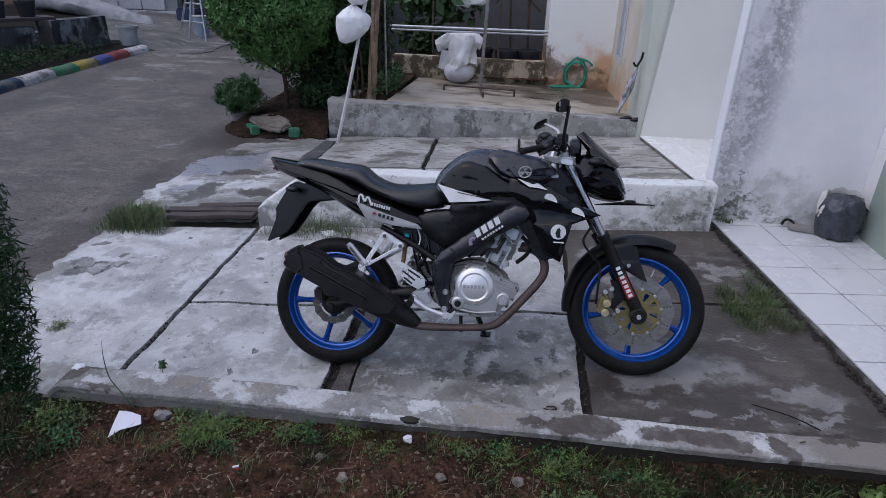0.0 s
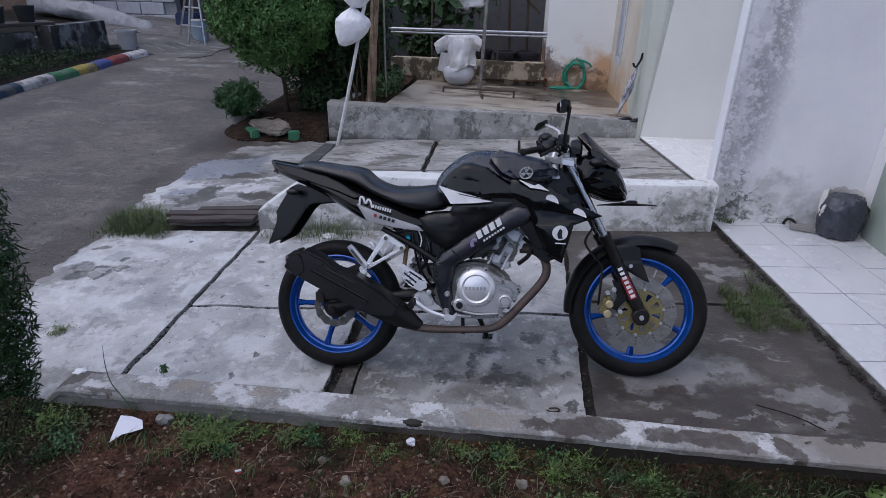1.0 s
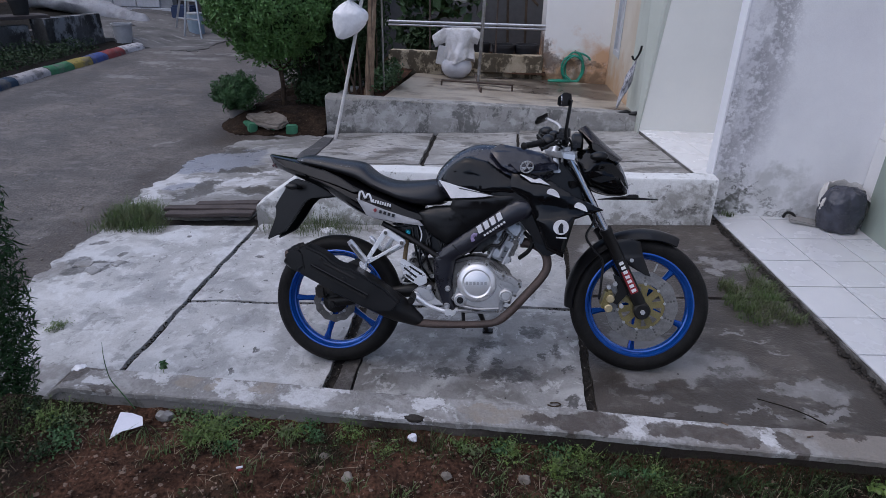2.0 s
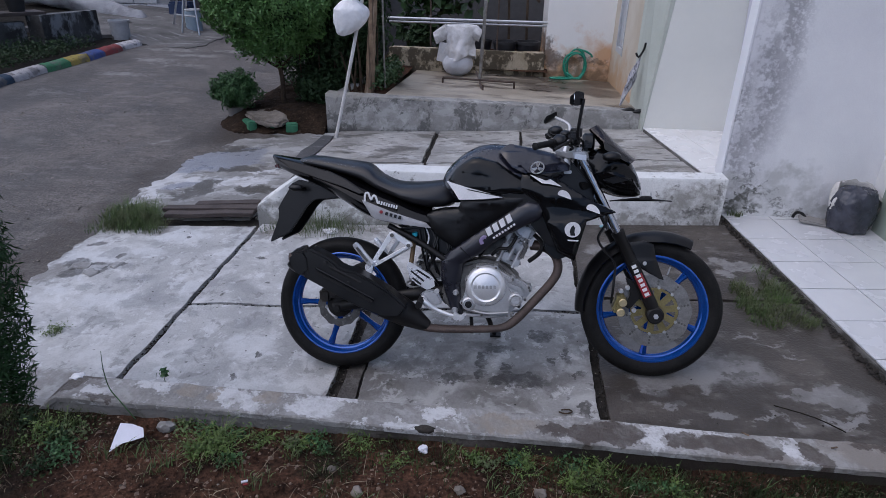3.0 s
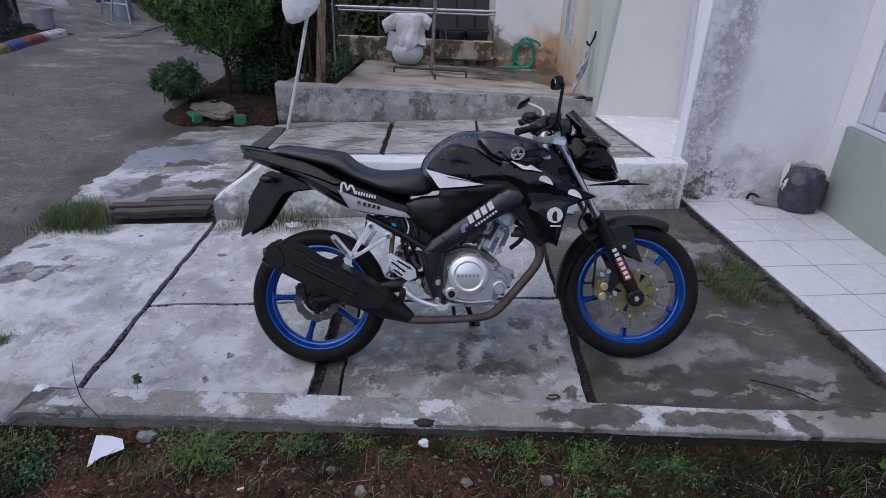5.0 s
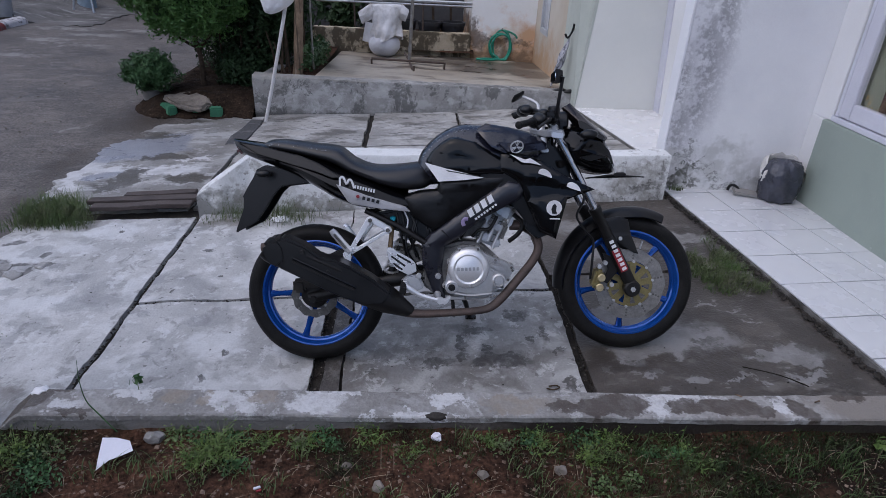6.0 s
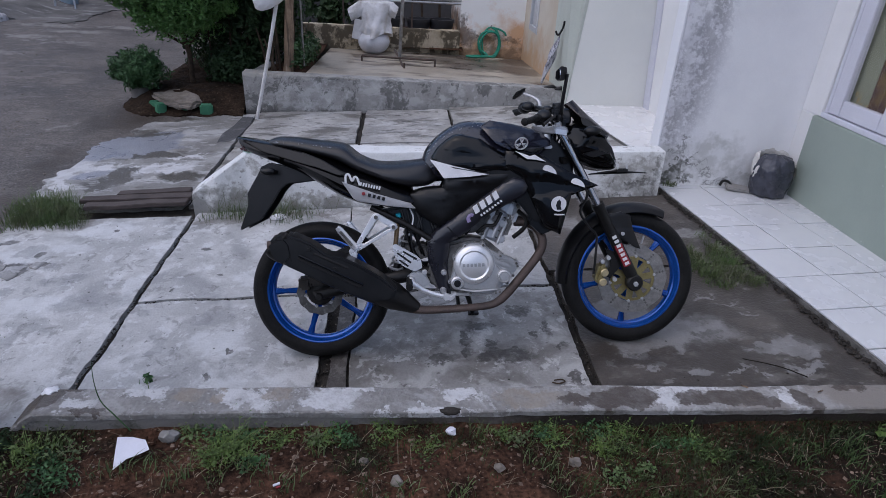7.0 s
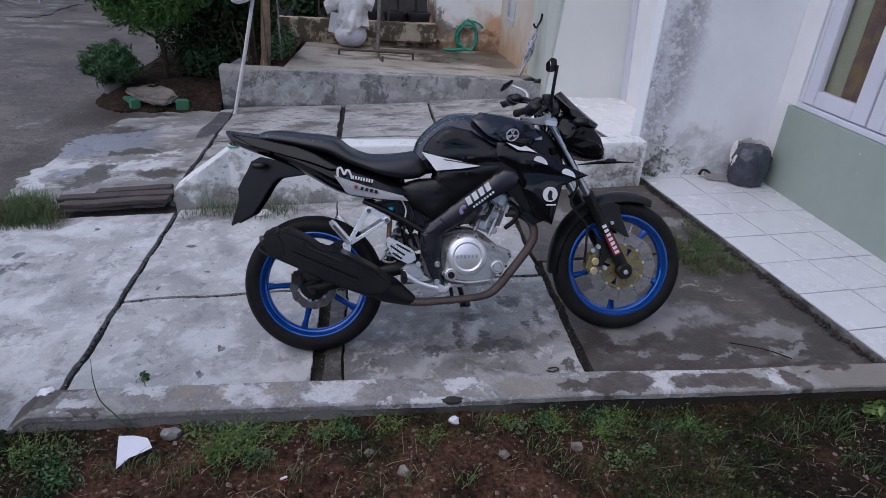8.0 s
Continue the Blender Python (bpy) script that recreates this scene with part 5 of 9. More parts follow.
for name, z0, z1, mat, lab in (("sticker", 0.362, 0.452, REDDEC, "red fork sticker"), ("sticker", 0.452, 0.50, SATIN, "black fork sticker")):
    bm = bmesh.new()
    c0, c1 = Vector((fork_at(z0), -0.120, z0)), Vector((fork_at(z1), -0.120, z1))
    rings = []
    for c in (c0, c1):
        rings.append([c + sd * (0.0245 * math.sin(t)) + Vector((0, 0.024 - 0.0248 * math.cos(t), 0)) for t in (-0.7, -0.35, 0, 0.35, 0.7)] + [c + sd * (0.0235 * math.sin(t)) + Vector((0, 0.024 - 0.0235 * math.cos(t), 0)) for t in (0.7, 0.35, 0, -0.35, -0.7)])
    loft(bm, rings)
    part(name, bm, mat, bike, lab)
for i in range(7):
    z = 0.368 + 0.0185 * i
    bm = bmesh.new()
    c = Vector((fork_at(z), -0.1222, z))
    up = Vector((fork_at(z + 0.011) - fork_at(z), 0, 0.011))
    solid(bm, [c - sd * 0.009, c + sd * 0.009, c + sd * 0.009 + up, c - sd * 0.009 + up], (0, 0.0025, 0))
    part("sticker_bar", bm, DECAL, bike, "white lettering bar")
for z, th, x0, x1 in ((0.928, 0.026, -0.035, 0.035), (0.80, 0.03, -0.03, 0.03)):
    bm = bmesh.new()
    xc = fork_at(z)
    wy = 0.125 if z > 0.9 else 0.07
    pts = [(xc + x1, -0.8 * wy), (xc + x1 - 0.01, -wy), (xc - 0.02, -wy), (xc + x0 - 0.02, -0.09), (xc + x0 - 0.05, 0), (xc + x0 - 0.02, 0.09), (xc - 0.02, wy), (xc + x1 - 0.01, wy), (xc + x1, 0.8 * wy), (xc + x1 - 0.02, 0.05), (xc + x1 - 0.02, -0.05)]
    solid(bm, [(x, y, z - th / 2) for x, y in pts], (-0.008, 0, th), 0.004)
    part("fork_clamp", bm, SILVER if z > 0.9 else MATTE, bike, "cast aluminium fork clamp" if z > 0.9 else "black lower fork clamp")
for s in (-1, 1):
    bm = bmesh.new()
    disc(bm, (fork_at(0.948) - 0.002, s * 0.096, 0.940), 0.019, 0.020, 20, "z", 0.003)
    disc(bm, (fork_at(0.962) - 0.002, s * 0.096, 0.958), 0.010, 0.012, 6, "z", 0.001)
    part("fork_cap", bm, SILVER, bike, "bright fork tube cap")
    bm = bmesh.new()
    solid(bm, [(fork_at(0.93) - 0.022, s * 0.118, 0.915), (fork_at(0.93) + 0.022, s * 0.118, 0.907), (fork_at(0.93) + 0.022, s * 0.118, 0.930), (fork_at(0.93) - 0.022, s * 0.118, 0.938)], (0, s * 0.008, 0), 0.002)
    part("clamp_lip", bm, POLISH, bike)
for y in (-0.045, 0.045):
    bm = bmesh.new()
    box(bm, (fork_at(0.96) - 0.045, y, 0.965), (0.034, 0.026, 0.07), 0.006)
    part("bar_riser", bm, SILVER, bike)
bm = bmesh.new()
tube(bm, [(fork_at(0.95) - 0.07, 0, 0.79), (fork_at(0.95) - 0.03, 0, 0.95)], 0.03, 16, 1)
part("steering_head", bm, MATTE, bike)
bm = bmesh.new()
disc(bm, (0.288, -0.085, 0.862), 0.013, 0.050, 16, "z", 0.003)
box(bm, (0.292, -0.085, 0.858), (0.030, 0.020, 0.014), 0.003)
part("ignition_lock", bm, SILVER, bike, "steel ignition lock")
for y, z in ((-0.06, 0.958), (0.06, 0.958)):
    bm = bmesh.new()
    tube(bm, [(0.282, y, 0.93), (0.290, y, 0.965), (0.298, y, 0.992)], (0.013, 0.011, 0.014), 12, 2)
    part("riser_post", bm, POLISH, bike, "bright bar riser post")

# handlebar with its fittings
bm = bmesh.new()
tube(bm, [(0.160, -0.312, 0.985), (0.228, -0.222, 0.991), (0.280, -0.15, 1.003), (0.300, -0.07, 0.998), (0.300, 0.07, 0.998), (0.292, 0.15, 1.000), (0.268, 0.225, 0.985), (0.235, 0.312, 0.966)], 0.0105, 12, 4)
hbar = part("handlebar", bm, MATTE, bike, "black tubular handlebar")
for s in (-1, 1):
    bm = bmesh.new()
    a, b = (Vector((0.156, -0.318, 0.985)), Vector((0.224, -0.226, 0.990))) if s < 0 else (Vector((0.232, 0.318, 0.9655)), Vector((0.266, 0.232, 0.984)))
    rings = [a.lerp(b, t) for t in (0, 0.03, 0.06, 0.5, 0.9, 0.93, 1.0)]
    tube(bm, rings, (0.010, 0.0145, 0.0125, 0.0125, 0.0125, 0.016, 0.016), 16, 1)
    part("grip", bm, RUBBER, hbar, "black rubber grip")
    bm = bmesh.new()
    lumpy(bm, (0.250, s * 0.205, 0.995), (0.028, 0.036, 0.026), 2, 3.0, 0.12, 3.0 + s)
    part("switch_box", bm, SATIN, hbar)
    bm = bmesh.new()
    tube(bm, [(0.292, s * 0.185, 1.0), (0.285, s * 0.23, 0.995), (0.252, s * 0.28, 0.985), (0.222, s * 0.33, 0.973)], (0.008, 0.007, 0.006, 0.007), 8, 3, 0.7)
    part("lever", bm, SATIN if s > 0 else MATTE, hbar)
    # mirrors
    bm = bmesh.new()
    tip = Vector((0.325, -0.250, 1.154)) if s < 0 else Vector((0.258, 0.262, 1.058))
    tube(bm, [(0.318, s * 0.205, 1.0), (0.312, s * 0.222, 1.03), tip], (0.008, 0.0065, 0.0065), 10, 3)
    stem = part("mirror_stem", bm, SATIN if s < 0 else SILVER, hbar, "thin mirror stem")
    bm = bmesh.new()
    if s < 0:
        solid(bm, [(0.272, -0.29, 1.138), (0.274, -0.29, 1.166), (0.296, -0.275, 1.184), (0.314, -0.255, 1.178), (0.318, -0.250, 1.142), (0.308, -0.258, 1.130), (0.282, -0.28, 1.129)], (0.012, 0.014, 0.0), 0.005)
    else:
        solid(bm, [(0.205, 0.235, 1.040), (0.215, 0.235, 1.066), (0.262, 0.245, 1.086), (0.268, 0.33, 1.082), (0.262, 0.33, 1.052), (0.212, 0.32, 1.036)], (0.006, 0.010, -0.012), 0.004)
    head = part("mirror_head", bm, SATIN, hbar, "small black rear-view mirror")
    bm = bmesh.new()
    if s < 0:
        lathe(bm, [(0.001, -0.001), (0.019, -0.001), (0.019, 0.001), (0.001, 0.001)], (0.288, -0.283, 1.156), 20, True, "x")
    else:
        solid(bm, [(0.214, 0.245, 1.048), (0.222, 0.245, 1.064), (0.258, 0.255, 1.078), (0.256, 0.322, 1.056), (0.216, 0.312, 1.044)], (-0.002, -0.004, 0.002))
    part("mirror_glass", bm, MIRRORG, head)
bm = bmesh.new()
disc(bm, (0.312, -0.165, 1.005), 0.022, 0.036, 18, "z", 0.004)
box(bm, (0.298, -0.185, 1.012), (0.035, 0.045, 0.03), 0.008)
part("brake_reservoir", bm, SATIN, hbar, "black brake fluid reservoir")
bm = bmesh.new()
disc(bm, (0.352, 0, 0.968), 0.038, 0.045, 24, "x", 0.008)
box(bm, (0.362, 0, 0.958), (0.045, 0.13, 0.045), 0.015)
part("instrument", bm, SATIN, bike, "black instrument pod")
for pts, r in (([(0.27, -0.17, 0.985), (0.31, -0.10, 0.95), (0.33, -0.05, 0.86), (0.34, -0.03, 0.78)], 0.005), ([(0.28, 0.19, 0.985), (0.36, 0.13, 0.95), (0.35, 0.05, 0.80)], 0.005), ([(0.30, -0.10, 0.98), (0.37, -0.05, 0.88), (0.41, -0.06, 0.75), (0.446, -0.110, 0.669), (0.415, -0.125, 0.598), (0.452, -0.115, 0.536), (0.487, -0.11, 0.492), (0.487, -0.11, 0.411), (0.482, -0.105, 0.33)], 0.005)):
    bm = bmesh.new()
    tube(bm, pts, r, 8, 6)
    part("cable", bm, SATIN, bike)

for c, sz, seed in (((0.236, -0.185, 0.975), (0.024, 0.026, 0.018), 2.0), ((0.272, -0.165, 1.018), (0.020, 0.026, 0.014), 5.0), ((0.258, 0.16, 1.006), (0.028, 0.030, 0.022), 8.0), ((0.318, -0.120, 0.985), (0.016, 0.022, 0.020), 11.0)):
    bm = bmesh.new()
    lumpy(bm, c, sz, 2, 3.0, 0.14, seed)
    part("control_housing", bm, SATIN, hbar)
for y, z in ((-0.20, 1.012), (-0.15, 0.972), (0.18, 0.985)):
    bm = bmesh.new()
    tube(bm, [(0.262, y, z), (0.315, 0.75 * y, z - 0.004), (0.345, 0.5 * y, z - 0.045), (0.335, 0.3 * y, z - 0.11)], 0.0042, 8, 5)
    part("control_cable", bm, MATTE, hbar)

# headlamp cowl and screen
bm = bmesh.new()
body(bm, [(0.375, 0.83, 0.925, 0.085), (0.41, 0.790, 0.942, 0.115), (0.456, 0.764, 0.940, 0.122), (0.50, 0.750, 0.920, 0.118), (0.537, 0.745, 0.893, 0.105), (0.562, 0.746, 0.828, 0.084), (0.579, 0.752, 0.785, 0.052)], 3.4, 28, 0.46, 0.16, 3)
cowl = part("headlamp_cowl", bm, GLOSS, bike, "black headlamp cowl", 30)
bm = bmesh.new()
body(bm, [(0.510, 0.800, 0.900, 0.060), (0.538, 0.785, 0.890, 0.066), (0.567, 0.772, 0.838, 0.056), (0.583, 0.769, 0.795, 0.036)], 3.4, 28, 0.3, 0.2)
part("headlamp_lens", bm, LENS, cowl, "clear headlamp lens")
both("cowl_side", lambda bm, s: pillow(bm, [(0.392, 0.118, 0.852), (0.440, 0.130, 0.905), (0.505, 0.118, 0.892), (0.548, 0.096, 0.846), (0.572, 0.075, 0.792), (0.50, 0.122, 0.812)], s, 0.012, 0.030, 0.007), GLOSS, cowl, "creased gloss black cowl side")
both("cowl_vent", lambda bm, s: shell(bm, [(0.42, 0.131, 0.832), (0.47, 0.135, 0.846), (0.53, 0.124, 0.832), (0.46, 0.132, 0.816)], s, 0.010, 0.002), SATIN, cowl)
bm = bmesh.new()
rings = []
for t in np.linspace(0, 1, 9):
    x, z, w = 0.408 + 0.150 * t, 1.040 - 0.140 * t - 0.006 * math.sin(math.pi * t), 0.018 + 0.062 * math.sin(0.5 * math.pi * min(1, t * 1.2))
    rings.append([Vector((x - 0.03 * (u / w) ** 2 * 0.9, u, z - 0.012 * (u / w) ** 2)) for u in np.linspace(-w, w, 9)] + [Vector((x - 0.03 * (u / w) ** 2 * 0.9 - 0.004, u, z - 0.012 * (u / w) ** 2 - 0.003)) for u in np.linspace(w, -w, 9)])
loft(bm, rings)
part("windscreen", bm, SMOKE, bike, "smoked plastic windscreen")
both("screen_bracket", lambda bm, s: shell(bm, [(0.425, 0.07, 0.975), (0.45, 0.08, 0.965), (0.530, 0.095, 0.902), (0.51, 0.095, 0.896), (0.43, 0.08, 0.945)], s, 0.008, 0.002), SATIN)
for s in (-1, 1):
    bm = bmesh.new()
    lumpy(bm, (0.445, s * 0.165, 0.927), (0.036, 0.022, 0.020), 2, 1, 0.0)
    tube(bm, [(0.44, s * 0.10, 0.915), (0.442, s * 0.15, 0.925)], 0.008, 8, 1)
    part("front_indicator", bm, SATIN, bike, "black front turn indicator")
bm = bmesh.new()
solid(bm, [(0.46, -0.075, 0.735), (0.56, -0.085, 0.748), (0.69, -0.095, 0.737), (0.69, -0.082, 0.737), (0.56, -0.07, 0.748), (0.46, -0.065, 0.735)], (0, 0, 0.004), 0.001)
box(bm, (0.593, -0.083, 0.752), (0.045, 0.02, 0.014), 0.003)
part("plate_bracket", bm, MATTE, bike, "thin front number plate bracket")
for x, z in ((0.575, 0.76), (0.612, 0.757)):
    bm = bmesh.new()
    disc(bm, (x, -0.083, z - 0.005), 0.004, 0.022, 8, "z")
    part("plate_bolt", bm, SILVER, bike)

# front mudguard
bm = bmesh.new()
rings = []
for i in range(33):
    a = radians(184 - (184 - 62) * i / 32)
    end = min(i, 32 - i) / 32
    w = 0.040 + 0.026 * min(1, end * 5)
    r0 = 0.312 + 0.006 * math.sin(math.pi * i / 32)
    row = []
    for u in np.linspace(-1, 1, 9):
        rr = r0 - 0.030 * abs(u) ** 2.6
        row.append(Vector((FW[0] + rr * math.cos(a), w * u, FW[1] + rr * math.sin(a))))
    for u in np.linspace(1, -1, 9):
        rr = r0 - 0.005 - 0.030 * abs(u) ** 2.6
        row.append(Vector((FW[0] + rr * math.cos(a), (w - 0.004) * u, FW[1] + rr * math.sin(a))))
    rings.append(row)
loft(bm, rings)
mud = part("front_mudguard", bm, SATIN, bike, "black front mudguard")
both("mudguard_stay", lambda bm, s: pillow(bm, [(0.500, 0.074, 0.560), (0.60, 0.072, 0.575), (0.640, 0.070, 0.560), (0.655, 0.071, 0.50), (0.690, 0.073, 0.415), (0.665, 0.078, 0.425), (0.585, 0.079, 0.475), (0.53, 0.078, 0.50)], s, 0.006, 0.012, 0.003), SATIN, mud)
both("mudguard_bolt", lambda bm, s: disc(bm, (0.608, s * 0.078, 0.486), 0.008, s * 0.006, 10, bevel=0.001), SILVER, mud)
# front caliper
bm = bmesh.new()
box(bm, (0.515, -0.078, 0.325), (0.036, 0.055, 0.080), 0.010, pose(0, 0, 0, 0, 18, 0))
cal = part("front_caliper", bm, GOLD, bike, "gold brake caliper")
for z in (0.345, 0.305):
    bm = bmesh.new()
    disc(bm, (0.522 + (z - 0.305) * 0.15, -0.104, z - 0.012), 0.0165, -0.010, 16, bevel=0.003)
    part("caliper_cap", bm, BRASS, cal)
bm = bmesh.new()
prism(bm, [(0.535, 0.43), (0.60, 0.40), (0.61, 0.36), (0.56, 0.30), (0.54, 0.31), (0.56, 0.36)], -0.088, -0.080, 0.002)
part("caliper_bracket", bm, MATTE, bike)
for x, z in ((0.545, 0.392), (0.520, 0.378), (0.575, 0.300)):
    bm = bmesh.new()
    disc(bm, (x, -0.088, z), 0.009, -0.016, 10, bevel=0.001)
    part("caliper_bolt", bm, SILVER, cal)

# tank, shrouds, seat and tail
bm = bmesh.new()
TANK = [(-0.210, 0.735, 0.805, 0.075), (-0.185, 0.722, 0.862, 0.105), (-0.12, 0.725, 0.924, 0.140), (-0.045, 0.740, 0.960, 0.163), (0.035, 0.752, 0.963, 0.168), (0.12, 0.765, 0.946, 0.158), (0.20, 0.785, 0.928, 0.128), (0.275, 0.815, 0.905, 0.095), (0.315, 0.84, 0.882, 0.06)]
body(bm, [(x, zb, zt, 0.86 * w) for x, zb, zt, w in TANK], 2.7, 48, 0.32, 0.10, 5)
tank = part("fuel_tank", bm, BLUEGREY, bike, "dark blue-grey fuel tank wet with rain")
both("tank_side", lambda bm, s: pillow(bm, [(-0.172, 0.128, 0.832), (-0.145, 0.136, 0.872), (-0.110, 0.143, 0.902), (-0.079, 0.147, 0.921), (-0.050, 0.149, 0.924), (0.022, 0.155, 0.904), (0.055, 0.157, 0.880), (0.141, 0.166, 0.826), (0.130, 0.170, 0.77), (-0.150, 0.140, 0.77)], s, 0.04, 0.05, 0.022), GLOSS, tank, "gloss black tank side panel")
both("tank_cover", lambda bm, s: pillow(bm, [(0.025, 0.122, 0.950), (0.065, 0.100, 0.972), (0.150, 0.095, 0.955), (0.245, 0.088, 0.928), (0.300, 0.090, 0.900), (0.296, 0.118, 0.866), (0.205, 0.150, 0.860), (0.125, 0.171, 0.864), (0.075, 0.168, 0.890)], s, 0.025, 0.03, 0.008), BLUEGREY, bike, "dark blue-grey tank shroud panel")
both("tank_cover_inset", lambda bm, s: solid(bm, [(0.098, s * 0.1555, 0.908), (0.225, s * 0.134, 0.886), (0.262, s * 0.127, 0.872), (0.140, s * 0.1685, 0.866)], (0, -s * 0.006, -0.001), 0.001), BLUEGREY, bike)
bm = bmesh.new()
lathe(bm, [(0.0225, 0.0), (0.027, 0.0), (0.0275, -0.003), (0.0225, -0.003)], (0, 0, 0), 32)
for a in (90, 70, 110, 210, 190, 230, 330, 310, 350):
    d = Vector((math.cos(radians(a)), 0, math.sin(radians(a))))
    n = Vector((-d.z, 0, d.x))
    solid(bm, [d * 0.003 + n * 0.0014, d * 0.0235 + n * 0.0014, d * 0.0235 - n * 0.0014, d * 0.003 - n * 0.0014], (0, -0.003, 0))
bmesh.ops.transform(bm, matrix=pose(0.172, -0.1640, 0.887, 20, 0, 12), verts=bm.verts)
part("emblem", bm, POLISH, bike, "round chrome emblem")
both("tank_decal", lambda bm, s: solid(bm, [(-0.178, s * 0.134, 0.830), (-0.10, s * 0.155, 0.808), (0.045, s * 0.1745, 0.771), (-0.03, s * 0.170, 0.763), (-0.128, s * 0.149, 0.756), (-0.150, s * 0.141, 0.790)], (0, -s * 0.010, 0), 0.001), DECAL, bike, "white tank side decal")
both("tank_stripe", lambda bm, s: solid(bm, [(-0.10, s * 0.1565, 0.803), (0.045, s * 0.1760, 0.775), (0.045, s * 0.1760, 0.772), (-0.09, s * 0.158, 0.797)], (0, -s * 0.003, 0)), MATTE, bike)
bm = bmesh.new()
disc(bm, (-0.01, 0, 0.950), 0.035, 0.010, 28, "z", 0.003)
part("filler_cap", bm, SATIN, bike)
# Black filler block added to darken the gap between tank and fork
bm = bmesh.new()
prism(bm, [(0.235, 0.90), (0.315, 0.90), (0.40, 0.80), (0.40, 0.72), (0.30, 0.70), (0.22, 0.80)], -0.070, 0.070, 0.01)
part("headstock_cover", bm, SATIN, bike)
both("radiator_shroud", lambda bm, s: pillow(bm, [(0.118, 0.165, 0.868), (0.20, 0.165, 0.852), (0.262, 0.178, 0.832), (0.36, 0.196, 0.768), (0.470, 0.190, 0.712), (0.405, 0.198, 0.694), (0.362, 0.200, 0.678), (0.322, 0.190, 0.520), (0.258, 0.182, 0.552), (0.205, 0.178, 0.672), (0.172, 0.172, 0.752), (0.10, 0.168, 0.80)], s, 0.02, 0.045, 0.014), GLOSS, bike, "gloss black radiator shroud")
both("shroud_inner", lambda bm, s: shell(bm, [(0.03, 0.155, 0.78), (0.18, 0.16, 0.82), (0.26, 0.165, 0.70), (0.30, 0.16, 0.56), (0.22, 0.15, 0.57), (0.12, 0.15, 0.70)], s, 0.05, 0.006), SATIN)
both("arrow_decal", lambda bm, s: solid(bm, [(0.146, s * 0.176, 0.859), (0.205, s * 0.182, 0.836), (0.222, s * 0.184, 0.842), (0.263, s * 0.188, 0.815), (0.225, s * 0.186, 0.824), (0.19, s * 0.184, 0.828)], (0, -s * 0.016, 0)), DECAL, bike, "white arrow decal")
for x, z, w in ((0.275, 0.786, 0.187), (0.381, 0.733, 0.2005)):
    for s in (-1, 1):
        bm = bmesh.new()
        solid(bm, [(x + 0.026 * math.cos(a) * 0.95, s * (w + 0.014 + 0.05 * 0.026 * math.cos(a)), z - 0.010 + 0.024 * math.sin(a) - 0.35 * 0.026 * math.cos(a)) for a in np.linspace(0, math.pi, 12)], (0, -s * 0.016, 0))
        part("dot_decal", bm, DECAL, bike, "white half-round decal")
bm = bmesh.new()
disc(bm, (0.309, -0.2005, 0.650), 0.030, -0.0015, 32)
dec = part("round_decal", bm, DECAL, bike, "white round decal with a dark shape")
bm = bmesh.new()
solid(bm, [(0.302, -0.2025, 0.628), (0.298, -0.2025, 0.645), (0.303, -0.2025, 0.660), (0.311, -0.2025, 0.668), (0.318, -0.2025, 0.658), (0.316, -0.2025, 0.640), (0.320, -0.2025, 0.627)], (0, -0.001, 0))
part("decal_shape", bm, SATIN, dec)
bm = bmesh.new()
solid(bm, [(0.292, -0.2000, 0.611), (0.332, -0.2000, 0.609), (0.332, -0.2000, 0.604), (0.292, -0.2000, 0.606)], (0, -0.0015, 0))
part("decal_bar", bm, DECAL, bike, "white lettering bar")

bm = bmesh.new()
body(bm, [(-0.800, 0.898, 0.915, 0.05), (-0.765, 0.888, 0.925, 0.075), (-0.70, 0.876, 0.922, 0.092), (-0.61, 0.852, 0.907, 0.105), (-0.535, 0.826, 0.897, 0.115), (-0.495, 0.802, 0.882, 0.120), (-0.45, 0.780, 0.842, 0.126), (-0.39, 0.756, 0.815, 0.133), (-0.33, 0.730, 0.809, 0.138), (-0.26, 0.712, 0.811, 0.132), (-0.19, 0.713, 0.815, 0.112), (-0.150, 0.735, 0.79, 0.085)], 3.4, 32, 0.10)
part("seat", bm, SEATM, bike, "stepped black vinyl motorcycle seat")
bm = bmesh.new()
body(bm, [(-0.925, 0.918, 0.932, 0.028), (-0.90, 0.880, 0.928, 0.055), (-0.84, 0.848, 0.918, 0.085), (-0.76, 0.815, 0.902, 0.105), (-0.68, 0.775, 0.880, 0.122), (-0.60, 0.722, 0.852, 0.136), (-0.53, 0.676, 0.822, 0.145), (-0.46, 0.648, 0.790, 0.150), (-0.38, 0.632, 0.760, 0.148), (-0.31, 0.625, 0.725, 0.142), (-0.25, 0.622, 0.70, 0.130)], 3.2, 32, 0.10, 0.25)
tail = part("tail_cowl", bm, GLOSS, bike, "gloss black tail cowl")
both("tail_trim", lambda bm, s: solid(bm, [(-0.905, s * 0.058, 0.926), (-0.80, s * 0.100, 0.908), (-0.66, s * 0.125, 0.874), (-0.585, s * 0.138, 0.842), (-0.50, s * 0.151, 0.786), (-0.53, s * 0.151, 0.782), (-0.60, s * 0.145, 0.812), (-0.70, s * 0.128, 0.842), (-0.82, s * 0.102, 0.880)], (0, -s * 0.012, 0), 0.003), SATIN, tail)
bm = bmesh.new()
box(bm, (-0.902, 0, 0.888), (0.03, 0.09, 0.03), 0.010, pose(0, 0, 0, 0, -25, 0))
part("tail_lamp", bm, TAILLENS, tail, "dark tail lamp lens")
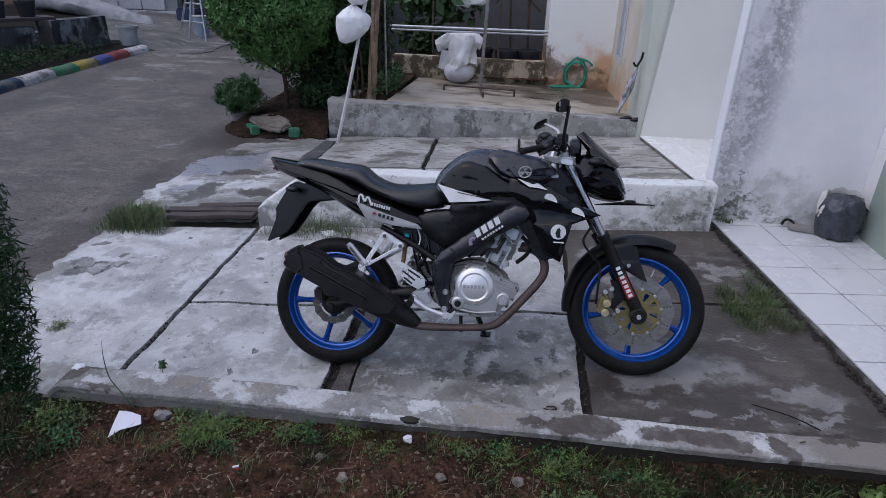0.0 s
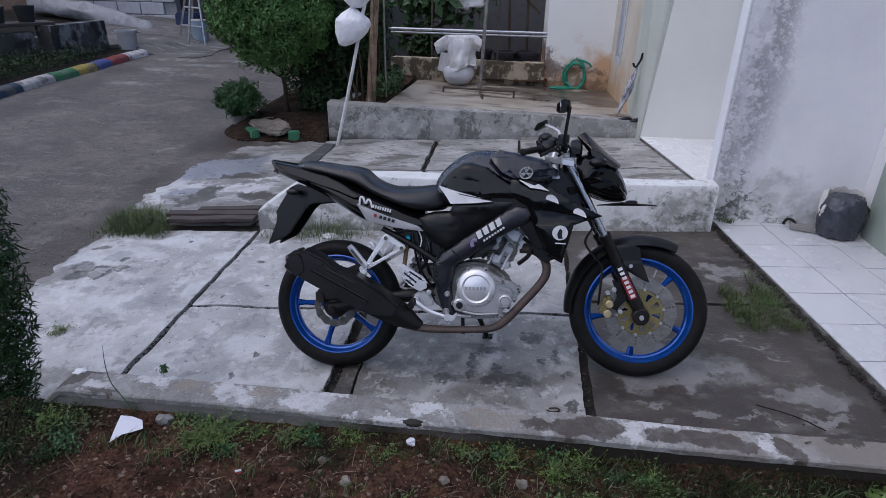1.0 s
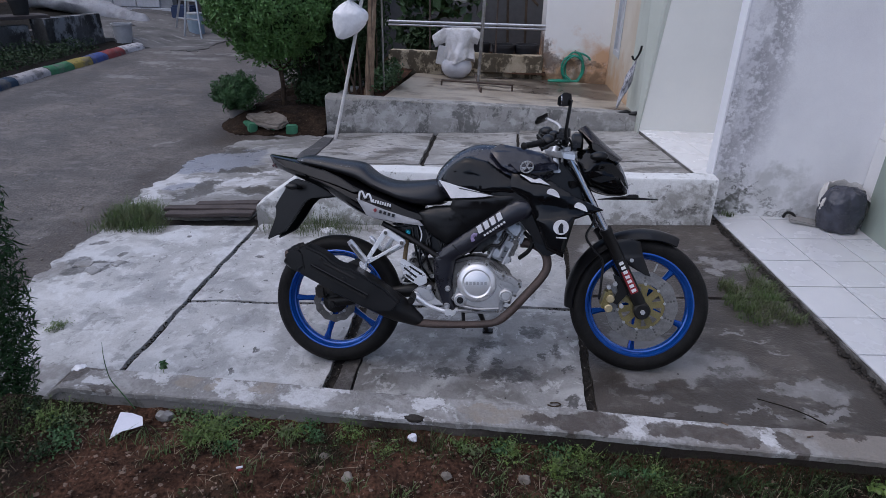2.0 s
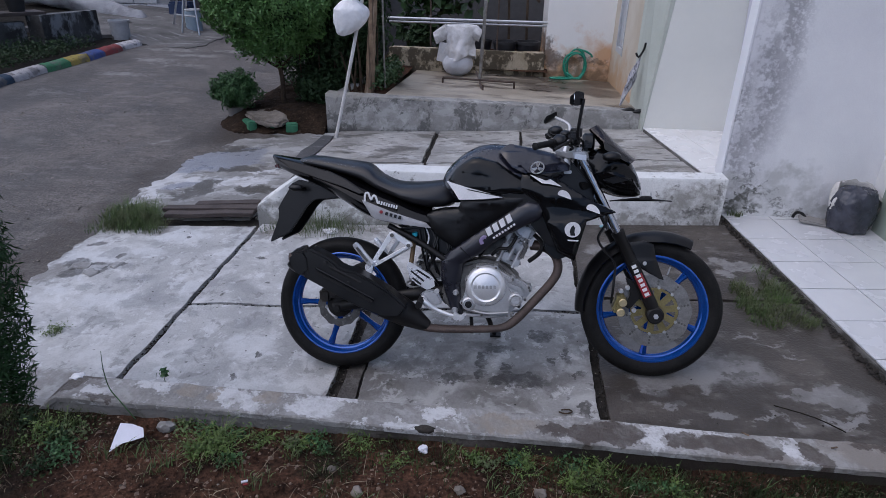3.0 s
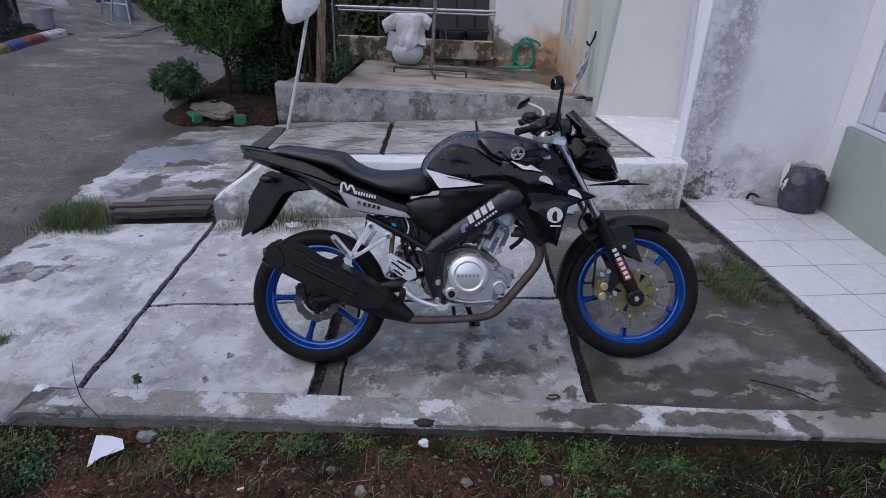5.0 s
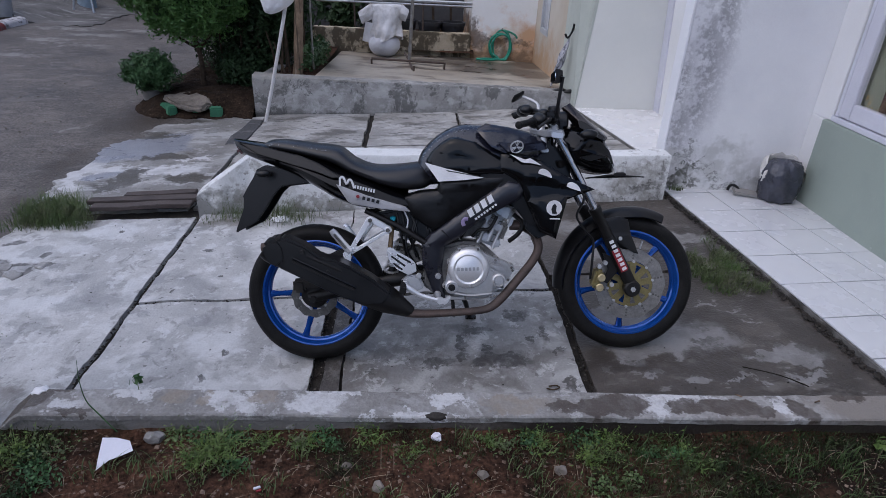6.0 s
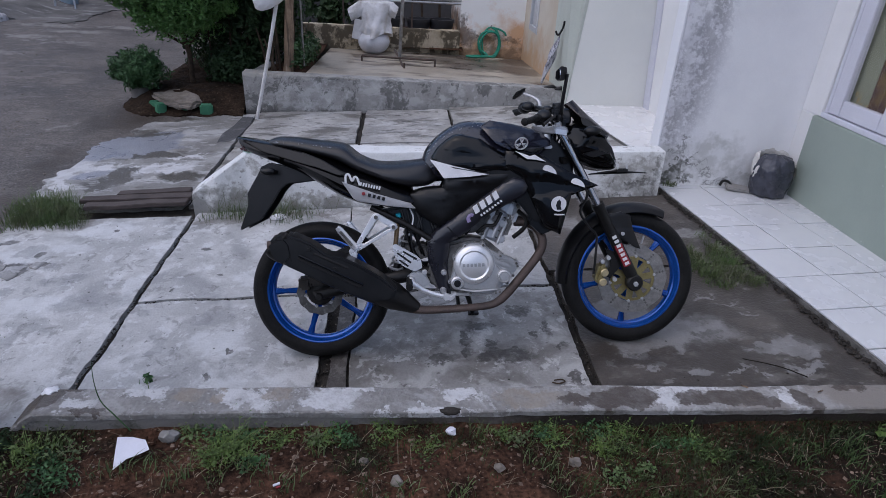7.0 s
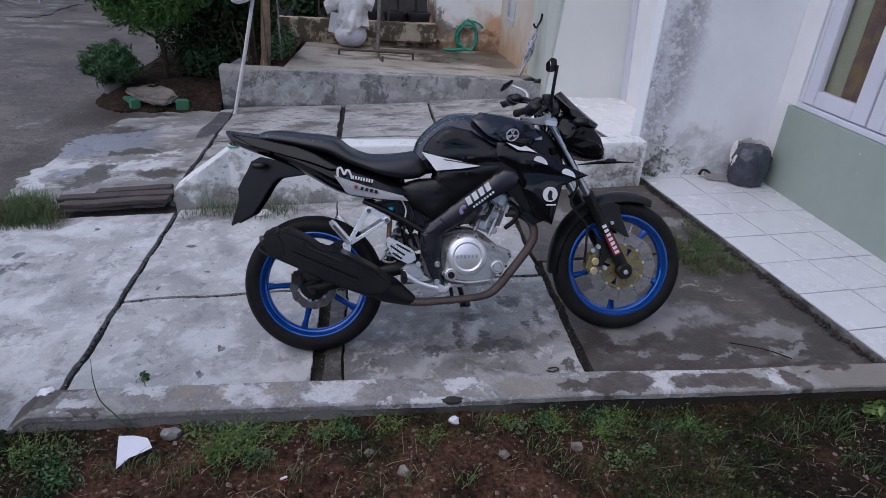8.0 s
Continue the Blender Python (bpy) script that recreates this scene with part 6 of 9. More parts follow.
both("silver_panel", lambda bm, s: pillow(bm, [(-0.520, 0.152, 0.757), (-0.40, 0.156, 0.708), (-0.262, 0.150, 0.660), (-0.244, 0.149, 0.640), (-0.35, 0.154, 0.655), (-0.466, 0.153, 0.679), (-0.482, 0.152, 0.690)], s, 0.012, 0.012, 0.003), SILVERP, bike, "silver side panel")


def bars_on(x0, z0, x1, z1, w, n, h, mat, fill=0.62, bold=1.0, slant=0.0):
    """A row of plain lettering bars on the right side."""
    d = Vector((x1 - x0, 0, z1 - z0))
    u = Vector((-d.z, 0, d.x)).normalized() * h
    for i in range(n):
        bm = bmesh.new()
        a = Vector((x0, -w, z0)) + d * (i / n)
        b = a + d * (fill / n)
        solid(bm, [a, b, b + u + d.normalized() * slant, a + u + d.normalized() * slant], (0, 0.004, 0))
        part("lettering_bar", bm, mat, bike)


bars_on(-0.452, 0.742, -0.372, 0.720, 0.1572, 8, 0.013, DECAL)
bm = bmesh.new()
tube(bm, [(-0.505, -0.1565, 0.752), (-0.502, -0.1565, 0.782), (-0.490, -0.1565, 0.786), (-0.480, -0.1565, 0.760), (-0.470, -0.1565, 0.775), (-0.460, -0.1565, 0.772), (-0.452, -0.1565, 0.742)], 0.0042, 6, 4, 0.3)
part("side_emblem", bm, DECAL, bike, "white wave-shaped emblem on the side panel")
bars_on(-0.425, 0.697, -0.355, 0.676, 0.1585, 4, 0.013, SATIN, 0.6)
bm = bmesh.new()
disc(bm, (-0.440, -0.156, 0.709), 0.007, -0.0025, 16)
part("panel_dot", bm, REDDEC, bike)
# rear mudguard
GUARD = [(-0.838, 0.812), (-0.80, 0.830), (-0.70, 0.80), (-0.62, 0.755), (-0.66, 0.750), (-0.745, 0.742), (-0.775, 0.715), (-0.813, 0.660), (-0.862, 0.598), (-0.952, 0.556), (-0.948, 0.570), (-0.915, 0.640), (-0.895, 0.690), (-0.908, 0.700), (-0.880, 0.745), (-0.855, 0.780)]
bm = bmesh.new()
prism(bm, GUARD, -0.070, -0.058, 0.004)
guard = part("rear_mudguard", bm, SATIN, bike, "black rear mudguard and plate holder")
bm = bmesh.new()
prism(bm, GUARD, 0.058, 0.070, 0.004)
part("far_side", bm, SATIN, guard)
bm = bmesh.new()
prism(bm, [(-0.838, 0.815), (-0.855, 0.782), (-0.880, 0.747), (-0.905, 0.702), (-0.912, 0.642), (-0.946, 0.572), (-0.936, 0.572), (-0.900, 0.642), (-0.888, 0.700), (-0.868, 0.744), (-0.840, 0.785), (-0.825, 0.812)], -0.0575, 0.0575, 0.002)
part("plate_back", bm, SATIN, guard)
for s in (-1, 1):
    bm = bmesh.new()
    lumpy(bm, (-0.80, s * 0.125, 0.805), (0.030, 0.018, 0.015), 2, 1, 0)
    tube(bm, [(-0.78, s * 0.06, 0.79), (-0.795, s * 0.11, 0.803)], 0.008, 8, 1)
    part("rear_indicator", bm, SATIN, bike)
# rain drops standing on the seat, tank and tail
rng = random.Random(9)
drops = [(x, y, 0) for x, y in ((rng.uniform(-0.78, 0.26), rng.uniform(-0.11, 0.05)) for _ in range(420))]
v, f = [], []
SEATTOP = [(-0.80, 0.915), (-0.765, 0.925), (-0.70, 0.922), (-0.61, 0.907), (-0.535, 0.897), (-0.495, 0.882), (-0.45, 0.842), (-0.39, 0.815), (-0.33, 0.809), (-0.26, 0.811), (-0.19, 0.815), (-0.185, 0.862), (-0.12, 0.924), (-0.045, 0.960), (0.035, 0.963), (0.12, 0.946), (0.20, 0.928), (0.275, 0.905)]
for x, y, _ in drops:
    z = float(np.interp(x, [q[0] for q in SEATTOP], [q[1] for q in SEATTOP])) - 0.10 * y * y / 0.12 - (0.004 if abs(y) > 0.06 else 0)
    r, k = rng.uniform(0.0012, 0.0032), len(v)
    for a in range(6):
        v.append((x + r * math.cos(a * 1.0472), y + r * math.sin(a * 1.0472), z - 0.001))
    v.append((x, y, z + r * 0.7))
    f += [(k + a, k + (a + 1) % 6, k + 6) for a in range(6)]
tagged(raw("rain_drop", v, f, WATER, bike, True), "rain drops standing on the seat and tank", kind="stuff")
# middle covers and frame
both("side_cover", lambda bm, s: pillow(bm, [(-0.262, 0.140, 0.695), (-0.20, 0.142, 0.712), (-0.135, 0.148, 0.716), (-0.12, 0.158, 0.752), (0.04, 0.168, 0.770), (0.16, 0.164, 0.775), (0.11, 0.150, 0.72), (-0.02, 0.145, 0.64), (-0.15, 0.138, 0.555), (-0.20, 0.136, 0.585), (-0.25, 0.137, 0.63)], s, 0.05, 0.05, 0.016), SATIN, bike, "satin black side cover")
both("frame_spar", lambda bm, s: pillow(bm, [(-0.205, 0.142, 0.500), (-0.165, 0.150, 0.544), (0.10, 0.176, 0.730), (0.142, 0.178, 0.752), (0.185, 0.178, 0.742), (0.200, 0.178, 0.715), (0.188, 0.178, 0.685), (0.024, 0.166, 0.596), (-0.045, 0.158, 0.536), (-0.112, 0.150, 0.494), (-0.128, 0.145, 0.40), (-0.118, 0.142, 0.268), (-0.160, 0.142, 0.275), (-0.206, 0.140, 0.42)], s, 0.04, 0.032, 0.015), SPAR, bike, "dark blue-grey twin-spar frame cover")
both("spar_seam", lambda bm, s: tube(bm, [(-0.125, s * 0.1555, 0.565), (-0.095, s * 0.1585, 0.535), (-0.075, s * 0.158, 0.512)], 0.002, 6, 2), SATIN)
bars_on(-0.012, 0.616, 0.090, 0.684, 0.1795, 4, 0.030, DECAL, 0.70, slant=0.006)
bars_on(0.010, 0.606, 0.098, 0.666, 0.1795, 8, 0.008, DECAL, 0.6)
bm = bmesh.new()
tube(bm, [(-0.036, -0.1665, 0.582), (-0.040, -0.1665, 0.597), (-0.031, -0.1685, 0.610), (-0.020, -0.1695, 0.609)], 0.0075, 6, 4, 0.3)
part("spar_emblem", bm, PURPLE, bike, "purple and white round sticker")
for s in (-1, 1):
    bm = bmesh.new()
    tube(bm, [(-0.42, s * 0.118, 0.645), (-0.30, s * 0.122, 0.580), (-0.18, s * 0.125, 0.50)], 0.012, 10, 3)
    part("subframe_tube", bm, MATTE, bike)
    bm = bmesh.new()
    tube(bm, [(-0.17, s * 0.085, 0.355), (-0.30, s * 0.092, 0.350), (-0.50, s * 0.095, 0.318), (-0.68, s * 0.095, 0.285)], (0.030, 0.028, 0.024, 0.022), 12, 3, 0.6)
    part("swingarm", bm, MATTE, bike, "matt black swingarm")
bm = bmesh.new()
disc(bm, (-0.661, -0.088, 0.285), 0.016, -0.030, 6, bevel=0.002)
part("rear_axle_nut", bm, MATTE, bike)
bm = bmesh.new()
box(bm, (-0.655, -0.090, 0.352), (0.085, 0.045, 0.050), 0.012)
box(bm, (-0.715, -0.085, 0.335), (0.050, 0.035, 0.055), 0.010)
part("rear_caliper", bm, BRONZED, bike, "black rear brake caliper")
# shock and clutter behind the engine
bm = bmesh.new()
tube(bm, [(-0.315, -0.105, 0.598), (-0.338, -0.105, 0.455)], 0.0095, 12, 1)
part("bronze_rod", bm, BRONZE, bike, "bronze coloured rod")
bm = bmesh.new()
disc(bm, (-0.314, -0.105, 0.596), 0.012, 0.018, 14, "z", 0.003)
part("rod_cap", bm, CYAN, bike, "cyan anodised cap")
bm = bmesh.new()
tube(bm, [(-0.245 - 0.10 * t + 0.030 * math.cos(t * 44), -0.03 + 0.030 * math.sin(t * 44), 0.56 - 0.20 * t) for t in np.linspace(0, 1, 70)], 0.0055, 6, 1)
part("shock_spring", bm, SILVER, bike, "grey shock absorber spring")
bm = bmesh.new()
tube(bm, [(-0.235, -0.03, 0.60), (-0.355, -0.03, 0.33)], 0.015, 12, 1)
part("shock_body", bm, MATTE, bike)
rng = random.Random(5)
for i in range(9):
    bm = bmesh.new()
    x, z = -0.30 + 0.018 * i, 0.52 + rng.uniform(-0.05, 0.05)
    tube(bm, [(x, -0.09, z + 0.09), (x + rng.uniform(-0.03, 0.03), -0.10, z), (x + rng.uniform(-0.04, 0.05), -0.08, z - 0.09)], 0.0045, 6, 4)
    part("cable", bm, SATIN, bike)
bm = bmesh.new()
prism(bm, [(-0.30, 0.47), (-0.21, 0.475), (-0.20, 0.42), (-0.27, 0.40)], -0.08, -0.02, 0.006)
part("linkage", bm, CASTDARK, bike)
bm = bmesh.new()
tube(bm, [(-0.27, -0.112, 0.64), (-0.255, -0.118, 0.60), (-0.262, -0.118, 0.565)], 0.003, 6, 4)
part("breather_hose", bm, DECAL, bike)
bm = bmesh.new()
prism(bm, [(-0.40, 0.62), (-0.16, 0.66), (-0.08, 0.60), (-0.15, 0.50), (-0.24, 0.52), (-0.36, 0.57)], -0.085, 0.085, 0.01)
part("airbox", bm, SATIN, bike)

# engine
bm = bmesh.new()
prism(bm, [(-0.215, 0.34), (-0.19, 0.43), (-0.12, 0.485), (-0.04, 0.505), (0.04, 0.490), (0.085, 0.450), (0.120, 0.415), (0.122, 0.365), (0.085, 0.322), (0.04, 0.292), (-0.06, 0.278), (-0.14, 0.284), (-0.19, 0.305)], -0.116, 0.116, 0.012)
engine = part("engine", bm, CASTDARK, bike, "cast aluminium engine block darkened as a recessed part")
CLUTCH = [(-0.099, 0.430), (-0.083, 0.462), (-0.055, 0.481), (-0.018, 0.490), (0.018, 0.482), (0.046, 0.459), (0.088, 0.435), (0.128, 0.424), (0.153, 0.402), (0.157, 0.379), (0.138, 0.352), (0.120, 0.342), (0.114, 0.322), (0.090, 0.313), (0.082, 0.285), (0.03, 0.279), (-0.04, 0.285), (-0.105, 0.300), (-0.122, 0.333), (-0.110, 0.365)]
bm = bmesh.new()
prism(bm, CLUTCH, -0.142, -0.108, 0.006)
mid = Vector((0.01, 0, 0.38))
prism(bm, [(mid.x + (x - mid.x) * 0.86, mid.z + (z - mid.z) * 0.86) for x, z in CLUTCH], -0.150, -0.140, 0.007)
solid(bm, [(0.060, -0.150, 0.428), (0.118, -0.150, 0.408), (0.132, -0.150, 0.384), (0.095, -0.150, 0.392), (0.066, -0.150, 0.408)], (0, -0.006, 0), 0.004)
tube(bm, [(-0.085, -0.148, 0.306), (-0.02, -0.150, 0.294), (0.07, -0.148, 0.298)], 0.005, 8, 4)
tube(bm, [(0.070, -0.150, 0.400), (0.085, -0.150, 0.380), (0.092, -0.150, 0.365)], 0.005, 8, 3)
part("clutch_cover", bm, SILVERD, engine, "cast aluminium clutch cover")
bm = bmesh.new()
lathe(bm, [(0.001, -0.1605), (0.050, -0.1605), (0.0535, -0.1585), (0.056, -0.162), (0.0600, -0.164), (0.066, -0.1625), (0.076, -0.157), (0.081, -0.150), (0.082, -0.142), (0.001, -0.142)], (-0.022, 0, 0.405), 64)
part("round_cover", bm, POLISH, engine, "round engine cover with a raised rim")
for i in range(6):
    bm = bmesh.new()
    x = -0.068 + 0.0155 * i
    prism(bm, [(x, 0.399), (x + 0.010, 0.399), (x + 0.010, 0.412), (x, 0.412)], -0.1622, -0.160)
    part("lettering_bar", bm, SILVERD, bike)
for x, z, r, w in ((0.098, 0.355, 0.027, 0.168), (-0.092, 0.331, 0.027, 0.156), (-0.145, 0.375, 0.012, 0.150), (-0.150, 0.300, 0.014, 0.150)):
    bm = bmesh.new()
    lathe(bm, [(0.001, -w), (r * 0.6, -w), (r * 0.68, -w + 0.004), (r * 0.8, -w), (r, -w + 0.004), (r, -0.13), (0.001, -0.13)], (x, 0, z), 24)
    part("cover_cap", bm, SILVER, engine)
bm = bmesh.new()
lathe(bm, [(0.001, -0.158), (0.014, -0.158), (0.014, -0.13), (0.001, -0.13)], (-0.092, 0, 0.331), 20)
part("seal", bm, SATIN, engine)
for x, z in CLUTCH[::2] + [(0.066, 0.283), (0.157, 0.39)]:
    p = mid + (Vector((x, 0, z)) - mid) * 0.985
    bm = bmesh.new()
    lathe(bm, [(0.001, -0.145), (0.0085, -0.145), (0.0095, -0.142), (0.0095, -0.112), (0.001, -0.112)], (p.x, 0, p.z), 16)
    lug = part("cover_lug", bm, SILVERD, engine)
    bm = bmesh.new()
    disc(bm, (p.x, -0.1445, p.z), 0.0052, -0.007, 6, bevel=0.001)
    part("cover_bolt", bm, CASTDARK, lug)
cyl_dir = Vector((0.42, 0, 0.907))
cyl_n = Vector((0.907, 0, -0.42))
base = Vector((0.055, 0, 0.475))
bm = bmesh.new()
for s0, s1, hw, hy in ((0.0, 0.13, 0.050, 0.060), (0.13, 0.185, 0.058, 0.066)):
    a, b = base + cyl_dir * s0, base + cyl_dir * s1
    solid(bm, [a + cyl_n * u * hw + Vector((0, v * hy, 0)) for u, v in ((-1, -1), (1, -1), (1, 1), (-1, 1))], b - a, 0.008)
cyl = part("cylinder", bm, SILVERD, engine, "grey cast cylinder")
for i in range(4):
    bm = bmesh.new()
    a = base + cyl_dir * (0.02 + 0.030 * i)
    solid(bm, [a + cyl_n * u * 0.058 + Vector((0, v * 0.070, 0)) for u, v in ((-1, -1), (1, -1), (1, 1), (-1, 1))], cyl_dir * 0.005, 0.001)
    part("fin", bm, CASTDARK, cyl)
for u, s0, s1, r in ((-0.035, -0.01, 0.15, 0.008), (0.03, 0.0, 0.16, 0.008), (0.0, 0.02, 0.12, 0.011)):
    bm = bmesh.new()
    a, b = base + cyl_dir * s0 + cyl_n * u + Vector((0, -0.075, 0)), base + cyl_dir * s1 + cyl_n * u + Vector((0, -0.075, 0))
    tube(bm, [a, b], r, 10, 1)
    part("stud", bm, SILVER, cyl)
bm = bmesh.new()
c = base + cyl_dir * 0.16 + Vector((0, -0.066, 0))
disc(bm, c, 0.026, -0.014, 20, bevel=0.004)
part("cam_cover", bm, SILVER, cyl, "round cam cover")
for u, s0, w, l, mat in ((-0.040, 0.10, 0.020, 0.05, SILVER), (0.020, 0.135, 0.030, 0.045, SILVER), (0.045, 0.05, 0.018, 0.06, CASTDARK), (-0.015, 0.015, 0.026, 0.035, SILVER), (0.055, 0.11, 0.014, 0.04, SILVER), (0.010, 0.075, 0.040, 0.028, SILVERD), (-0.030, 0.055, 0.030, 0.030, SILVERD), (0.040, 0.012, 0.022, 0.030, SILVER), (-0.045, 0.150, 0.022, 0.022, CASTDARK), (0.036, 0.100, 0.020, 0.020, CASTDARK)):
    bm = bmesh.new()
    a = base + cyl_dir * s0 + cyl_n * u + Vector((0, -0.066, 0))
    solid(bm, [a - cyl_n * w * 0.5, a + cyl_n * w * 0.5, a + cyl_n * w * 0.4 + cyl_dir * l, a - cyl_n * w * 0.5 + cyl_dir * l], (0, -0.022, 0), 0.004)
    part("cylinder_boss", bm, mat, cyl)
for u, v in ((-0.046, 0.178), (0.046, 0.178), (-0.044, 0.02), (0.044, 0.02), (0.012, 0.178), (-0.02, 0.125), (0.03, 0.128)):
    bm = bmesh.new()
    p = base + cyl_dir * v + cyl_n * u + Vector((0, -0.070, 0))
    disc(bm, p, 0.0075, -0.014, 6, bevel=0.001)
    part("head_bolt", bm, CASTDARK, cyl)
bm = bmesh.new()
prism(bm, [(0.19, 0.74), (0.27, 0.70), (0.31, 0.53), (0.255, 0.51), (0.205, 0.56)], -0.14, 0.14, 0.008)
part("radiator", bm, SATIN, bike, "black radiator")
bm = bmesh.new()
prism(bm, [(-0.08, 0.60), (0.06, 0.64), (0.10, 0.57), (0.02, 0.51), (-0.08, 0.50)], -0.06, 0.06, 0.01)
part("throttle_body", bm, CASTDARK, bike)
for pts, r, mat in (([(0.0, -0.10, 0.52), (0.03, -0.115, 0.55), (0.07, -0.115, 0.555), (0.10, -0.10, 0.60)], 0.007, MATTE), ([(0.17, -0.08, 0.60), (0.20, -0.10, 0.57), (0.19, -0.10, 0.53), (0.15, -0.08, 0.49)], 0.009, MATTE), ([(-0.05, -0.12, 0.52), (-0.02, -0.125, 0.56), (0.02, -0.12, 0.60), (0.09, -0.11, 0.64)], 0.006, SATIN)):
    bm = bmesh.new()
    tube(bm, pts, r, 8, 4)
    part("engine_hose", bm, mat, bike)
# exhaust
bm = bmesh.new()
tube(bm, [(-0.34, -0.165, 0.262), (-0.28, -0.166, 0.237), (-0.20, -0.166, 0.226), (-0.05, -0.164, 0.228), (0.045, -0.158, 0.236), (0.10, -0.150, 0.270), (0.165, -0.138, 0.335), (0.240, -0.118, 0.415), (0.266, -0.105, 0.465), (0.255, -0.090, 0.515), (0.215, -0.070, 0.545), (0.16, -0.05, 0.55)], (0.026, 0.022, 0.020, 0.018, 0.018, 0.0175, 0.0175, 0.0175, 0.018, 0.018, 0.019, 0.022), 18, 4)
exhaust = part("exhaust_pipe", bm, RUSTPIPE, bike, "rust-brown exhaust header pipe")
bm = bmesh.new()
tube(bm, [(-0.806, -0.196, 0.526), (-0.80, -0.196, 0.522), (-0.775, -0.195, 0.510), (-0.71, -0.193, 0.482), (-0.55, -0.186, 0.395), (-0.40, -0.178, 0.325), (-0.345, -0.172, 0.293), (-0.30, -0.168, 0.262), (-0.26, -0.166, 0.236)], (0.034, 0.042, 0.048, 0.052, 0.058, 0.060, 0.054, 0.040, 0.026), 16, 4, 0.80)
muffler = part("muffler", bm, MATTE, bike, "matt black slanting muffler")
bm = bmesh.new()
prism(bm, [(-0.806, 0.550), (-0.786, 0.566), (-0.742, 0.573), (-0.722, 0.545), (-0.718, 0.490), (-0.752, 0.462), (-0.775, 0.466), (-0.798, 0.495)], -0.246, -0.148, 0.013)
part("muffler_cap", bm, SATIN, muffler, "angular black muffler end cap")
bm = bmesh.new()
prism(bm, [(-0.742, 0.570), (-0.719, 0.577), (-0.642, 0.539), (-0.590, 0.494), (-0.535, 0.484), (-0.472, 0.450), (-0.40, 0.405), (-0.33, 0.345), (-0.36, 0.305), (-0.44, 0.305), (-0.52, 0.336), (-0.64, 0.398), (-0.755, 0.460)], -0.240, -0.165, 0.009)
part("muffler_guard", bm, SATIN, muffler, "black moulded muffler guard")
for k, (xa, za, xb, zb, r) in enumerate(((-0.695, 0.500, -0.462, 0.375, 0.0045), (-0.700, 0.488, -0.470, 0.364, 0.0035), (-0.735, 0.545, -0.728, 0.475, 0.004), (-0.640, 0.505, -0.515, 0.440, 0.006))):
    bm = bmesh.new()
    tube(bm, [(xa, -0.2415 - 0.006 * (k < 2), za), (xb, -0.2405 - 0.006 * (k < 2), zb)], r, 8, 1, 0.5)
    part("guard_rib", bm, MATTE if k else GLOSS, muffler)
bm = bmesh.new()
prism(bm, [(-0.585, 0.475), (-0.52, 0.505), (-0.475, 0.478), (-0.50, 0.44), (-0.55, 0.43)], -0.165, -0.150, 0.004)
part("muffler_bracket", bm, MATTE, muffler)
bm = bmesh.new()
disc(bm, (-0.818, -0.196, 0.530), 0.017, 0.03, 18, "x")
part("tailpipe", bm, RUSTPIPE, muffler)
for x, z in ((-0.655, 0.520), (-0.565, 0.440), (-0.475, 0.375)):
    bm = bmesh.new()
    disc(bm, (x, -0.2405, z), 0.008, -0.006, 12, bevel=0.001)
    part("guard_screw", bm, MATTE, muffler)
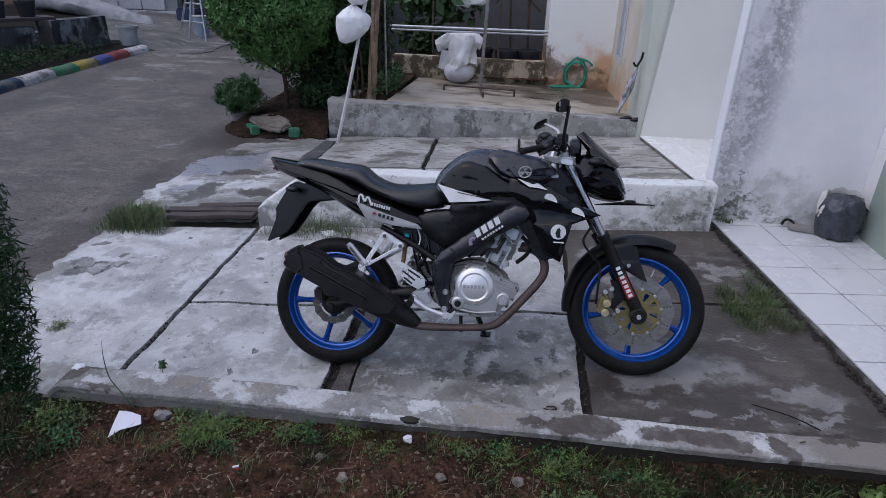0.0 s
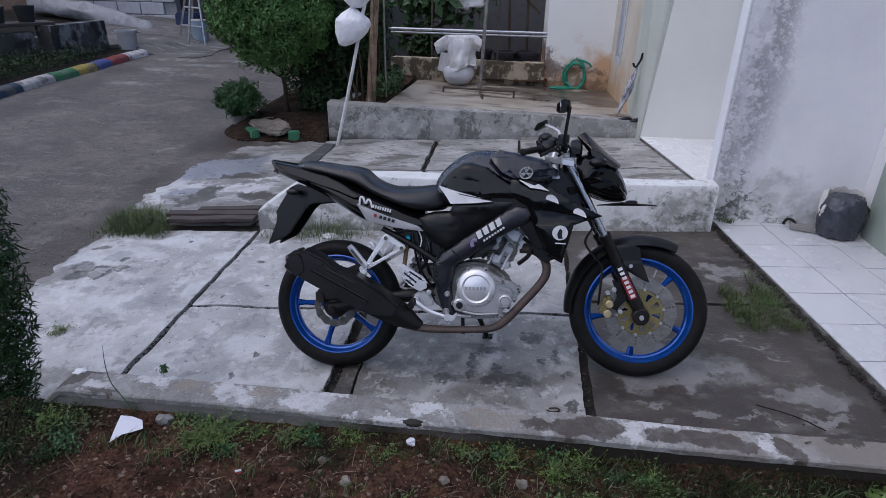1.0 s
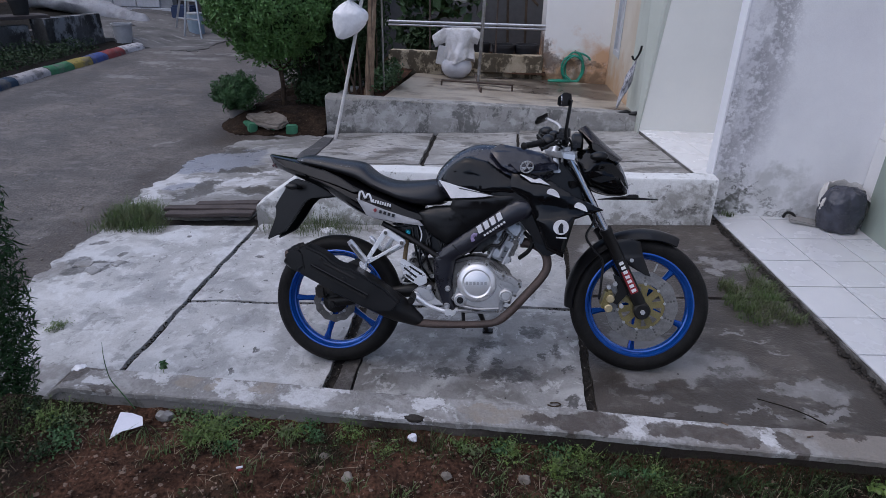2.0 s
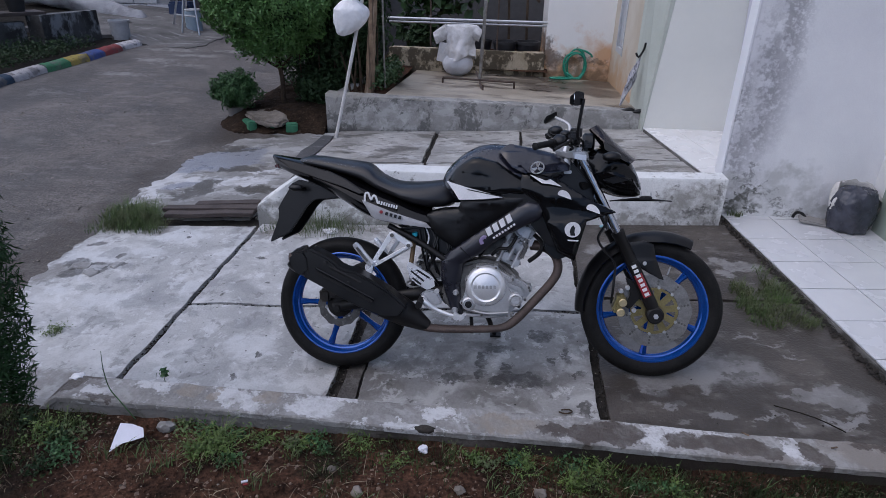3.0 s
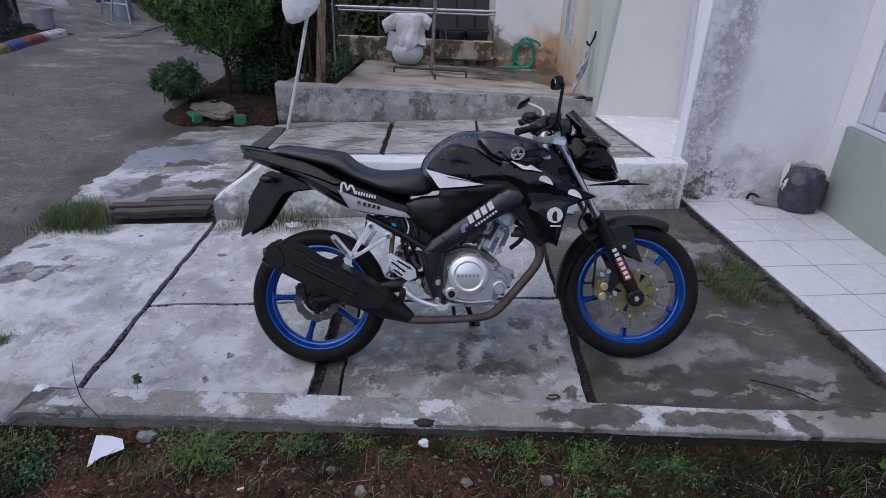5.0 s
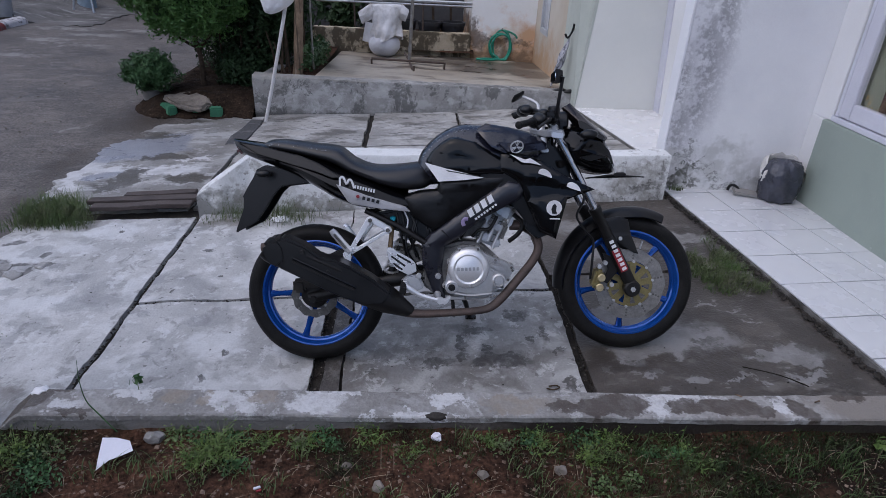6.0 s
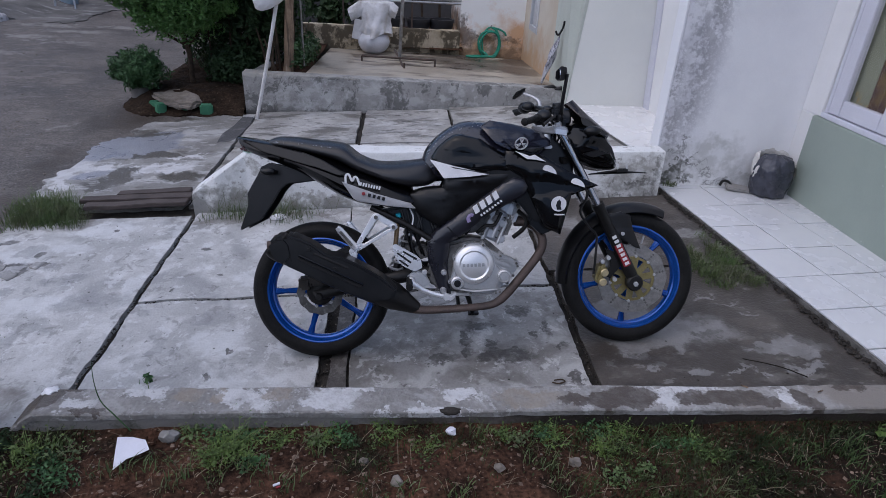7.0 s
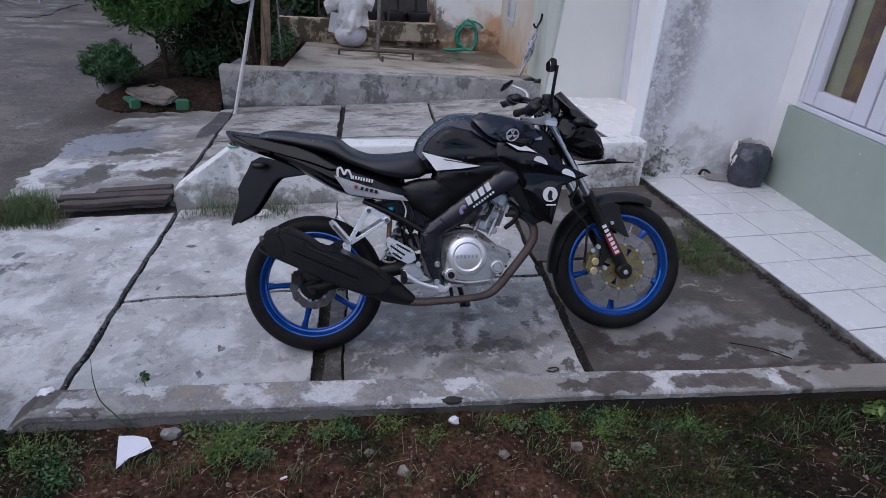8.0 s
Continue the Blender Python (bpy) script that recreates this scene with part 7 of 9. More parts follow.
# foot controls
for s in (-1, 1):
    bm = bmesh.new()
    tri = [(-0.400, s * 0.145, 0.612), (-0.334, s * 0.145, 0.570), (-0.486, s * 0.150, 0.490)]
    rim_out = [(-0.412, 0.622), (-0.398, 0.627), (-0.386, 0.621), (-0.322, 0.580), (-0.318, 0.566), (-0.328, 0.556), (-0.345, 0.553), (-0.474, 0.480), (-0.492, 0.480), (-0.498, 0.494), (-0.488, 0.505)]
    hole = [(-0.404, 0.594), (-0.400, 0.600), (-0.394, 0.600), (-0.350, 0.571), (-0.346, 0.566), (-0.349, 0.561), (-0.358, 0.560), (-0.456, 0.505), (-0.462, 0.505), (-0.464, 0.510), (-0.460, 0.516)]
    ring = []
    for y in (0.136, 0.150):
        ring.append([bm.verts.new((x, s * y, z)) for x, z in rim_out])
        ring.append([bm.verts.new((x, s * y, z)) for x, z in hole])
    k = len(hole)
    for i in range(k):
        j = (i + 1) % k
        for a, b in ((ring[0], ring[1]), (ring[1], ring[3]), (ring[3], ring[2]), (ring[2], ring[0])):
            bm.faces.new((a[i], a[j], b[j], b[i]))
    bmesh.ops.recalc_face_normals(bm, faces=bm.faces)
    bmesh.ops.bevel(bm, geom=bm.edges[:], offset=0.0015, segments=1, affect="EDGES", clamp_overlap=True)
    for p, r in ((tri[0], 0.013), (tri[1], 0.013), (tri[2], 0.015)):
        disc(bm, (p[0], s * 0.153, p[2]), r, -s * 0.022, 18, bevel=0.003)
    solid(bm, [(-0.515, s * 0.150, 0.492), (-0.492, s * 0.150, 0.498), (-0.480, s * 0.150, 0.478), (-0.488, s * 0.150, 0.452), (-0.506, s * 0.150, 0.450), (-0.512, s * 0.150, 0.470)], (0, s * 0.022, 0), 0.004)
    br = part("peg_bracket", bm, POLISH, bike, "cast aluminium passenger peg bracket")
    for p in tri[:2]:
        bm = bmesh.new()
        disc(bm, (p[0], s * 0.153, p[2]), 0.008, s * 0.004, 10)
        part("bracket_bolt", bm, CASTDARK, br)
    bm = bmesh.new()
    rings = []
    a, b = Vector((-0.486, s * 0.168, 0.494)), Vector((-0.548, s * 0.184, 0.586))
    d = (b - a).normalized()
    n = Vector((-d.z, 0, d.x)).normalized()
    for t, w in ((0, 0.010), (0.15, 0.013), (0.85, 0.013), (1, 0.009)):
        c = a.lerp(b, t)
        rings.append([c + n * u * w + Vector((0, v * 0.011, 0)) for u, v in ((-1, -0.5), (-0.5, -1), (0.5, -1), (1, -0.5), (1, 0.5), (0.5, 1), (-0.5, 1), (-1, 0.5))])
    loft(bm, rings)
    peg = part("passenger_peg", bm, POLISH, bike, "folded aluminium passenger footpeg")
    bm = bmesh.new()
    tube(bm, [a.lerp(b, 0.2) + Vector((0, s * 0.012, 0)), a.lerp(b, 0.85) + Vector((0, s * 0.012, 0))], 0.005, 8, 1)
    part("peg_groove", bm, CASTDARK, peg)
    bm = bmesh.new()
    shell(bm, [(-0.344, 0.152, 0.478), (-0.342, 0.152, 0.496), (-0.330, 0.152, 0.501), (-0.250, 0.152, 0.450), (-0.234, 0.152, 0.434), (-0.230, 0.152, 0.400), (-0.262, 0.152, 0.385), (-0.307, 0.152, 0.410), (-0.330, 0.152, 0.433)], s, 0.008, 0.0025)
    plate = part("heel_plate", bm, POLISH, bike, "slotted aluminium heel plate")
    # Dark raised strips stand in for the shade in the slots
    for xa, za, xb, zb in ((-0.304, 0.470, -0.251, 0.436), (-0.327, 0.465, -0.274, 0.423), (-0.321, 0.436, -0.286, 0.409)):
        bm = bmesh.new()
        tube(bm, [(xa, s * 0.1518, za), (xb, s * 0.1518, zb)], 0.0042, 8, 1, 0.25)
        part("slot", bm, SATIN, plate)
    bm = bmesh.new()
    prism(bm, [(-0.30, 0.355), (-0.262, 0.385), (-0.22, 0.375), (-0.20, 0.33), (-0.235, 0.315), (-0.28, 0.335)], s * 0.118, s * 0.145, 0.006)
    disc(bm, (-0.278, s * 0.145, 0.351), 0.016, s * 0.022, 16, bevel=0.003)
    disc(bm, (-0.222, s * 0.145, 0.382), 0.011, s * 0.012, 12, bevel=0.002)
    part("peg_mount", bm, SILVER, bike)
    bm = bmesh.new()
    tube(bm, [(-0.285, s * 0.13, 0.352), (-0.285, s * 0.235, 0.352)], (0.012, 0.014), 12, 1)
    part("rider_peg", bm, RUBBER, bike, "rubber rider footpeg")
bm = bmesh.new()
tube(bm, [(-0.283, -0.175, 0.352), (-0.262, -0.175, 0.338), (-0.225, -0.175, 0.314), (-0.180, -0.177, 0.298), (-0.150, -0.178, 0.290)], (0.012, 0.013, 0.010, 0.008, 0.008), 10, 4, 0.7)
solid(bm, [(-0.156, -0.170, 0.286), (-0.149, -0.170, 0.306), (-0.132, -0.170, 0.300), (-0.122, -0.170, 0.293), (-0.101, -0.170, 0.309), (-0.098, -0.170, 0.300), (-0.112, -0.170, 0.279), (-0.131, -0.170, 0.270), (-0.148, -0.170, 0.276)], (0, -0.018, 0), 0.003)
part("brake_pedal", bm, POLISH, bike, "aluminium rear brake pedal")
bm = bmesh.new()
tube(bm, [(-0.06, 0.10, 0.262), (-0.03, 0.15, 0.21), (0.0, 0.235, 0.108)], (0.014, 0.012, 0.011), 10, 3)
box(bm, (0.005, 0.242, 0.102), (0.05, 0.035, 0.008), 0.002, pose(0, 0, 0, 22, 0, 0))
part("side_stand", bm, MATTE, bike, "black side stand")
bm = bmesh.new()
tube(bm, [(-0.09, -0.05, 0.262), (-0.085, -0.07, 0.20), (-0.085, -0.075, 0.175)], 0.008, 8, 2)
part("underside_lug", bm, MATTE, bike)
both("lower_rail", lambda bm, s: tube(bm, [(-0.12, s * 0.10, 0.27), (0.02, s * 0.11, 0.268), (0.09, s * 0.10, 0.285)], 0.009, 8, 3), SILVER)


# bodywork is stretched and sheared, and the bars tilted, to fit the camera's view
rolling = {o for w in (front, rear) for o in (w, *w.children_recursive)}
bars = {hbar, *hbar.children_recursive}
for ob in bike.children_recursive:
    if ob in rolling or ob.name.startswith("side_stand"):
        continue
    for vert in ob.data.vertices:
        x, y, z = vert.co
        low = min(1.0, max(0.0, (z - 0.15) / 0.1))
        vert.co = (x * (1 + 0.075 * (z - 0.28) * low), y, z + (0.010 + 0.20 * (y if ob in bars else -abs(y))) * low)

# ---- plants ----
def leaves(name, spots, size, mat, parent, seed, fold=0.25, long=1.7):
    """Many small folded leaves at the given places (with outward directions)."""
    rs = np.random.RandomState(seed)
    n = len(spots)
    pts, out = np.array([p for p, _ in spots]), np.array([d for _, d in spots])
    d = out + rs.normal(0, 0.65, (n, 3))
    d /= np.linalg.norm(d, axis=1)[:, None]
    r = rs.normal(0, 1, (n, 3))
    a = np.cross(d, r)
    a /= np.linalg.norm(a, axis=1)[:, None]
    b = np.cross(d, a)
    s = size * rs.uniform(0.6, 1.3, n)[:, None]
    tip, root = pts + a * s * long * 0.5 + d * s * 0.1, pts - a * s * long * 0.5
    l, rr = pts + b * s * 0.45 + d * s * fold, pts - b * s * 0.45 + d * s * fold
    verts = np.stack([root, l, tip, rr], 1).reshape(-1, 3)
    faces = []
    for i in range(n):
        k = 4 * i
        faces += [(k, k + 1, k + 2), (k, k + 2, k + 3)]
    return raw(name, verts.tolist(), faces, mat, parent)


def ball_spots(c, s, n, seed, inner=0.72, lumps=0.14, freq=2.6, flat_low=0.0):
    rs = np.random.RandomState(seed)
    out = []
    while len(out) < n:
        d = Vector(rs.normal(0, 1, 3)).normalized()
        k = 1 + lumps * noise.noise(d * freq + Vector((seed, 0, 0))) + 0.06 * noise.noise(d * 9)
        r = (inner + (1 - inner) * rs.rand() ** 0.6) * k
        p = Vector((d.x * s[0] * r, d.y * s[1] * r, d.z * s[2] * r))
        if flat_low and p.z < -flat_low * s[2]:
            continue
        out.append((tuple(p + Vector(c)), tuple(d)))
    return out


# A dark lump inside a crown, standing in for its inner shade
def core(name, c, s, mat, parent, seed, k=0.72):
    bm = bmesh.new()
    lumpy(bm, c, tuple(v * k for v in s), 4, 2.6, 0.2, seed)
    for v in bm.verts:
        v.co += Vector((wob(v.co, 11, 0.03), wob(v.co + Vector((3, 1, 0)), 11, 0.03), wob(v.co + Vector((7, 2, 0)), 11, 0.03)))
    return part(name, bm, mat, parent)


tree = empty("clipped_tree", "round clipped green tree with dense small leaves", "tree")
leaves("crown", ball_spots((-2.60, 6.85, 1.24), (0.73, 0.70, 0.70), 38000, 3, 0.72, 0.20, 3.2), 0.023, LEAF, tree, 4, 0.25, 2.0)
rs = np.random.RandomState(77)
fringe = []
for _ in range(46):
    a, r = rs.uniform(0, 2 * math.pi), rs.uniform(0.25, 0.72)
    x, y, z = -2.60 + 0.73 * r * math.cos(a), 6.85 + 0.70 * r * math.sin(a), 1.24 - 0.70 * math.sqrt(1 - r * r) + 0.04
    for k in range(rs.randint(10, 26)):
        fringe.append(((x + 0.03 * rs.normal(), y + 0.03 * rs.normal(), z - 0.16 * rs.rand() ** 1.5), (0.2, -0.3, -0.6)))
leaves("twig_foliage", fringe, 0.022, LEAF, tree, 78, 0.25, 2.2)
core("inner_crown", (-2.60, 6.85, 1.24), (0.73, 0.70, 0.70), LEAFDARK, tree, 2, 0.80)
bm = bmesh.new()
tube(bm, [(-2.56, 6.82, -0.05), (-2.56, 6.82, 0.10), (-2.56, 6.83, 0.32), (-2.62, 6.85, 0.62)], (0.035, 0.028, 0.026, 0.022), 10, 4)
part("trunk", bm, BARK, tree, "thin brown trunk")
for a, e in (((-2.55, 6.82, 0.40), (-2.88, 6.75, 0.66)), ((-2.55, 6.83, 0.42), (-2.32, 6.75, 0.70)), ((-2.56, 6.83, 0.36), (-2.7, 7.1, 0.7))):
    bm = bmesh.new()
    m = Vector(a).lerp(Vector(e), 0.5) + Vector((0, 0, -0.03))
    tube(bm, [a, m, e], (0.018, 0.014, 0.008), 8, 3)
    part("limb", bm, BARK, tree)
shrub = empty("dark_shrub", "dark overgrown shrubs in deep shade behind the tree", "shrub")
for i, (c, s, n) in enumerate((((-1.95, 7.25, 0.75), (0.55, 0.45, 0.95), 9000), ((-2.35, 7.7, 0.35), (0.55, 0.4, 0.55), 4500), ((-2.15, 6.95, 0.16), (0.30, 0.25, 0.25), 2500), ((-1.75, 7.0, 1.1), (0.35, 0.35, 0.6), 3500))):
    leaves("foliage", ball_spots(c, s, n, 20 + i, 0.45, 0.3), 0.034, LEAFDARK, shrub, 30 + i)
for i in range(14):
    bm = bmesh.new()
    x, y = -2.35 + 0.065 * i, 6.9 + 0.5 * ((i * 37) % 10) / 10
    tube(bm, [(x, y, -0.1), (x + wob((i, 0, 0.5), 1, 0.1), y, 0.4), (x + wob((i, 3, 0.5), 1, 0.25), y, 1.1)], (0.012, 0.010, 0.006), 6, 3)
    part("stem", bm, BARK, shrub)
small = empty("potted_bush", "small round green bush in a dirty pale pot", "bush")
leaves("crown", ball_spots((-2.95, 6.45, 0.225), (0.255, 0.25, 0.195), 8000, 8, 0.35, 0.45), 0.014, BUSHLEAF, small, 9, 0.2, 3.2)
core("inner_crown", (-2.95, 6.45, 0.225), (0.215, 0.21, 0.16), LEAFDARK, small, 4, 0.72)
bm = bmesh.new()
lathe(bm, [(0.08, 0.0), (0.09, 0.09), (0.097, 0.09), (0.097, 0.105), (0.085, 0.105), (0.075, 0.02), (0.001, 0.02), (0.001, 0.0)], (-2.98, 6.45, -0.05), 28, True, "z")
part("pot", bm, paint("dirty_pot", (0.24, 0.225, 0.21), 0.8, grain=0.15), small, "dirty pale plastic pot")

conifer = empty("conifer", "feathery dark green conifer at the edge of the soil", "conifer")
rs = np.random.RandomState(12)
spots = []
for i in range(22000):
    h = rs.rand() ** 0.9
    r = (0.205 * math.sin(math.pi * (0.12 + 0.80 * h)) ** 0.7 + 0.02) * (0.45 + 0.6 * rs.rand())
    a = rs.rand() * 2 * math.pi
    spots.append(((-1.90 + r * math.cos(a), 1.74 + r * math.sin(a), -0.05 + 1.65 * h), (0.7 * math.cos(a), 0.7 * math.sin(a), 0.5)))
leaves("foliage", spots, 0.008, CONIFER, conifer, 13, 0.05, 6.0)
bm = bmesh.new()
tube(bm, [(-1.90, 1.74, -0.15), (-1.90, 1.74, 1.5)], (0.03, 0.008), 8, 1)
part("trunk", bm, DARKSOIL, conifer)

# Leaf copy with half shade put into its colour
MIDLEAF = material("shaded_broad_leaf", (0.05, 0.11, 0.035), (0.03, 0.07, 0.025), 6, 0.45, bump=0, fine=40, grain=0.3)
beans = empty("climbing_plants", "large-leaved plants in the shade behind the rail", "plants")
for i, (c, s, n, z) in enumerate((((-1.1, 9.2, 1.15), (0.75, 0.35, 0.40), 420, 0.13), ((-1.35, 9.1, 0.62), (0.40, 0.25, 0.25), 260, 0.09), ((-1.25, 8.85, 0.50), (0.28, 0.15, 0.16), 200, 0.05))):
    leaves("foliage", ball_spots(c, s, n, 60 + i, 0.2, 0.3), z, LEAFDARK if i else MIDLEAF, beans, 70 + i, 0.12, 1.5)
bedweeds = empty("bed_weeds", "low green weeds in the planting bed", "weeds")
leaves("foliage", ball_spots((-1.42, 7.2, 0.34), (0.16, 0.7, 0.16), 900, 90, 0.2, 0.3), 0.03, MIDLEAF, bedweeds, 91)


def tuft(verts, faces, x, y, z, n, h, spread, rs, width=0.004, lean=0.6):
    """Adds n curved grass blades."""
    for _ in range(n):
        a, r = rs.rand() * 2 * math.pi, spread * rs.rand() ** 0.7
        bx, by = x + r * math.cos(a), y + r * math.sin(a)
        L = h * (0.45 + 0.75 * rs.rand())
        da = rs.rand() * 2 * math.pi
        k = lean * rs.rand() * L
        dx, dy = math.cos(da) * k, math.sin(da) * k
        w = width * (0.6 + 0.8 * rs.rand())
        px, py = -math.sin(da + 0.6) * w, math.cos(da + 0.6) * w
        i = len(verts)
        for t in (0.0, 0.4, 0.75):
            q = 1 - t * 0.6
            cx, cy, cz = bx + dx * t * t * 1.5, by + dy * t * t * 1.5, z + L * (t - 0.25 * t * t)
            verts.append((cx - px * q, cy - py * q, cz))
            verts.append((cx + px * q, cy + py * q, cz))
        verts.append((bx + dx * 1.5, by + dy * 1.5, z + L * 0.74))
        faces += [(i, i + 1, i + 3, i + 2), (i + 2, i + 3, i + 5, i + 4), (i + 4, i + 5, i + 6)]


def grass(name, label, clumps, mat, seed, width=0.004):
    rs = np.random.RandomState(seed)
    v, f = [], []
    for x, y, z, n, h, sp in clumps:
        tuft(v, f, x, y, z, n, h, sp, rs, width)
    return tagged(raw(name, v, f, mat), label, "grass", kind="stuff")


rs = np.random.RandomState(2)


def patchiness(x, y):
    d = noise.noise(Vector((x * 1.9, y * 1.9, 3))) + 0.5 * noise.noise(Vector((x * 6, y * 6, 8)))
    return d + (0.22 if y > 1.40 else 0.0) + (0.42 if x > 0.25 else (-0.05 if x > -0.75 else 0.04))


clumps = []
for _ in range(10000):
    x, y = rs.uniform(-1.6, 2.2), rs.uniform(0.80, 1.478)
    if patchiness(x, y) > rs.uniform(-0.05, 0.75):
        clumps.append((x, y, soil_height(x, y) - 0.003, rs.randint(5, 15), rs.uniform(0.012, 0.040), 0.028))
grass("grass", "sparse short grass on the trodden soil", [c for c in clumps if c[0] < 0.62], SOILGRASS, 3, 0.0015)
# the same short grass further right, in the shade-coloured copy
grass("damp_grass", "short grass on the right with shade in its colour", [c for c in clumps if c[0] >= 0.62], SHADOWGRASS, 13, 0.0015)
v, f = [], []
for _ in range(620):
    x, y = rs.uniform(-1.6, 1.3), rs.uniform(0.80, 1.46)
    tuft(v, f, x, y, soil_height(x, y), rs.randint(1, 5), rs.uniform(0.010, 0.032), 0.03, rs, 0.0011, 2.6)
tagged(raw("straw", v, f, STRAW), "dry straw and dead grass stems on the soil", "straw", kind="stuff")


def clods(name, label, n, place, sizes, mat, seed, category, flat=0.7):
    """Small uneven lumps strewn at place(rs)."""
    rs = np.random.RandomState(seed)
    v, f = [], []
    for _ in range(n):
        x, y, z = place(rs)
        s = sizes[0] + (sizes[1] - sizes[0]) * rs.rand() ** 3
        k, a = len(v), rs.rand() * 6.28
        ca, sa = math.cos(a), math.sin(a)
        for dx, dy, dz in ((1, 0, 0), (0.1, 0.9, 0), (-1, 0.1, 0), (0, -1, 0), (0.3, 0.25, 0.8), (-0.35, -0.1, 0.75), (0, 0, -0.6)):
            q = s * rs.uniform(0.65, 1.3)
            v.append((x + (dx * ca - dy * sa) * q, y + (dx * sa + dy * ca) * q, z + dz * q * flat))
        f += [(k + i, k + j, k + l) for i, j, l in ((0, 1, 4), (1, 5, 4), (1, 2, 5), (2, 3, 5), (3, 4, 5), (3, 0, 4), (1, 0, 6), (2, 1, 6), (3, 2, 6), (0, 3, 6))]
    return tagged(raw(name, v, f, mat), label, category, kind="stuff")


def on_soil(rs):
    x, y = rs.uniform(-1.65, 2.2), rs.uniform(0.85, 1.48)
    return x, y, soil_height(x, y)


clods("pale_crumbs", "pale brown crumbs of dry soil", 3200, on_soil, (0.0015, 0.010), CRUMB, 42, "soil")
clods("soil_clods", "loose crumbs and clods of red-brown soil", 5200, on_soil, (0.0025, 0.013), SOIL, 41, "soil")
grass("grass_clump", "dense green grass at the edge of the road", [(min(-2.32, -2.58 + 0.11 * rs.normal()), rs.uniform(3.60, 3.95), -0.15, 60, rs.uniform(0.06, 0.17), 0.08) for _ in range(75)], GRASS, 4, 0.0016)
grass("grass_tuft", "tall green grass growing along the low wall", [(min(-0.8, max(-1.56, -1.22 + 0.17 * rs.normal())), rs.uniform(3.58, 3.73), zs(-1.3, 3.7) - 0.01, 15, rs.uniform(0.06, 0.24), 0.08) for _ in range(52)], GRASS, 5, 0.0013)
grass("grass_strip", "green grass growing at the edge of the tiled terrace", [(1.20 + 0.28 * rs.rand(), rs.uniform(2.62, 3.02), 0.06, 34, rs.uniform(0.04, 0.085), 0.04) for _ in range(80)] + [(1.46 - 0.11 * (yy - 2.7), yy, 0.06, 60, 0.08, 0.05) for yy in (2.65, 2.75, 2.85, 2.95, 3.05, 3.15)], GRASS, 6, 0.0015)
grass("moss_weeds", "small weeds at the foot of the mouldy wall", [(1.47 + 0.05 * rs.rand(), 3.86, 0.10, 14, 0.07, 0.03) for _ in range(4)], GRASS, 7, 0.003)


def weed(x, y, z, r, n, size, seed, mat=GRASS, label="low leafy green weed"):
    w = empty("weed", label, "weed", "weeds")
    leaves("foliage", ball_spots((x, y, z + r * 0.4), (r, r, r * 0.55), n, seed, 0.2, 0.3), size, mat, w, seed + 1, 0.15, 2.0)
    return w


rs = np.random.RandomState(17)
spots = []
for _ in range(230):
    cx, cy = rs.uniform(-1.65, 2.2), 1.47 - 0.6 * rs.rand() ** 1.8
    if patchiness(cx, cy) < rs.uniform(-0.2, 0.4) or (-1.18 < cx < -0.97 and cy > 1.27):
        continue
    for _ in range(rs.randint(8, 34)):
        x, y = cx + 0.022 * rs.normal(), min(1.478, cy + 0.018 * rs.normal())
        spots.append(((x, y, soil_height(x, y) + 0.003 + 0.022 * rs.rand() ** 1.5), (0.3 * rs.normal(), 0.3 * rs.normal(), 1.0)))
tagged(leaves("ground_weeds", spots, 0.0058, SOILGRASS, None, 18, 0.1, 2.2), "low creeping green weeds on the soil", "weeds", kind="stuff")


LEAFY = ((-0.92, 1.46, 0.030), (-0.838, 1.45, 0.030), (-0.744, 1.45, 0.028), (-0.568, 1.43, 0.022), (-0.50, 1.455, 0.030), (-0.464, 1.42, 0.022), (-1.23, 1.38, 0.045), (-1.233, 1.316, 0.035), (-1.19, 1.27, 0.035), (0.017, 1.417, 0.030), (0.10, 1.44, 0.026), (0.263, 1.455, 0.036), (0.264, 1.263, 0.030), (0.447, 1.393, 0.024), (0.53, 1.40, 0.024), (0.355, 1.29, 0.026), (-0.72, 1.33, 0.03))
for k, (cx, cy, r) in enumerate(LEAFY):
    spots = [((x, min(1.476, y), soil_height(x, y) + 0.004 + 0.9 * r * h), (0.5 * math.cos(a), 0.5 * math.sin(a), 0.9)) for x, y, h, a in ((cx + r * rs.normal() * 0.7, cy + r * rs.normal() * 0.6, rs.rand() ** 1.4, 6.28 * rs.rand()) for _ in range(int(4200 * r)))]
    clover = empty("weed", "low dark green leafy weed growing by the kerb", "weed", "weeds")
    leaves("foliage", spots, 0.0075, BUSHLEAF if k % 3 else GRASS, clover, 300 + k, 0.12, 1.6)
BLADES = [(-0.541, 1.401), (-0.975, 1.354), (-1.015, 1.327), (-0.933, 1.269), (-1.294, 1.414), (-1.107, 1.312), (-0.882, 1.285), (-0.729, 1.298), (-0.60, 1.26), (-0.082, 1.454), (0.263, 1.44), (0.30, 1.38), (0.08, 1.319), (0.117, 1.249), (-0.147, 1.231), (0.543, 1.234), (-0.30, 1.25)]
grass("long_grass", "clumps of longer curved grass blades on the soil", [(x + 0.02 * rs.normal(), y + 0.012 * rs.normal(), soil_height(x, y) - 0.004, 14, rs.uniform(0.035, 0.065), 0.035) for x, y in BLADES for _ in range(2)], GRASS, 21, 0.0017)
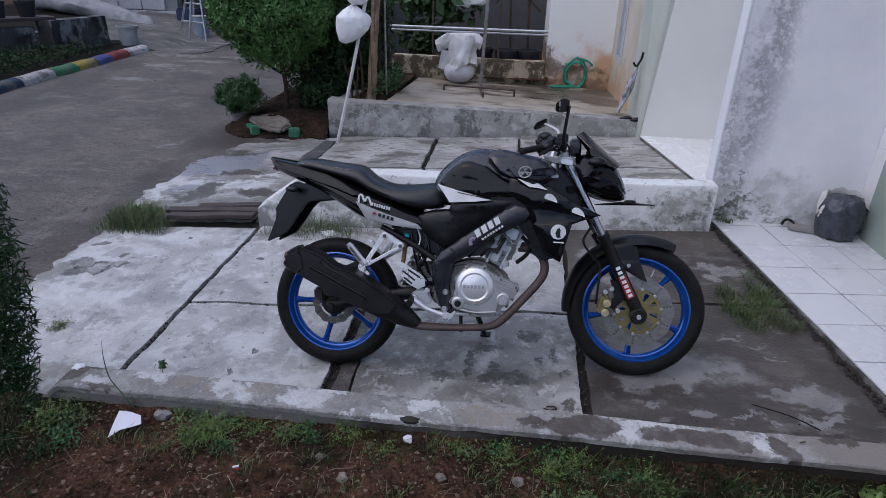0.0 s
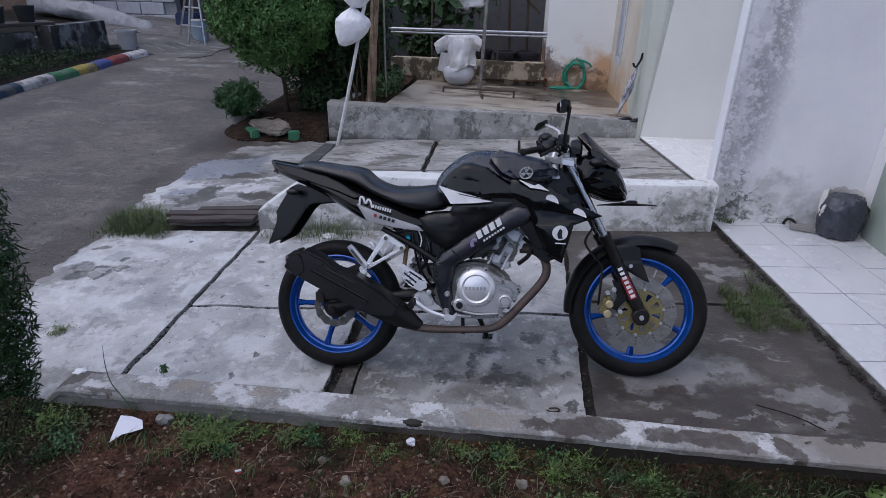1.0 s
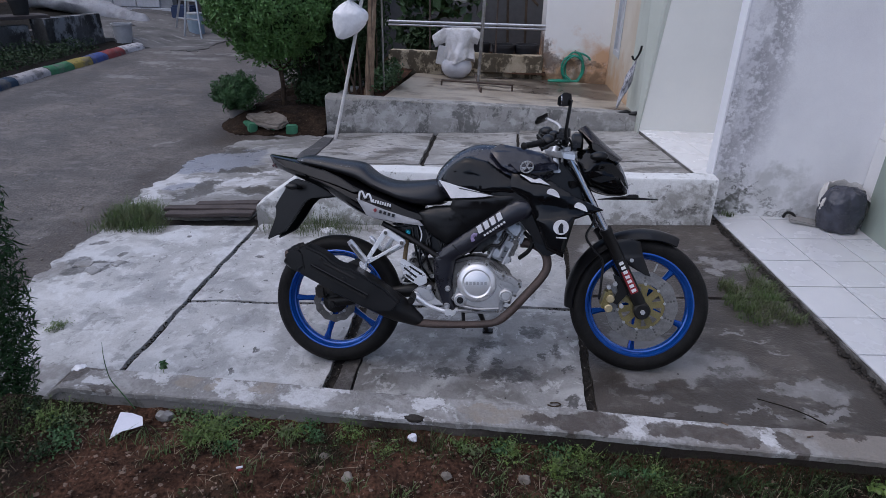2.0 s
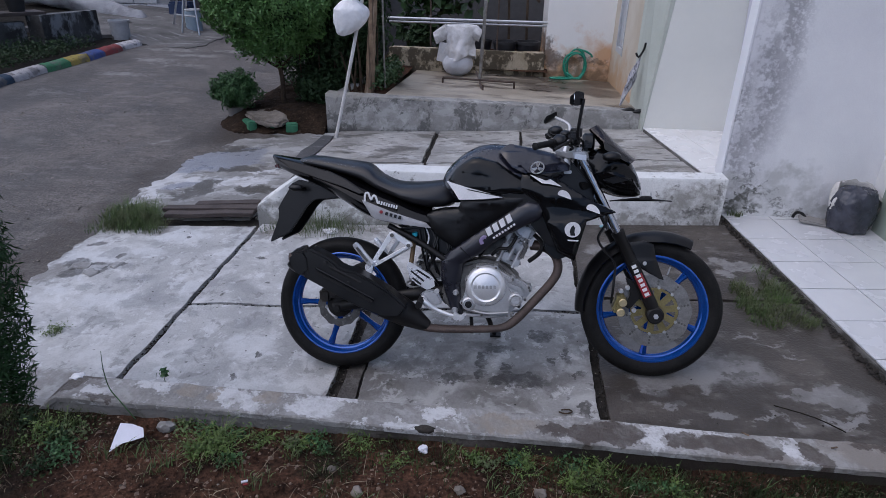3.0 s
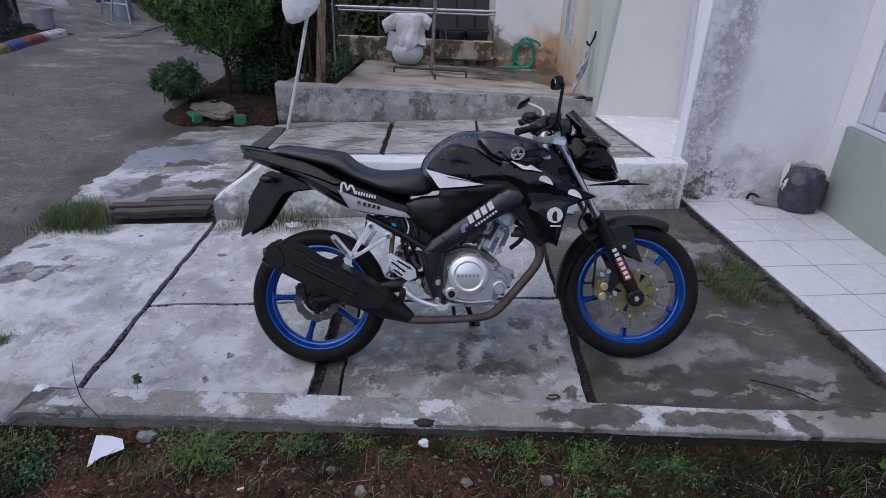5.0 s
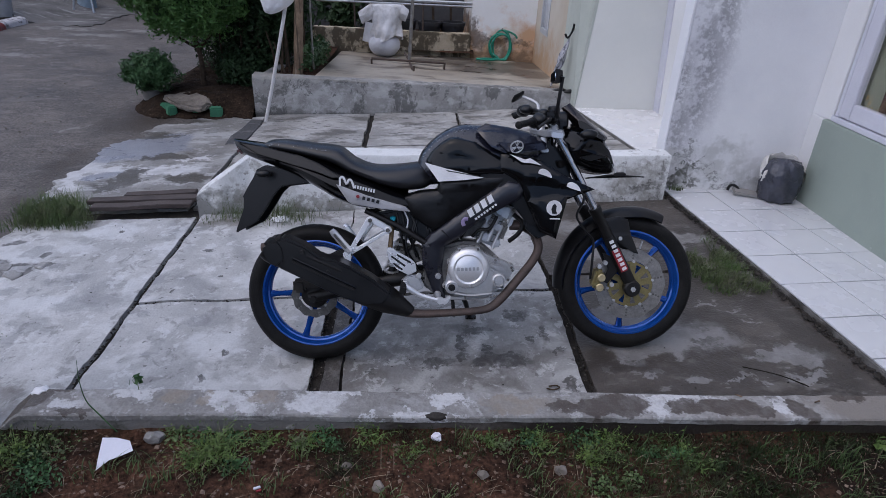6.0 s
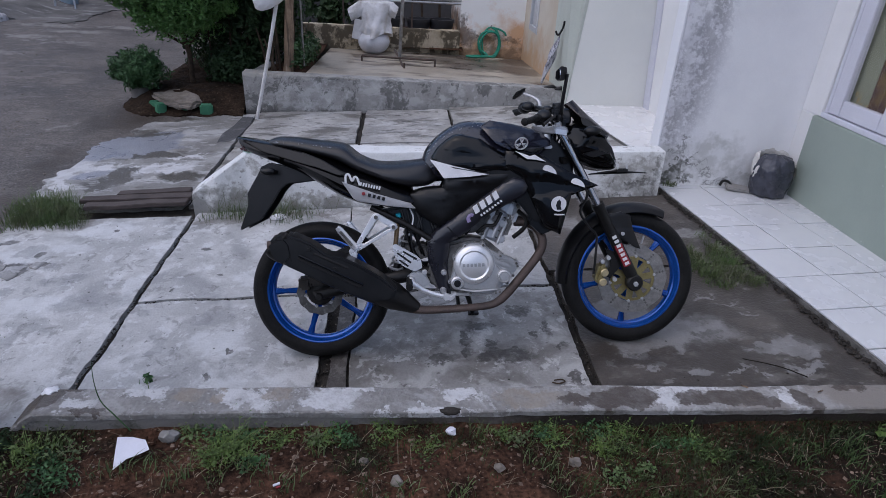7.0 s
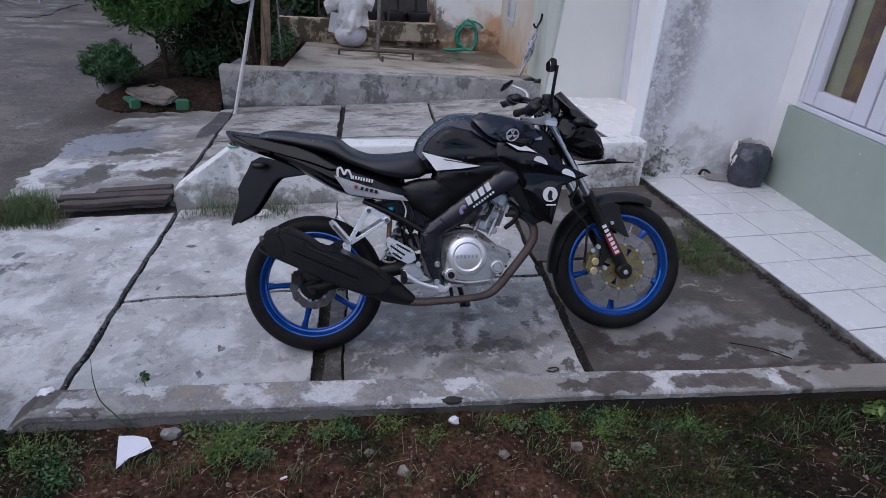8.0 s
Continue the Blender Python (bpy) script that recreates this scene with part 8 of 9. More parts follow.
SHADED = [(0.447, 1.393), (0.53, 1.402), (0.793, 1.406), (0.713, 1.257), (0.827, 1.316), (1.015, 1.342), (0.96, 1.209), (0.90, 1.38), (1.12, 1.40), (0.62, 1.33), (1.20, 1.32)]
grass("long_damp_grass", "clumps of longer grass by the kerb with painted shade", [(x + 0.025 * rs.normal(), y + 0.015 * rs.normal(), soil_height(x, y) - 0.004, 16, rs.uniform(0.04, 0.075), 0.04) for x, y in SHADED for _ in range(3)], SHADEGRASS, 22, 0.0018)


def fern(x, y, z, h, n, spread, seed, label):
    """A feathery weed: fine arching blades with tiny leaflets."""
    rs = np.random.RandomState(seed)
    w = empty("weed", label, "weed", "weeds")
    v, f = [], []
    tuft(v, f, x, y, z, n, h, spread, rs, 0.0011, 1.4)
    raw("stalk", v, f, FRESH, w)
    tips = [((q[0] + 0.006 * rs.normal(), q[1] + 0.006 * rs.normal(), q[2] - 0.006 * rs.rand()), (0, 0, 1)) for i, q in enumerate(v) if i % 7 > 1]
    leaves("foliage", tips, 0.0048, FRESH, w, seed + 1, 0.1, 2.4)
    return w


for i, (x, y, h, n, s) in enumerate(((-0.78, 1.385, 0.075, 120, 0.055), (-0.83, 1.36, 0.06, 60, 0.04), (0.27, 1.375, 0.045, 50, 0.03), (-1.32, 1.38, 0.06, 60, 0.06), (-0.55, 1.43, 0.04, 36, 0.035), (-0.02, 1.44, 0.035, 24, 0.02), (-0.66, 1.43, 0.035, 30, 0.04), (-0.36, 1.45, 0.045, 40, 0.04), (-0.25, 1.40, 0.03, 24, 0.04), (0.12, 1.43, 0.05, 40, 0.05), (0.33, 1.44, 0.05, 44, 0.05), (0.55, 1.38, 0.04, 30, 0.05))):
    fern(x, y, soil_height(x, y), h, n, s, 100 + 2 * i, "small feathery bright green weed on the soil")
for x, y, r in ((-1.27, 1.35, 0.050), (-1.42, 1.42, 0.05), (-1.24, 1.24, 0.045), (-1.52, 1.30, 0.06), (-1.38, 1.24, 0.05), (-1.60, 1.40, 0.06)):
    weed(x, y, soil_height(x, y), r, int(3200 * r), 0.0075, int(-1000 * x), LEAFDARK, "dark leafy weed at the end of the kerb")
weed(1.18, 1.41, soil_height(1.18, 1.41), 0.045, 50, 0.018, 150, FRESH)
fern(-2.195, 2.427, zs(-2.195) - 0.005, 0.05, 60, 0.055, 160, "small green weed growing through the concrete")
seedling = weed(-1.140, 1.715, 0.245, 0.022, 12, 0.015, 162, BUSHLEAF, "small green seedling growing up behind the kerb")
bm = bmesh.new()
tube(bm, [(-1.135, 1.70, zs(-1.135, 1.7) - 0.005), (-1.139, 1.71, 0.10), (-1.140, 1.715, 0.252)], (0.0022, 0.0018, 0.0012), 6, 3)
part("stalk", bm, FRESH, seedling)
bm = bmesh.new()
tube(bm, [(-1.085, 1.46, 0.275), (-1.128, 1.468, 0.337), (-1.152, 1.47, 0.383), (-1.154, 1.47, 0.456), (-1.145, 1.47, 0.522)], (0.0018, 0.0018, 0.0016, 0.0012, 0.0006), 6, 4)
tagged(finish(bm, "stem", BUSHLEAF), "single tall grass stem growing before the kerb", "stem")

# ---- loose things on the soil and the drive ----
paper = bmesh.new()
solid(paper, [(-1.098, 1.412, 0.300), (-1.058, 1.410, 0.302), (-1.021, 1.404, 0.297), (-0.999, 1.370, 0.296), (-1.021, 1.350, 0.298), (-1.045, 1.334, 0.299), (-1.070, 1.307, 0.290), (-1.083, 1.356, 0.297)], (0.0, 0.0, 0.0015))
tagged(finish(paper, "paper", PAPER), "crumpled white sheet of paper lying on the soil", "paper")
for i, (x, y, s, mat, nm, lab) in enumerate(((-0.17, 1.449, 0.017, PAPER, "wrapper", "crumpled white wrapper on the soil"), (-0.42, 1.345, 0.014, STONEM, "pebble", "pale pebble on the soil"), (-0.05, 1.30, 0.016, STONEM, "pebble", "pale pebble on the soil"), (0.10, 1.34, 0.014, SOIL, "stone", "brown stone half sunk in the soil"), (-0.33, 1.27, 0.018, STONEM, "pebble", "brown pebble on the soil"), (-0.60, 1.50, 0.02, KERBM, "rubble", "lump of broken concrete by the kerb"), (-0.975, 1.445, 0.028, KERBM, "rubble", "lump of broken concrete by the kerb"), (0.17, 1.33, 0.018, STONEM, "stone", "grey stone half sunk in the soil"))):
    bm = bmesh.new()
    lumpy(bm, (x, y, soil_height(x, y) + s * 0.3), (s, s * 0.8, s * 0.7), 2, 1.6, 0.5, i * 3.0)
    tagged(finish(bm, nm, mat, None, 25), lab, "litter" if nm in ("paper", "wrapper") else nm)
rs = np.random.RandomState(8)
v, f = [], []
for _ in range(420):
    x, y = rs.uniform(-1.6, 2.2), rs.uniform(0.8, 1.47)
    z, s = soil_height(x, y), rs.uniform(0.0015, 0.005)
    k = len(v)
    for d in ((1, 0, 0), (-1, 0, 0), (0, 1, 0), (0, -1, 0), (0, 0, 0.8), (0, 0, -0.5)):
        v.append((x + d[0] * s * rs.uniform(0.6, 1.3), y + d[1] * s * rs.uniform(0.6, 1.3), z + d[2] * s))
    f += [(k + a, k + b, k + c) for a, b, c in ((0, 2, 4), (2, 1, 4), (1, 3, 4), (3, 0, 4), (2, 0, 5), (1, 2, 5), (3, 1, 5), (0, 3, 5))]
tagged(raw("gravel", v, f, STONEM), "fine grit and crumbs scattered on the soil", "gravel", kind="stuff")
bm = bmesh.new()
tube(bm, [(-0.648, 1.250, 0.289), (-0.632, 1.257, 0.289)], 0.0035, 10, 1)
butt = tagged(finish(bm, "cigarette_packet", PAPER), "small red and white wrapper scrap on soil", "litter")
bm = bmesh.new()
box(bm, (-0.634, 1.245, 0.288), (0.015, 0.008, 0.004), 0.002, pose(0, 0, 0, 0, 0, 20))
part("red_flap", bm, REDDEC, butt)
bm = bmesh.new()
lumpy(bm, (-0.172, 1.492, 0.312), (0.032, 0.014, 0.010), 3, 2, 0.3, 2)
tagged(finish(bm, "dried_leaf", GROOVE), "dark dried leaf lying on the kerb", "leaf")
bm = bmesh.new()
lumpy(bm, (-1.355, 1.585, 0.312), (0.026, 0.020, 0.012), 3, 2.5, 0.5, 4)
tagged(finish(bm, "rubble", WHITEPL, None, 30), "white lump of broken plaster on the kerb", "rubble")
for i, (x, y, a) in enumerate(((0.78, 1.60, -35), (1.02, 1.575, 20))):
    bm = bmesh.new()
    box(bm, (x, y - 0.02, 0.326), (0.022, 0.005, 0.004), 0.001, pose(0, 0, 0, 0, 0, a))
    tagged(finish(bm, "splinter", PALEWOOD), "pale wood splinter lying on the kerb", "splinter")
bm = bmesh.new()
tube(bm, [(1.10, 2.06, 0.058), (1.22, 2.00, 0.066), (1.30, 1.93, 0.068)], 0.0025, 6, 3)
tagged(finish(bm, "twig", DARKSOIL), "thin dark twig lying on wet concrete", "twig")
bm = bmesh.new()
lumpy(bm, (-1.09, 3.60, zs(-1.09, 3.6) + 0.014), (0.05, 0.025, 0.016), 3, 3, 0.6, 5)
tagged(finish(bm, "wrapper", WHITEPL), "crumpled white plastic wrapper beside the low wall", "litter")


# crumbs in the joints of the drive, and wet or broken patches on it
def in_joints(rs):
    k = rs.randint(0, 6)
    if k == 0:
        x, y = -1.628 + 0.010 * rs.normal(), rs.uniform(1.62, 3.7)
    elif k == 1:
        x, y = rs.uniform(-1.58, -0.66), 2.711 + 0.008 * rs.normal()
    elif k == 2:
        x, y = rs.uniform(-0.665, -0.61), rs.uniform(1.62, 2.75)
    elif k == 3:
        x, y = rs.uniform(-0.6, 0.45), 2.712 + 0.008 * rs.normal()
    elif k == 4:
        x, y = rs.uniform(0.43, 0.485), rs.uniform(1.62, 3.7)
    else:
        x, y = rs.uniform(0.47, 1.5), 2.842 + 0.008 * rs.normal()
    return x, y, zs(x, y) - 0.018 + 0.012 * rs.rand()


clods("joint_crumbs", "dark crumbs of dirt and concrete in the open joints", 2600, in_joints, (0.002, 0.010), GROOVE, 43, "dirt")
clods("concrete_crumbs", "broken concrete crumbs along the joints", 450, in_joints, (0.0015, 0.006), STONEM, 44, "rubble")


def scattered(rs):
    x, y = rs.uniform(-2.2, 1.3), rs.uniform(1.64, 3.65)
    return x, y, zs(x, y) + 0.002


def on_road(rs):
    x, y = rs.uniform(-5.6, -2.75), 3.2 + 5.5 * rs.rand() ** 1.4
    return x, y, zr(x, y) + 0.003


clods("road_grit", "loose pale grit lying on the worn lane", 1500, on_road, (0.003, 0.014), STONEM, 46, "grit")


def by_terrace(rs):
    y = 1.62 + 2.2 * rs.rand()
    x = 1.414 + 0.1083 * (3.9 - y) - 0.035 * rs.rand() ** 2
    return x, y, zs(x, y) + 0.012 * rs.rand()


clods("edge_dirt", "black dirt and moss gathered along the terrace edge", 900, by_terrace, (0.004, 0.016), GROOVE, 47, "dirt")
clods("grit", "fine dark grit scattered on the drive", 260, scattered, (0.0012, 0.006), GROOVE, 45, "grit")
for i, (x, y, s, a) in enumerate(((-2.40, 3.02, 0.10, -30), (-2.52, 3.10, 0.12, 10), (-2.30, 3.12, 0.07, 60))):
    bm = bmesh.new()
    box(bm, (0, 0, 0), (s, s * 0.6, 0.020), 0.006, segs=1)
    bmesh.ops.subdivide_edges(bm, edges=bm.edges[:], cuts=3, use_grid_fill=True)
    for vv in bm.verts:
        vv.co += Vector((wob(vv.co + Vector((i, 0, 0)), 24, 0.016), wob(vv.co + Vector((0, i, 0)), 24, 0.016), wob(vv.co, 30, 0.006)))
    ob = finish(bm, "concrete_chunk", STAINED, None, 40)
    ob.matrix_basis = pose(x, y, zs(x, y) + 0.003, 1, -1, a)
    tagged(ob, "flat broken chunk of concrete on the drive", "rubble", "broken chunks at the edge of the drive")

bm = bmesh.new()
lumpy(bm, (0.665, 3.70, zs(0.665, 3.70) + 0.010), (0.030, 0.015, 0.010), 2, 3, 0.5, 7)
tagged(finish(bm, "wrapper", paint("pale_blue_plastic", (0.25, 0.50, 0.62), 0.5)), "pale blue plastic scrap at the foot of the wall", "litter")
bm = bmesh.new()
tube(bm, [(0.285, 1.98, 0.004), (0.308, 1.968, 0.008), (0.335, 1.98, 0.008), (0.325, 1.995, 0.006), (0.295, 1.992, 0.004)], 0.003, 6, 4)
tagged(finish(bm, "dried_leaf", BARK), "curled dry leaf lying on the concrete", "leaf")

bm = bmesh.new()
lumpy(bm, (-1.255, 3.762, 0.322), (0.035, 0.016, 0.006), 3, 4, 0.5, 3)
tagged(finish(bm, "paint_splash", paint("sea_green_paint", (0.14, 0.46, 0.33), 0.7)), "spilt sea-green paint on the low wall", "paint")

# timber planks bridging the gutter
for i, (x0, x1, y0, w, z, a) in enumerate(((-2.34, -1.70, 3.80, 0.075, -0.085, 2.0), (-2.40, -1.69, 3.885, 0.08, -0.080, 1.0), (-2.20, -1.73, 3.98, 0.07, -0.078, 3.0))):
    bm = bmesh.new()
    box(bm, (0, 0, 0), (x1 - x0, w, 0.028), 0.004)
    bmesh.ops.subdivide_edges(bm, edges=[e for e in bm.edges if abs(e.verts[0].co.x - e.verts[1].co.x) > 0.3], cuts=8)
    for vv in bm.verts:
        vv.co.y += wob(vv.co + Vector((i, 0, 0)), 6, 0.006)
        vv.co.z += wob(vv.co + Vector((i, 4, 0)), 3, 0.006)
    ob = finish(bm, "plank", PLANKM, None, 40)
    ob.matrix_basis = pose((x0 + x1) / 2, y0, z + 0.02, 0, -3, a)
    tagged(ob, "weathered dark brown plank laid across the gutter", "plank", "planks over the gutter")
# stone pile beside the bush
bm = bmesh.new()
solid(bm, [(-2.82, 6.30, -0.03), (-2.68, 6.15, -0.055), (-2.50, 6.07, -0.075), (-2.36, 6.07, -0.08), (-2.29, 6.18, -0.055), (-2.42, 6.36, -0.01), (-2.64, 6.42, -0.01)], (0.01, 0.0, 0.065), 0.02)
bmesh.ops.subdivide_edges(bm, edges=[e for e in bm.edges if e.calc_length() > 0.05], cuts=3, use_grid_fill=True)
for vv in bm.verts:
    vv.co += Vector((wob(vv.co, 12, 0.025), wob(vv.co + Vector((4, 0, 0)), 12, 0.025), wob(vv.co + Vector((9, 0, 0)), 14, 0.022)))
tagged(finish(bm, "stone_slab", STONEM, None, 35), "flat grey-brown stone slab lying on painted bricks", "stone")
GREENP = paint("faded_green_paint", (0.05, 0.20, 0.11), 0.8)
for x, y, s, a in ((-2.76, 6.22, 0.09, 70), (-2.68, 6.14, 0.09, 40), (-2.24, 6.13, 0.12, 20), (-2.44, 6.18, 0.09, 5)):
    bm = bmesh.new()
    box(bm, (0, 0, 0), (s, 0.09, 0.10), 0.012)
    ob = finish(bm, "painted_brick", GREENP, None, 30)
    ob.matrix_basis = pose(x, y, -0.075, 3, 4, a)
    tagged(ob, "broken brick with faded green paint", "brick", "painted bricks under the stone")
bm = bmesh.new()
solid(bm, [(-1.86, 6.02, -0.122), (-1.75, 6.02, -0.122), (-1.73, 5.7, -0.122), (-1.76, 5.35, -0.122), (-1.80, 5.25, -0.122), (-1.90, 5.22, -0.125), (-1.92, 5.45, -0.125), (-1.89, 5.7, -0.122)], (0, 0, 0.018), 0.006)
for vv in bm.verts:
    vv.co += Vector((wob(vv.co, 6, 0.02), wob(vv.co, 5, 0.02), 0))
tagged(finish(bm, "mortar_strip", layer(paint("dark_mortar", (0.085, 0.085, 0.09), 0.7, bump=0.6, grain=0.2), (0.20, 0.20, 0.20), 9.0, 0.54, 0.62, amount=0.6), None, 35), "dark grey strip of rough mortar along the gutter", "concrete", kind="structure")

# white pole with a hanging sack
bm = bmesh.new()
tube(bm, [(-1.728, 5.97, -0.13), (-1.54, 5.96, 0.57), (-1.30, 5.95, 1.55)], 0.017, 14, 4)
tagged(finish(bm, "pole", PIPEW), "thin white plastic pole leaning by the platform", "pole")


def sack(name, c, s, seed, mat, fold=0.12):
    bm = bmesh.new()
    bmesh.ops.create_icosphere(bm, subdivisions=5, radius=1.0)
    for vv in bm.verts:
        p = vv.co.copy()
        k = 1 + wob(p + Vector((seed, 0, 0)), 1.6, fold) + wob(p + Vector((0, seed, 0)), 5, fold * 0.35) + 0.4 * fold * abs(wob(p + Vector((seed, 4, 0)), 3.3, 1.0))
        pinch = 1.0 if p.z < 0.55 else 1.0 - 0.75 * (p.z - 0.55) / 0.45
        vv.co = Vector((p.x * s[0] * k * pinch, p.y * s[1] * k * pinch, p.z * s[2] * k))
    bmesh.ops.translate(bm, verts=bm.verts, vec=c)
    return bm


hang = empty("hanging_sack", "white plastic sack tied to the leaning pole", "sack")
bm = bmesh.new()
bmesh.ops.create_icosphere(bm, subdivisions=5, radius=1.0)
for vv in bm.verts:
    p = vv.co.copy()
    m = max(abs(p.x), abs(p.z), 0.6)
    p = Vector((p.x / m * 0.88, p.y, p.z / m * 0.92)) * 0.25 + p * 0.75
    w = 1.0 if p.z < 0.25 else 1 - 0.80 * min(1, (p.z - 0.25) / 0.70) ** 1.4
    k = 1 + wob(p, 2.2, 0.06) + wob(p + Vector((3, 0, 0)), 6, 0.04) + 0.025 * math.sin(9 * math.atan2(p.y, p.x)) * max(0, p.z + 0.2)
    vv.co = Vector((-1.490 + p.x * 0.170 * w * k, 5.93 + p.y * 0.12 * w * k, 1.075 + p.z * 0.165 * k))
    if p.z < 0:
        vv.co.z -= 0.07 * -p.z * (0.2 - p.x)
        vv.co.x -= 0.02 * p.z * p.z
part("bag", bm, WHITEPL, hang, "", 60)
bm = bmesh.new()
rings = []
for z, r in ((1.235, 0.045), (1.26, 0.085), (1.31, 0.12), (1.36, 0.13), (1.345, 0.09)):
    rings.append([Vector((-1.44 + r * (1 + 0.18 * math.sin(5 * a + z * 20)) * math.cos(a), 5.93 + r * 0.7 * math.sin(a), z + 0.012 * math.sin(3 * a))) for a in np.linspace(0, 2 * math.pi, 32, endpoint=False)])
loft(bm, rings)
part("gathered_neck", bm, WHITEPL, hang)
# bare trunk in the planting bed
trunk = empty("tree_trunk", "brown peeling tree trunk in the planting bed", "tree trunk")
bm = bmesh.new()
tube(bm, [(-1.50, 6.58, 0.15), (-1.485, 6.58, 0.35), (-1.45, 6.56, 0.75), (-1.41, 6.55, 1.25), (-1.37, 6.54, 2.2)], (0.060, 0.050, 0.044, 0.043, 0.04), 16, 5)
for vv in bm.verts:
    vv.co += Vector((wob(vv.co, 14, 0.008), wob(vv.co, 12, 0.008), 0))
part("stem", bm, PALEWOOD, trunk)
for i, (x, h, l) in enumerate(((-1.60, 0.35, -0.10), (-1.66, 0.40, 0.05), (-1.58, 0.7, -0.02), (-1.72, 0.45, -0.05))):
    bm = bmesh.new()
    tube(bm, [(x, 6.5 + 0.04 * i, 0.2), (x + l * 0.5, 6.5 + 0.04 * i, 0.2 + h * 0.5), (x + l, 6.5, 0.2 + h)], (0.014, 0.012, 0.005), 7, 3)
    part("stump", bm, BARK, trunk)
bm = bmesh.new()
tube(bm, [(-1.36, 6.75, 0.25), (-1.36, 6.75, 2.2)], 0.010, 8, 1)
tagged(finish(bm, "thin_post", STEEL), "thin grey metal post beside the trunk", "post")

# ---- things on the platform ----
stand = empty("stand", "rusty steel pole stand on a cross foot", "stand")
pz = platform_top(-0.36, 7.45)
bm = bmesh.new()
tube(bm, [(-0.355, 7.50, pz + 0.05), (-0.33, 7.50, 0.8), (-0.285, 7.50, 2.1)], 0.020, 10, 1)
part("post", bm, STEEL, stand, "grey steel post")
bm = bmesh.new()
tube(bm, [(-0.80, 7.48, pz + 0.075), (0.06, 7.42, pz + 0.06)], 0.013, 8, 1)
tube(bm, [(-0.30, 7.15, pz - 0.01), (-0.36, 7.50, pz + 0.065), (-0.42, 7.9, pz + 0.08)], 0.013, 8, 1)
part("cross_bar", bm, RUSTSTEEL, stand)
for x, y in ((-0.80, 7.48), (0.06, 7.42), (-0.30, 7.15)):
    bm = bmesh.new()
    z0 = platform_top(x, y)
    tube(bm, [(x, y, z0), (x, y, pz + 0.07)], 0.012, 8, 1)
    part("foot", bm, RUSTSTEEL, stand)
z0 = platform_top(-0.7, 8.25)
sk = sack("sack", (-0.69, 8.22, z0 + 0.15), (0.20, 0.17, 0.16), 1, GREYSACK, 0.035)
tagged(finish(sk, "full_sack", WHITESACK, None, 60), "round full pale grey sack standing on the platform", "sack")
sk2 = empty("covered_sack", "pale woven sack draped over a rail end", "sack")
bm = bmesh.new()
COVER = np.array(((0.615, 0.02, 0.02, 0.0), (0.625, 0.15, 0.07, 0.02), (0.615, 0.215, 0.10, 0.05), (0.56, 0.225, 0.13, 0.07), (0.48, 0.195, 0.145, 0.08), (0.40, 0.180, 0.160, 0.10), (0.33, 0.195, 0.175, 0.12), (0.27, 0.205, 0.185, 0.14), (0.235, 0.208, 0.19, 0.15)))
rings = []
for k in range(33):
    dz, hw, hd, fold = (float(np.interp(k / 4, range(9), COVER[:, q])) for q in range(4))
    ring = []
    for a in np.linspace(0, 2 * math.pi, 96, endpoint=False):
        f = 1 + fold * math.sin(5 * a + 0.12 * k) * 0.5 + fold * 0.4 * math.sin(11 * a + 0.25 * k)
        p = Vector((-0.66 + hw * f * math.cos(a), 8.24 + hd * f * math.sin(a), z0 + dz - (0.035 * math.sin(3 * a + 1) * max(0, k - 24) / 8)))
        c = 0.009 if k > 3 else 0.005
        ring.append(p + Vector((wob(p, 9, c) + wob(p, 22, c * 0.6), wob(p + Vector((5, 0, 0)), 9, c * 1.6) + wob(p + Vector((5, 0, 0)), 24, c), wob(p + Vector((0, 7, 0)), 9, c * 0.7))))
    rings.append(ring)
loft(bm, rings)
for sx, tip in ((-1, (-0.985, 8.15, z0 + 0.46)), (1, (-0.40, 8.18, z0 + 0.50))):
    base_c, tip_c = Vector((-0.66 + sx * 0.17, 8.20, z0 + 0.55)), Vector(tip)
    srings = []
    for t in np.linspace(0, 1, 9):
        c, r = base_c.lerp(tip_c, t), 0.085 - 0.02 * t
        srings.append([c + Vector((0.35 * r * math.cos(a) * sx, r * 0.6 * math.sin(a), r * math.cos(a))) + Vector((0, wob(c + Vector((a, 0, 0)), 11, 0.02), wob(c + Vector((0, a, 0)), 13, 0.016))) for a in np.linspace(0, 2 * math.pi, 20, endpoint=False)])
    loft(bm, srings)
part("cloth", bm, GREYSACK, sk2, "", 60)
bm = bmesh.new()
tube(bm, [(-0.62, 8.14, z0 + 0.36), (-0.60, 8.13, z0 + 0.30), (-0.615, 8.14, z0 + 0.24)], 0.006, 6, 3)
part("tie", bm, RUSTSTEEL, sk2)
bm = bmesh.new()
solid(bm, [(-0.97, 8.2, z0 + 0.18), (-0.92, 8.15, z0 + 0.42), (-0.80, 8.15, z0 + 0.40), (-0.86, 8.18, z0 + 0.16)], (0, 0.02, 0), 0.006)
part("flap", bm, WHITEPL, sk2)
hb = bmesh.new()
lumpy(hb, (-0.70, 9.0, 1.20), (0.28, 0.1, 0.16), 4, 2.5, 0.4, 9)
tagged(finish(hb, "white_bundle", WHITEPL, None, 40), "white plastic bundle hung among the plants", "bundle")
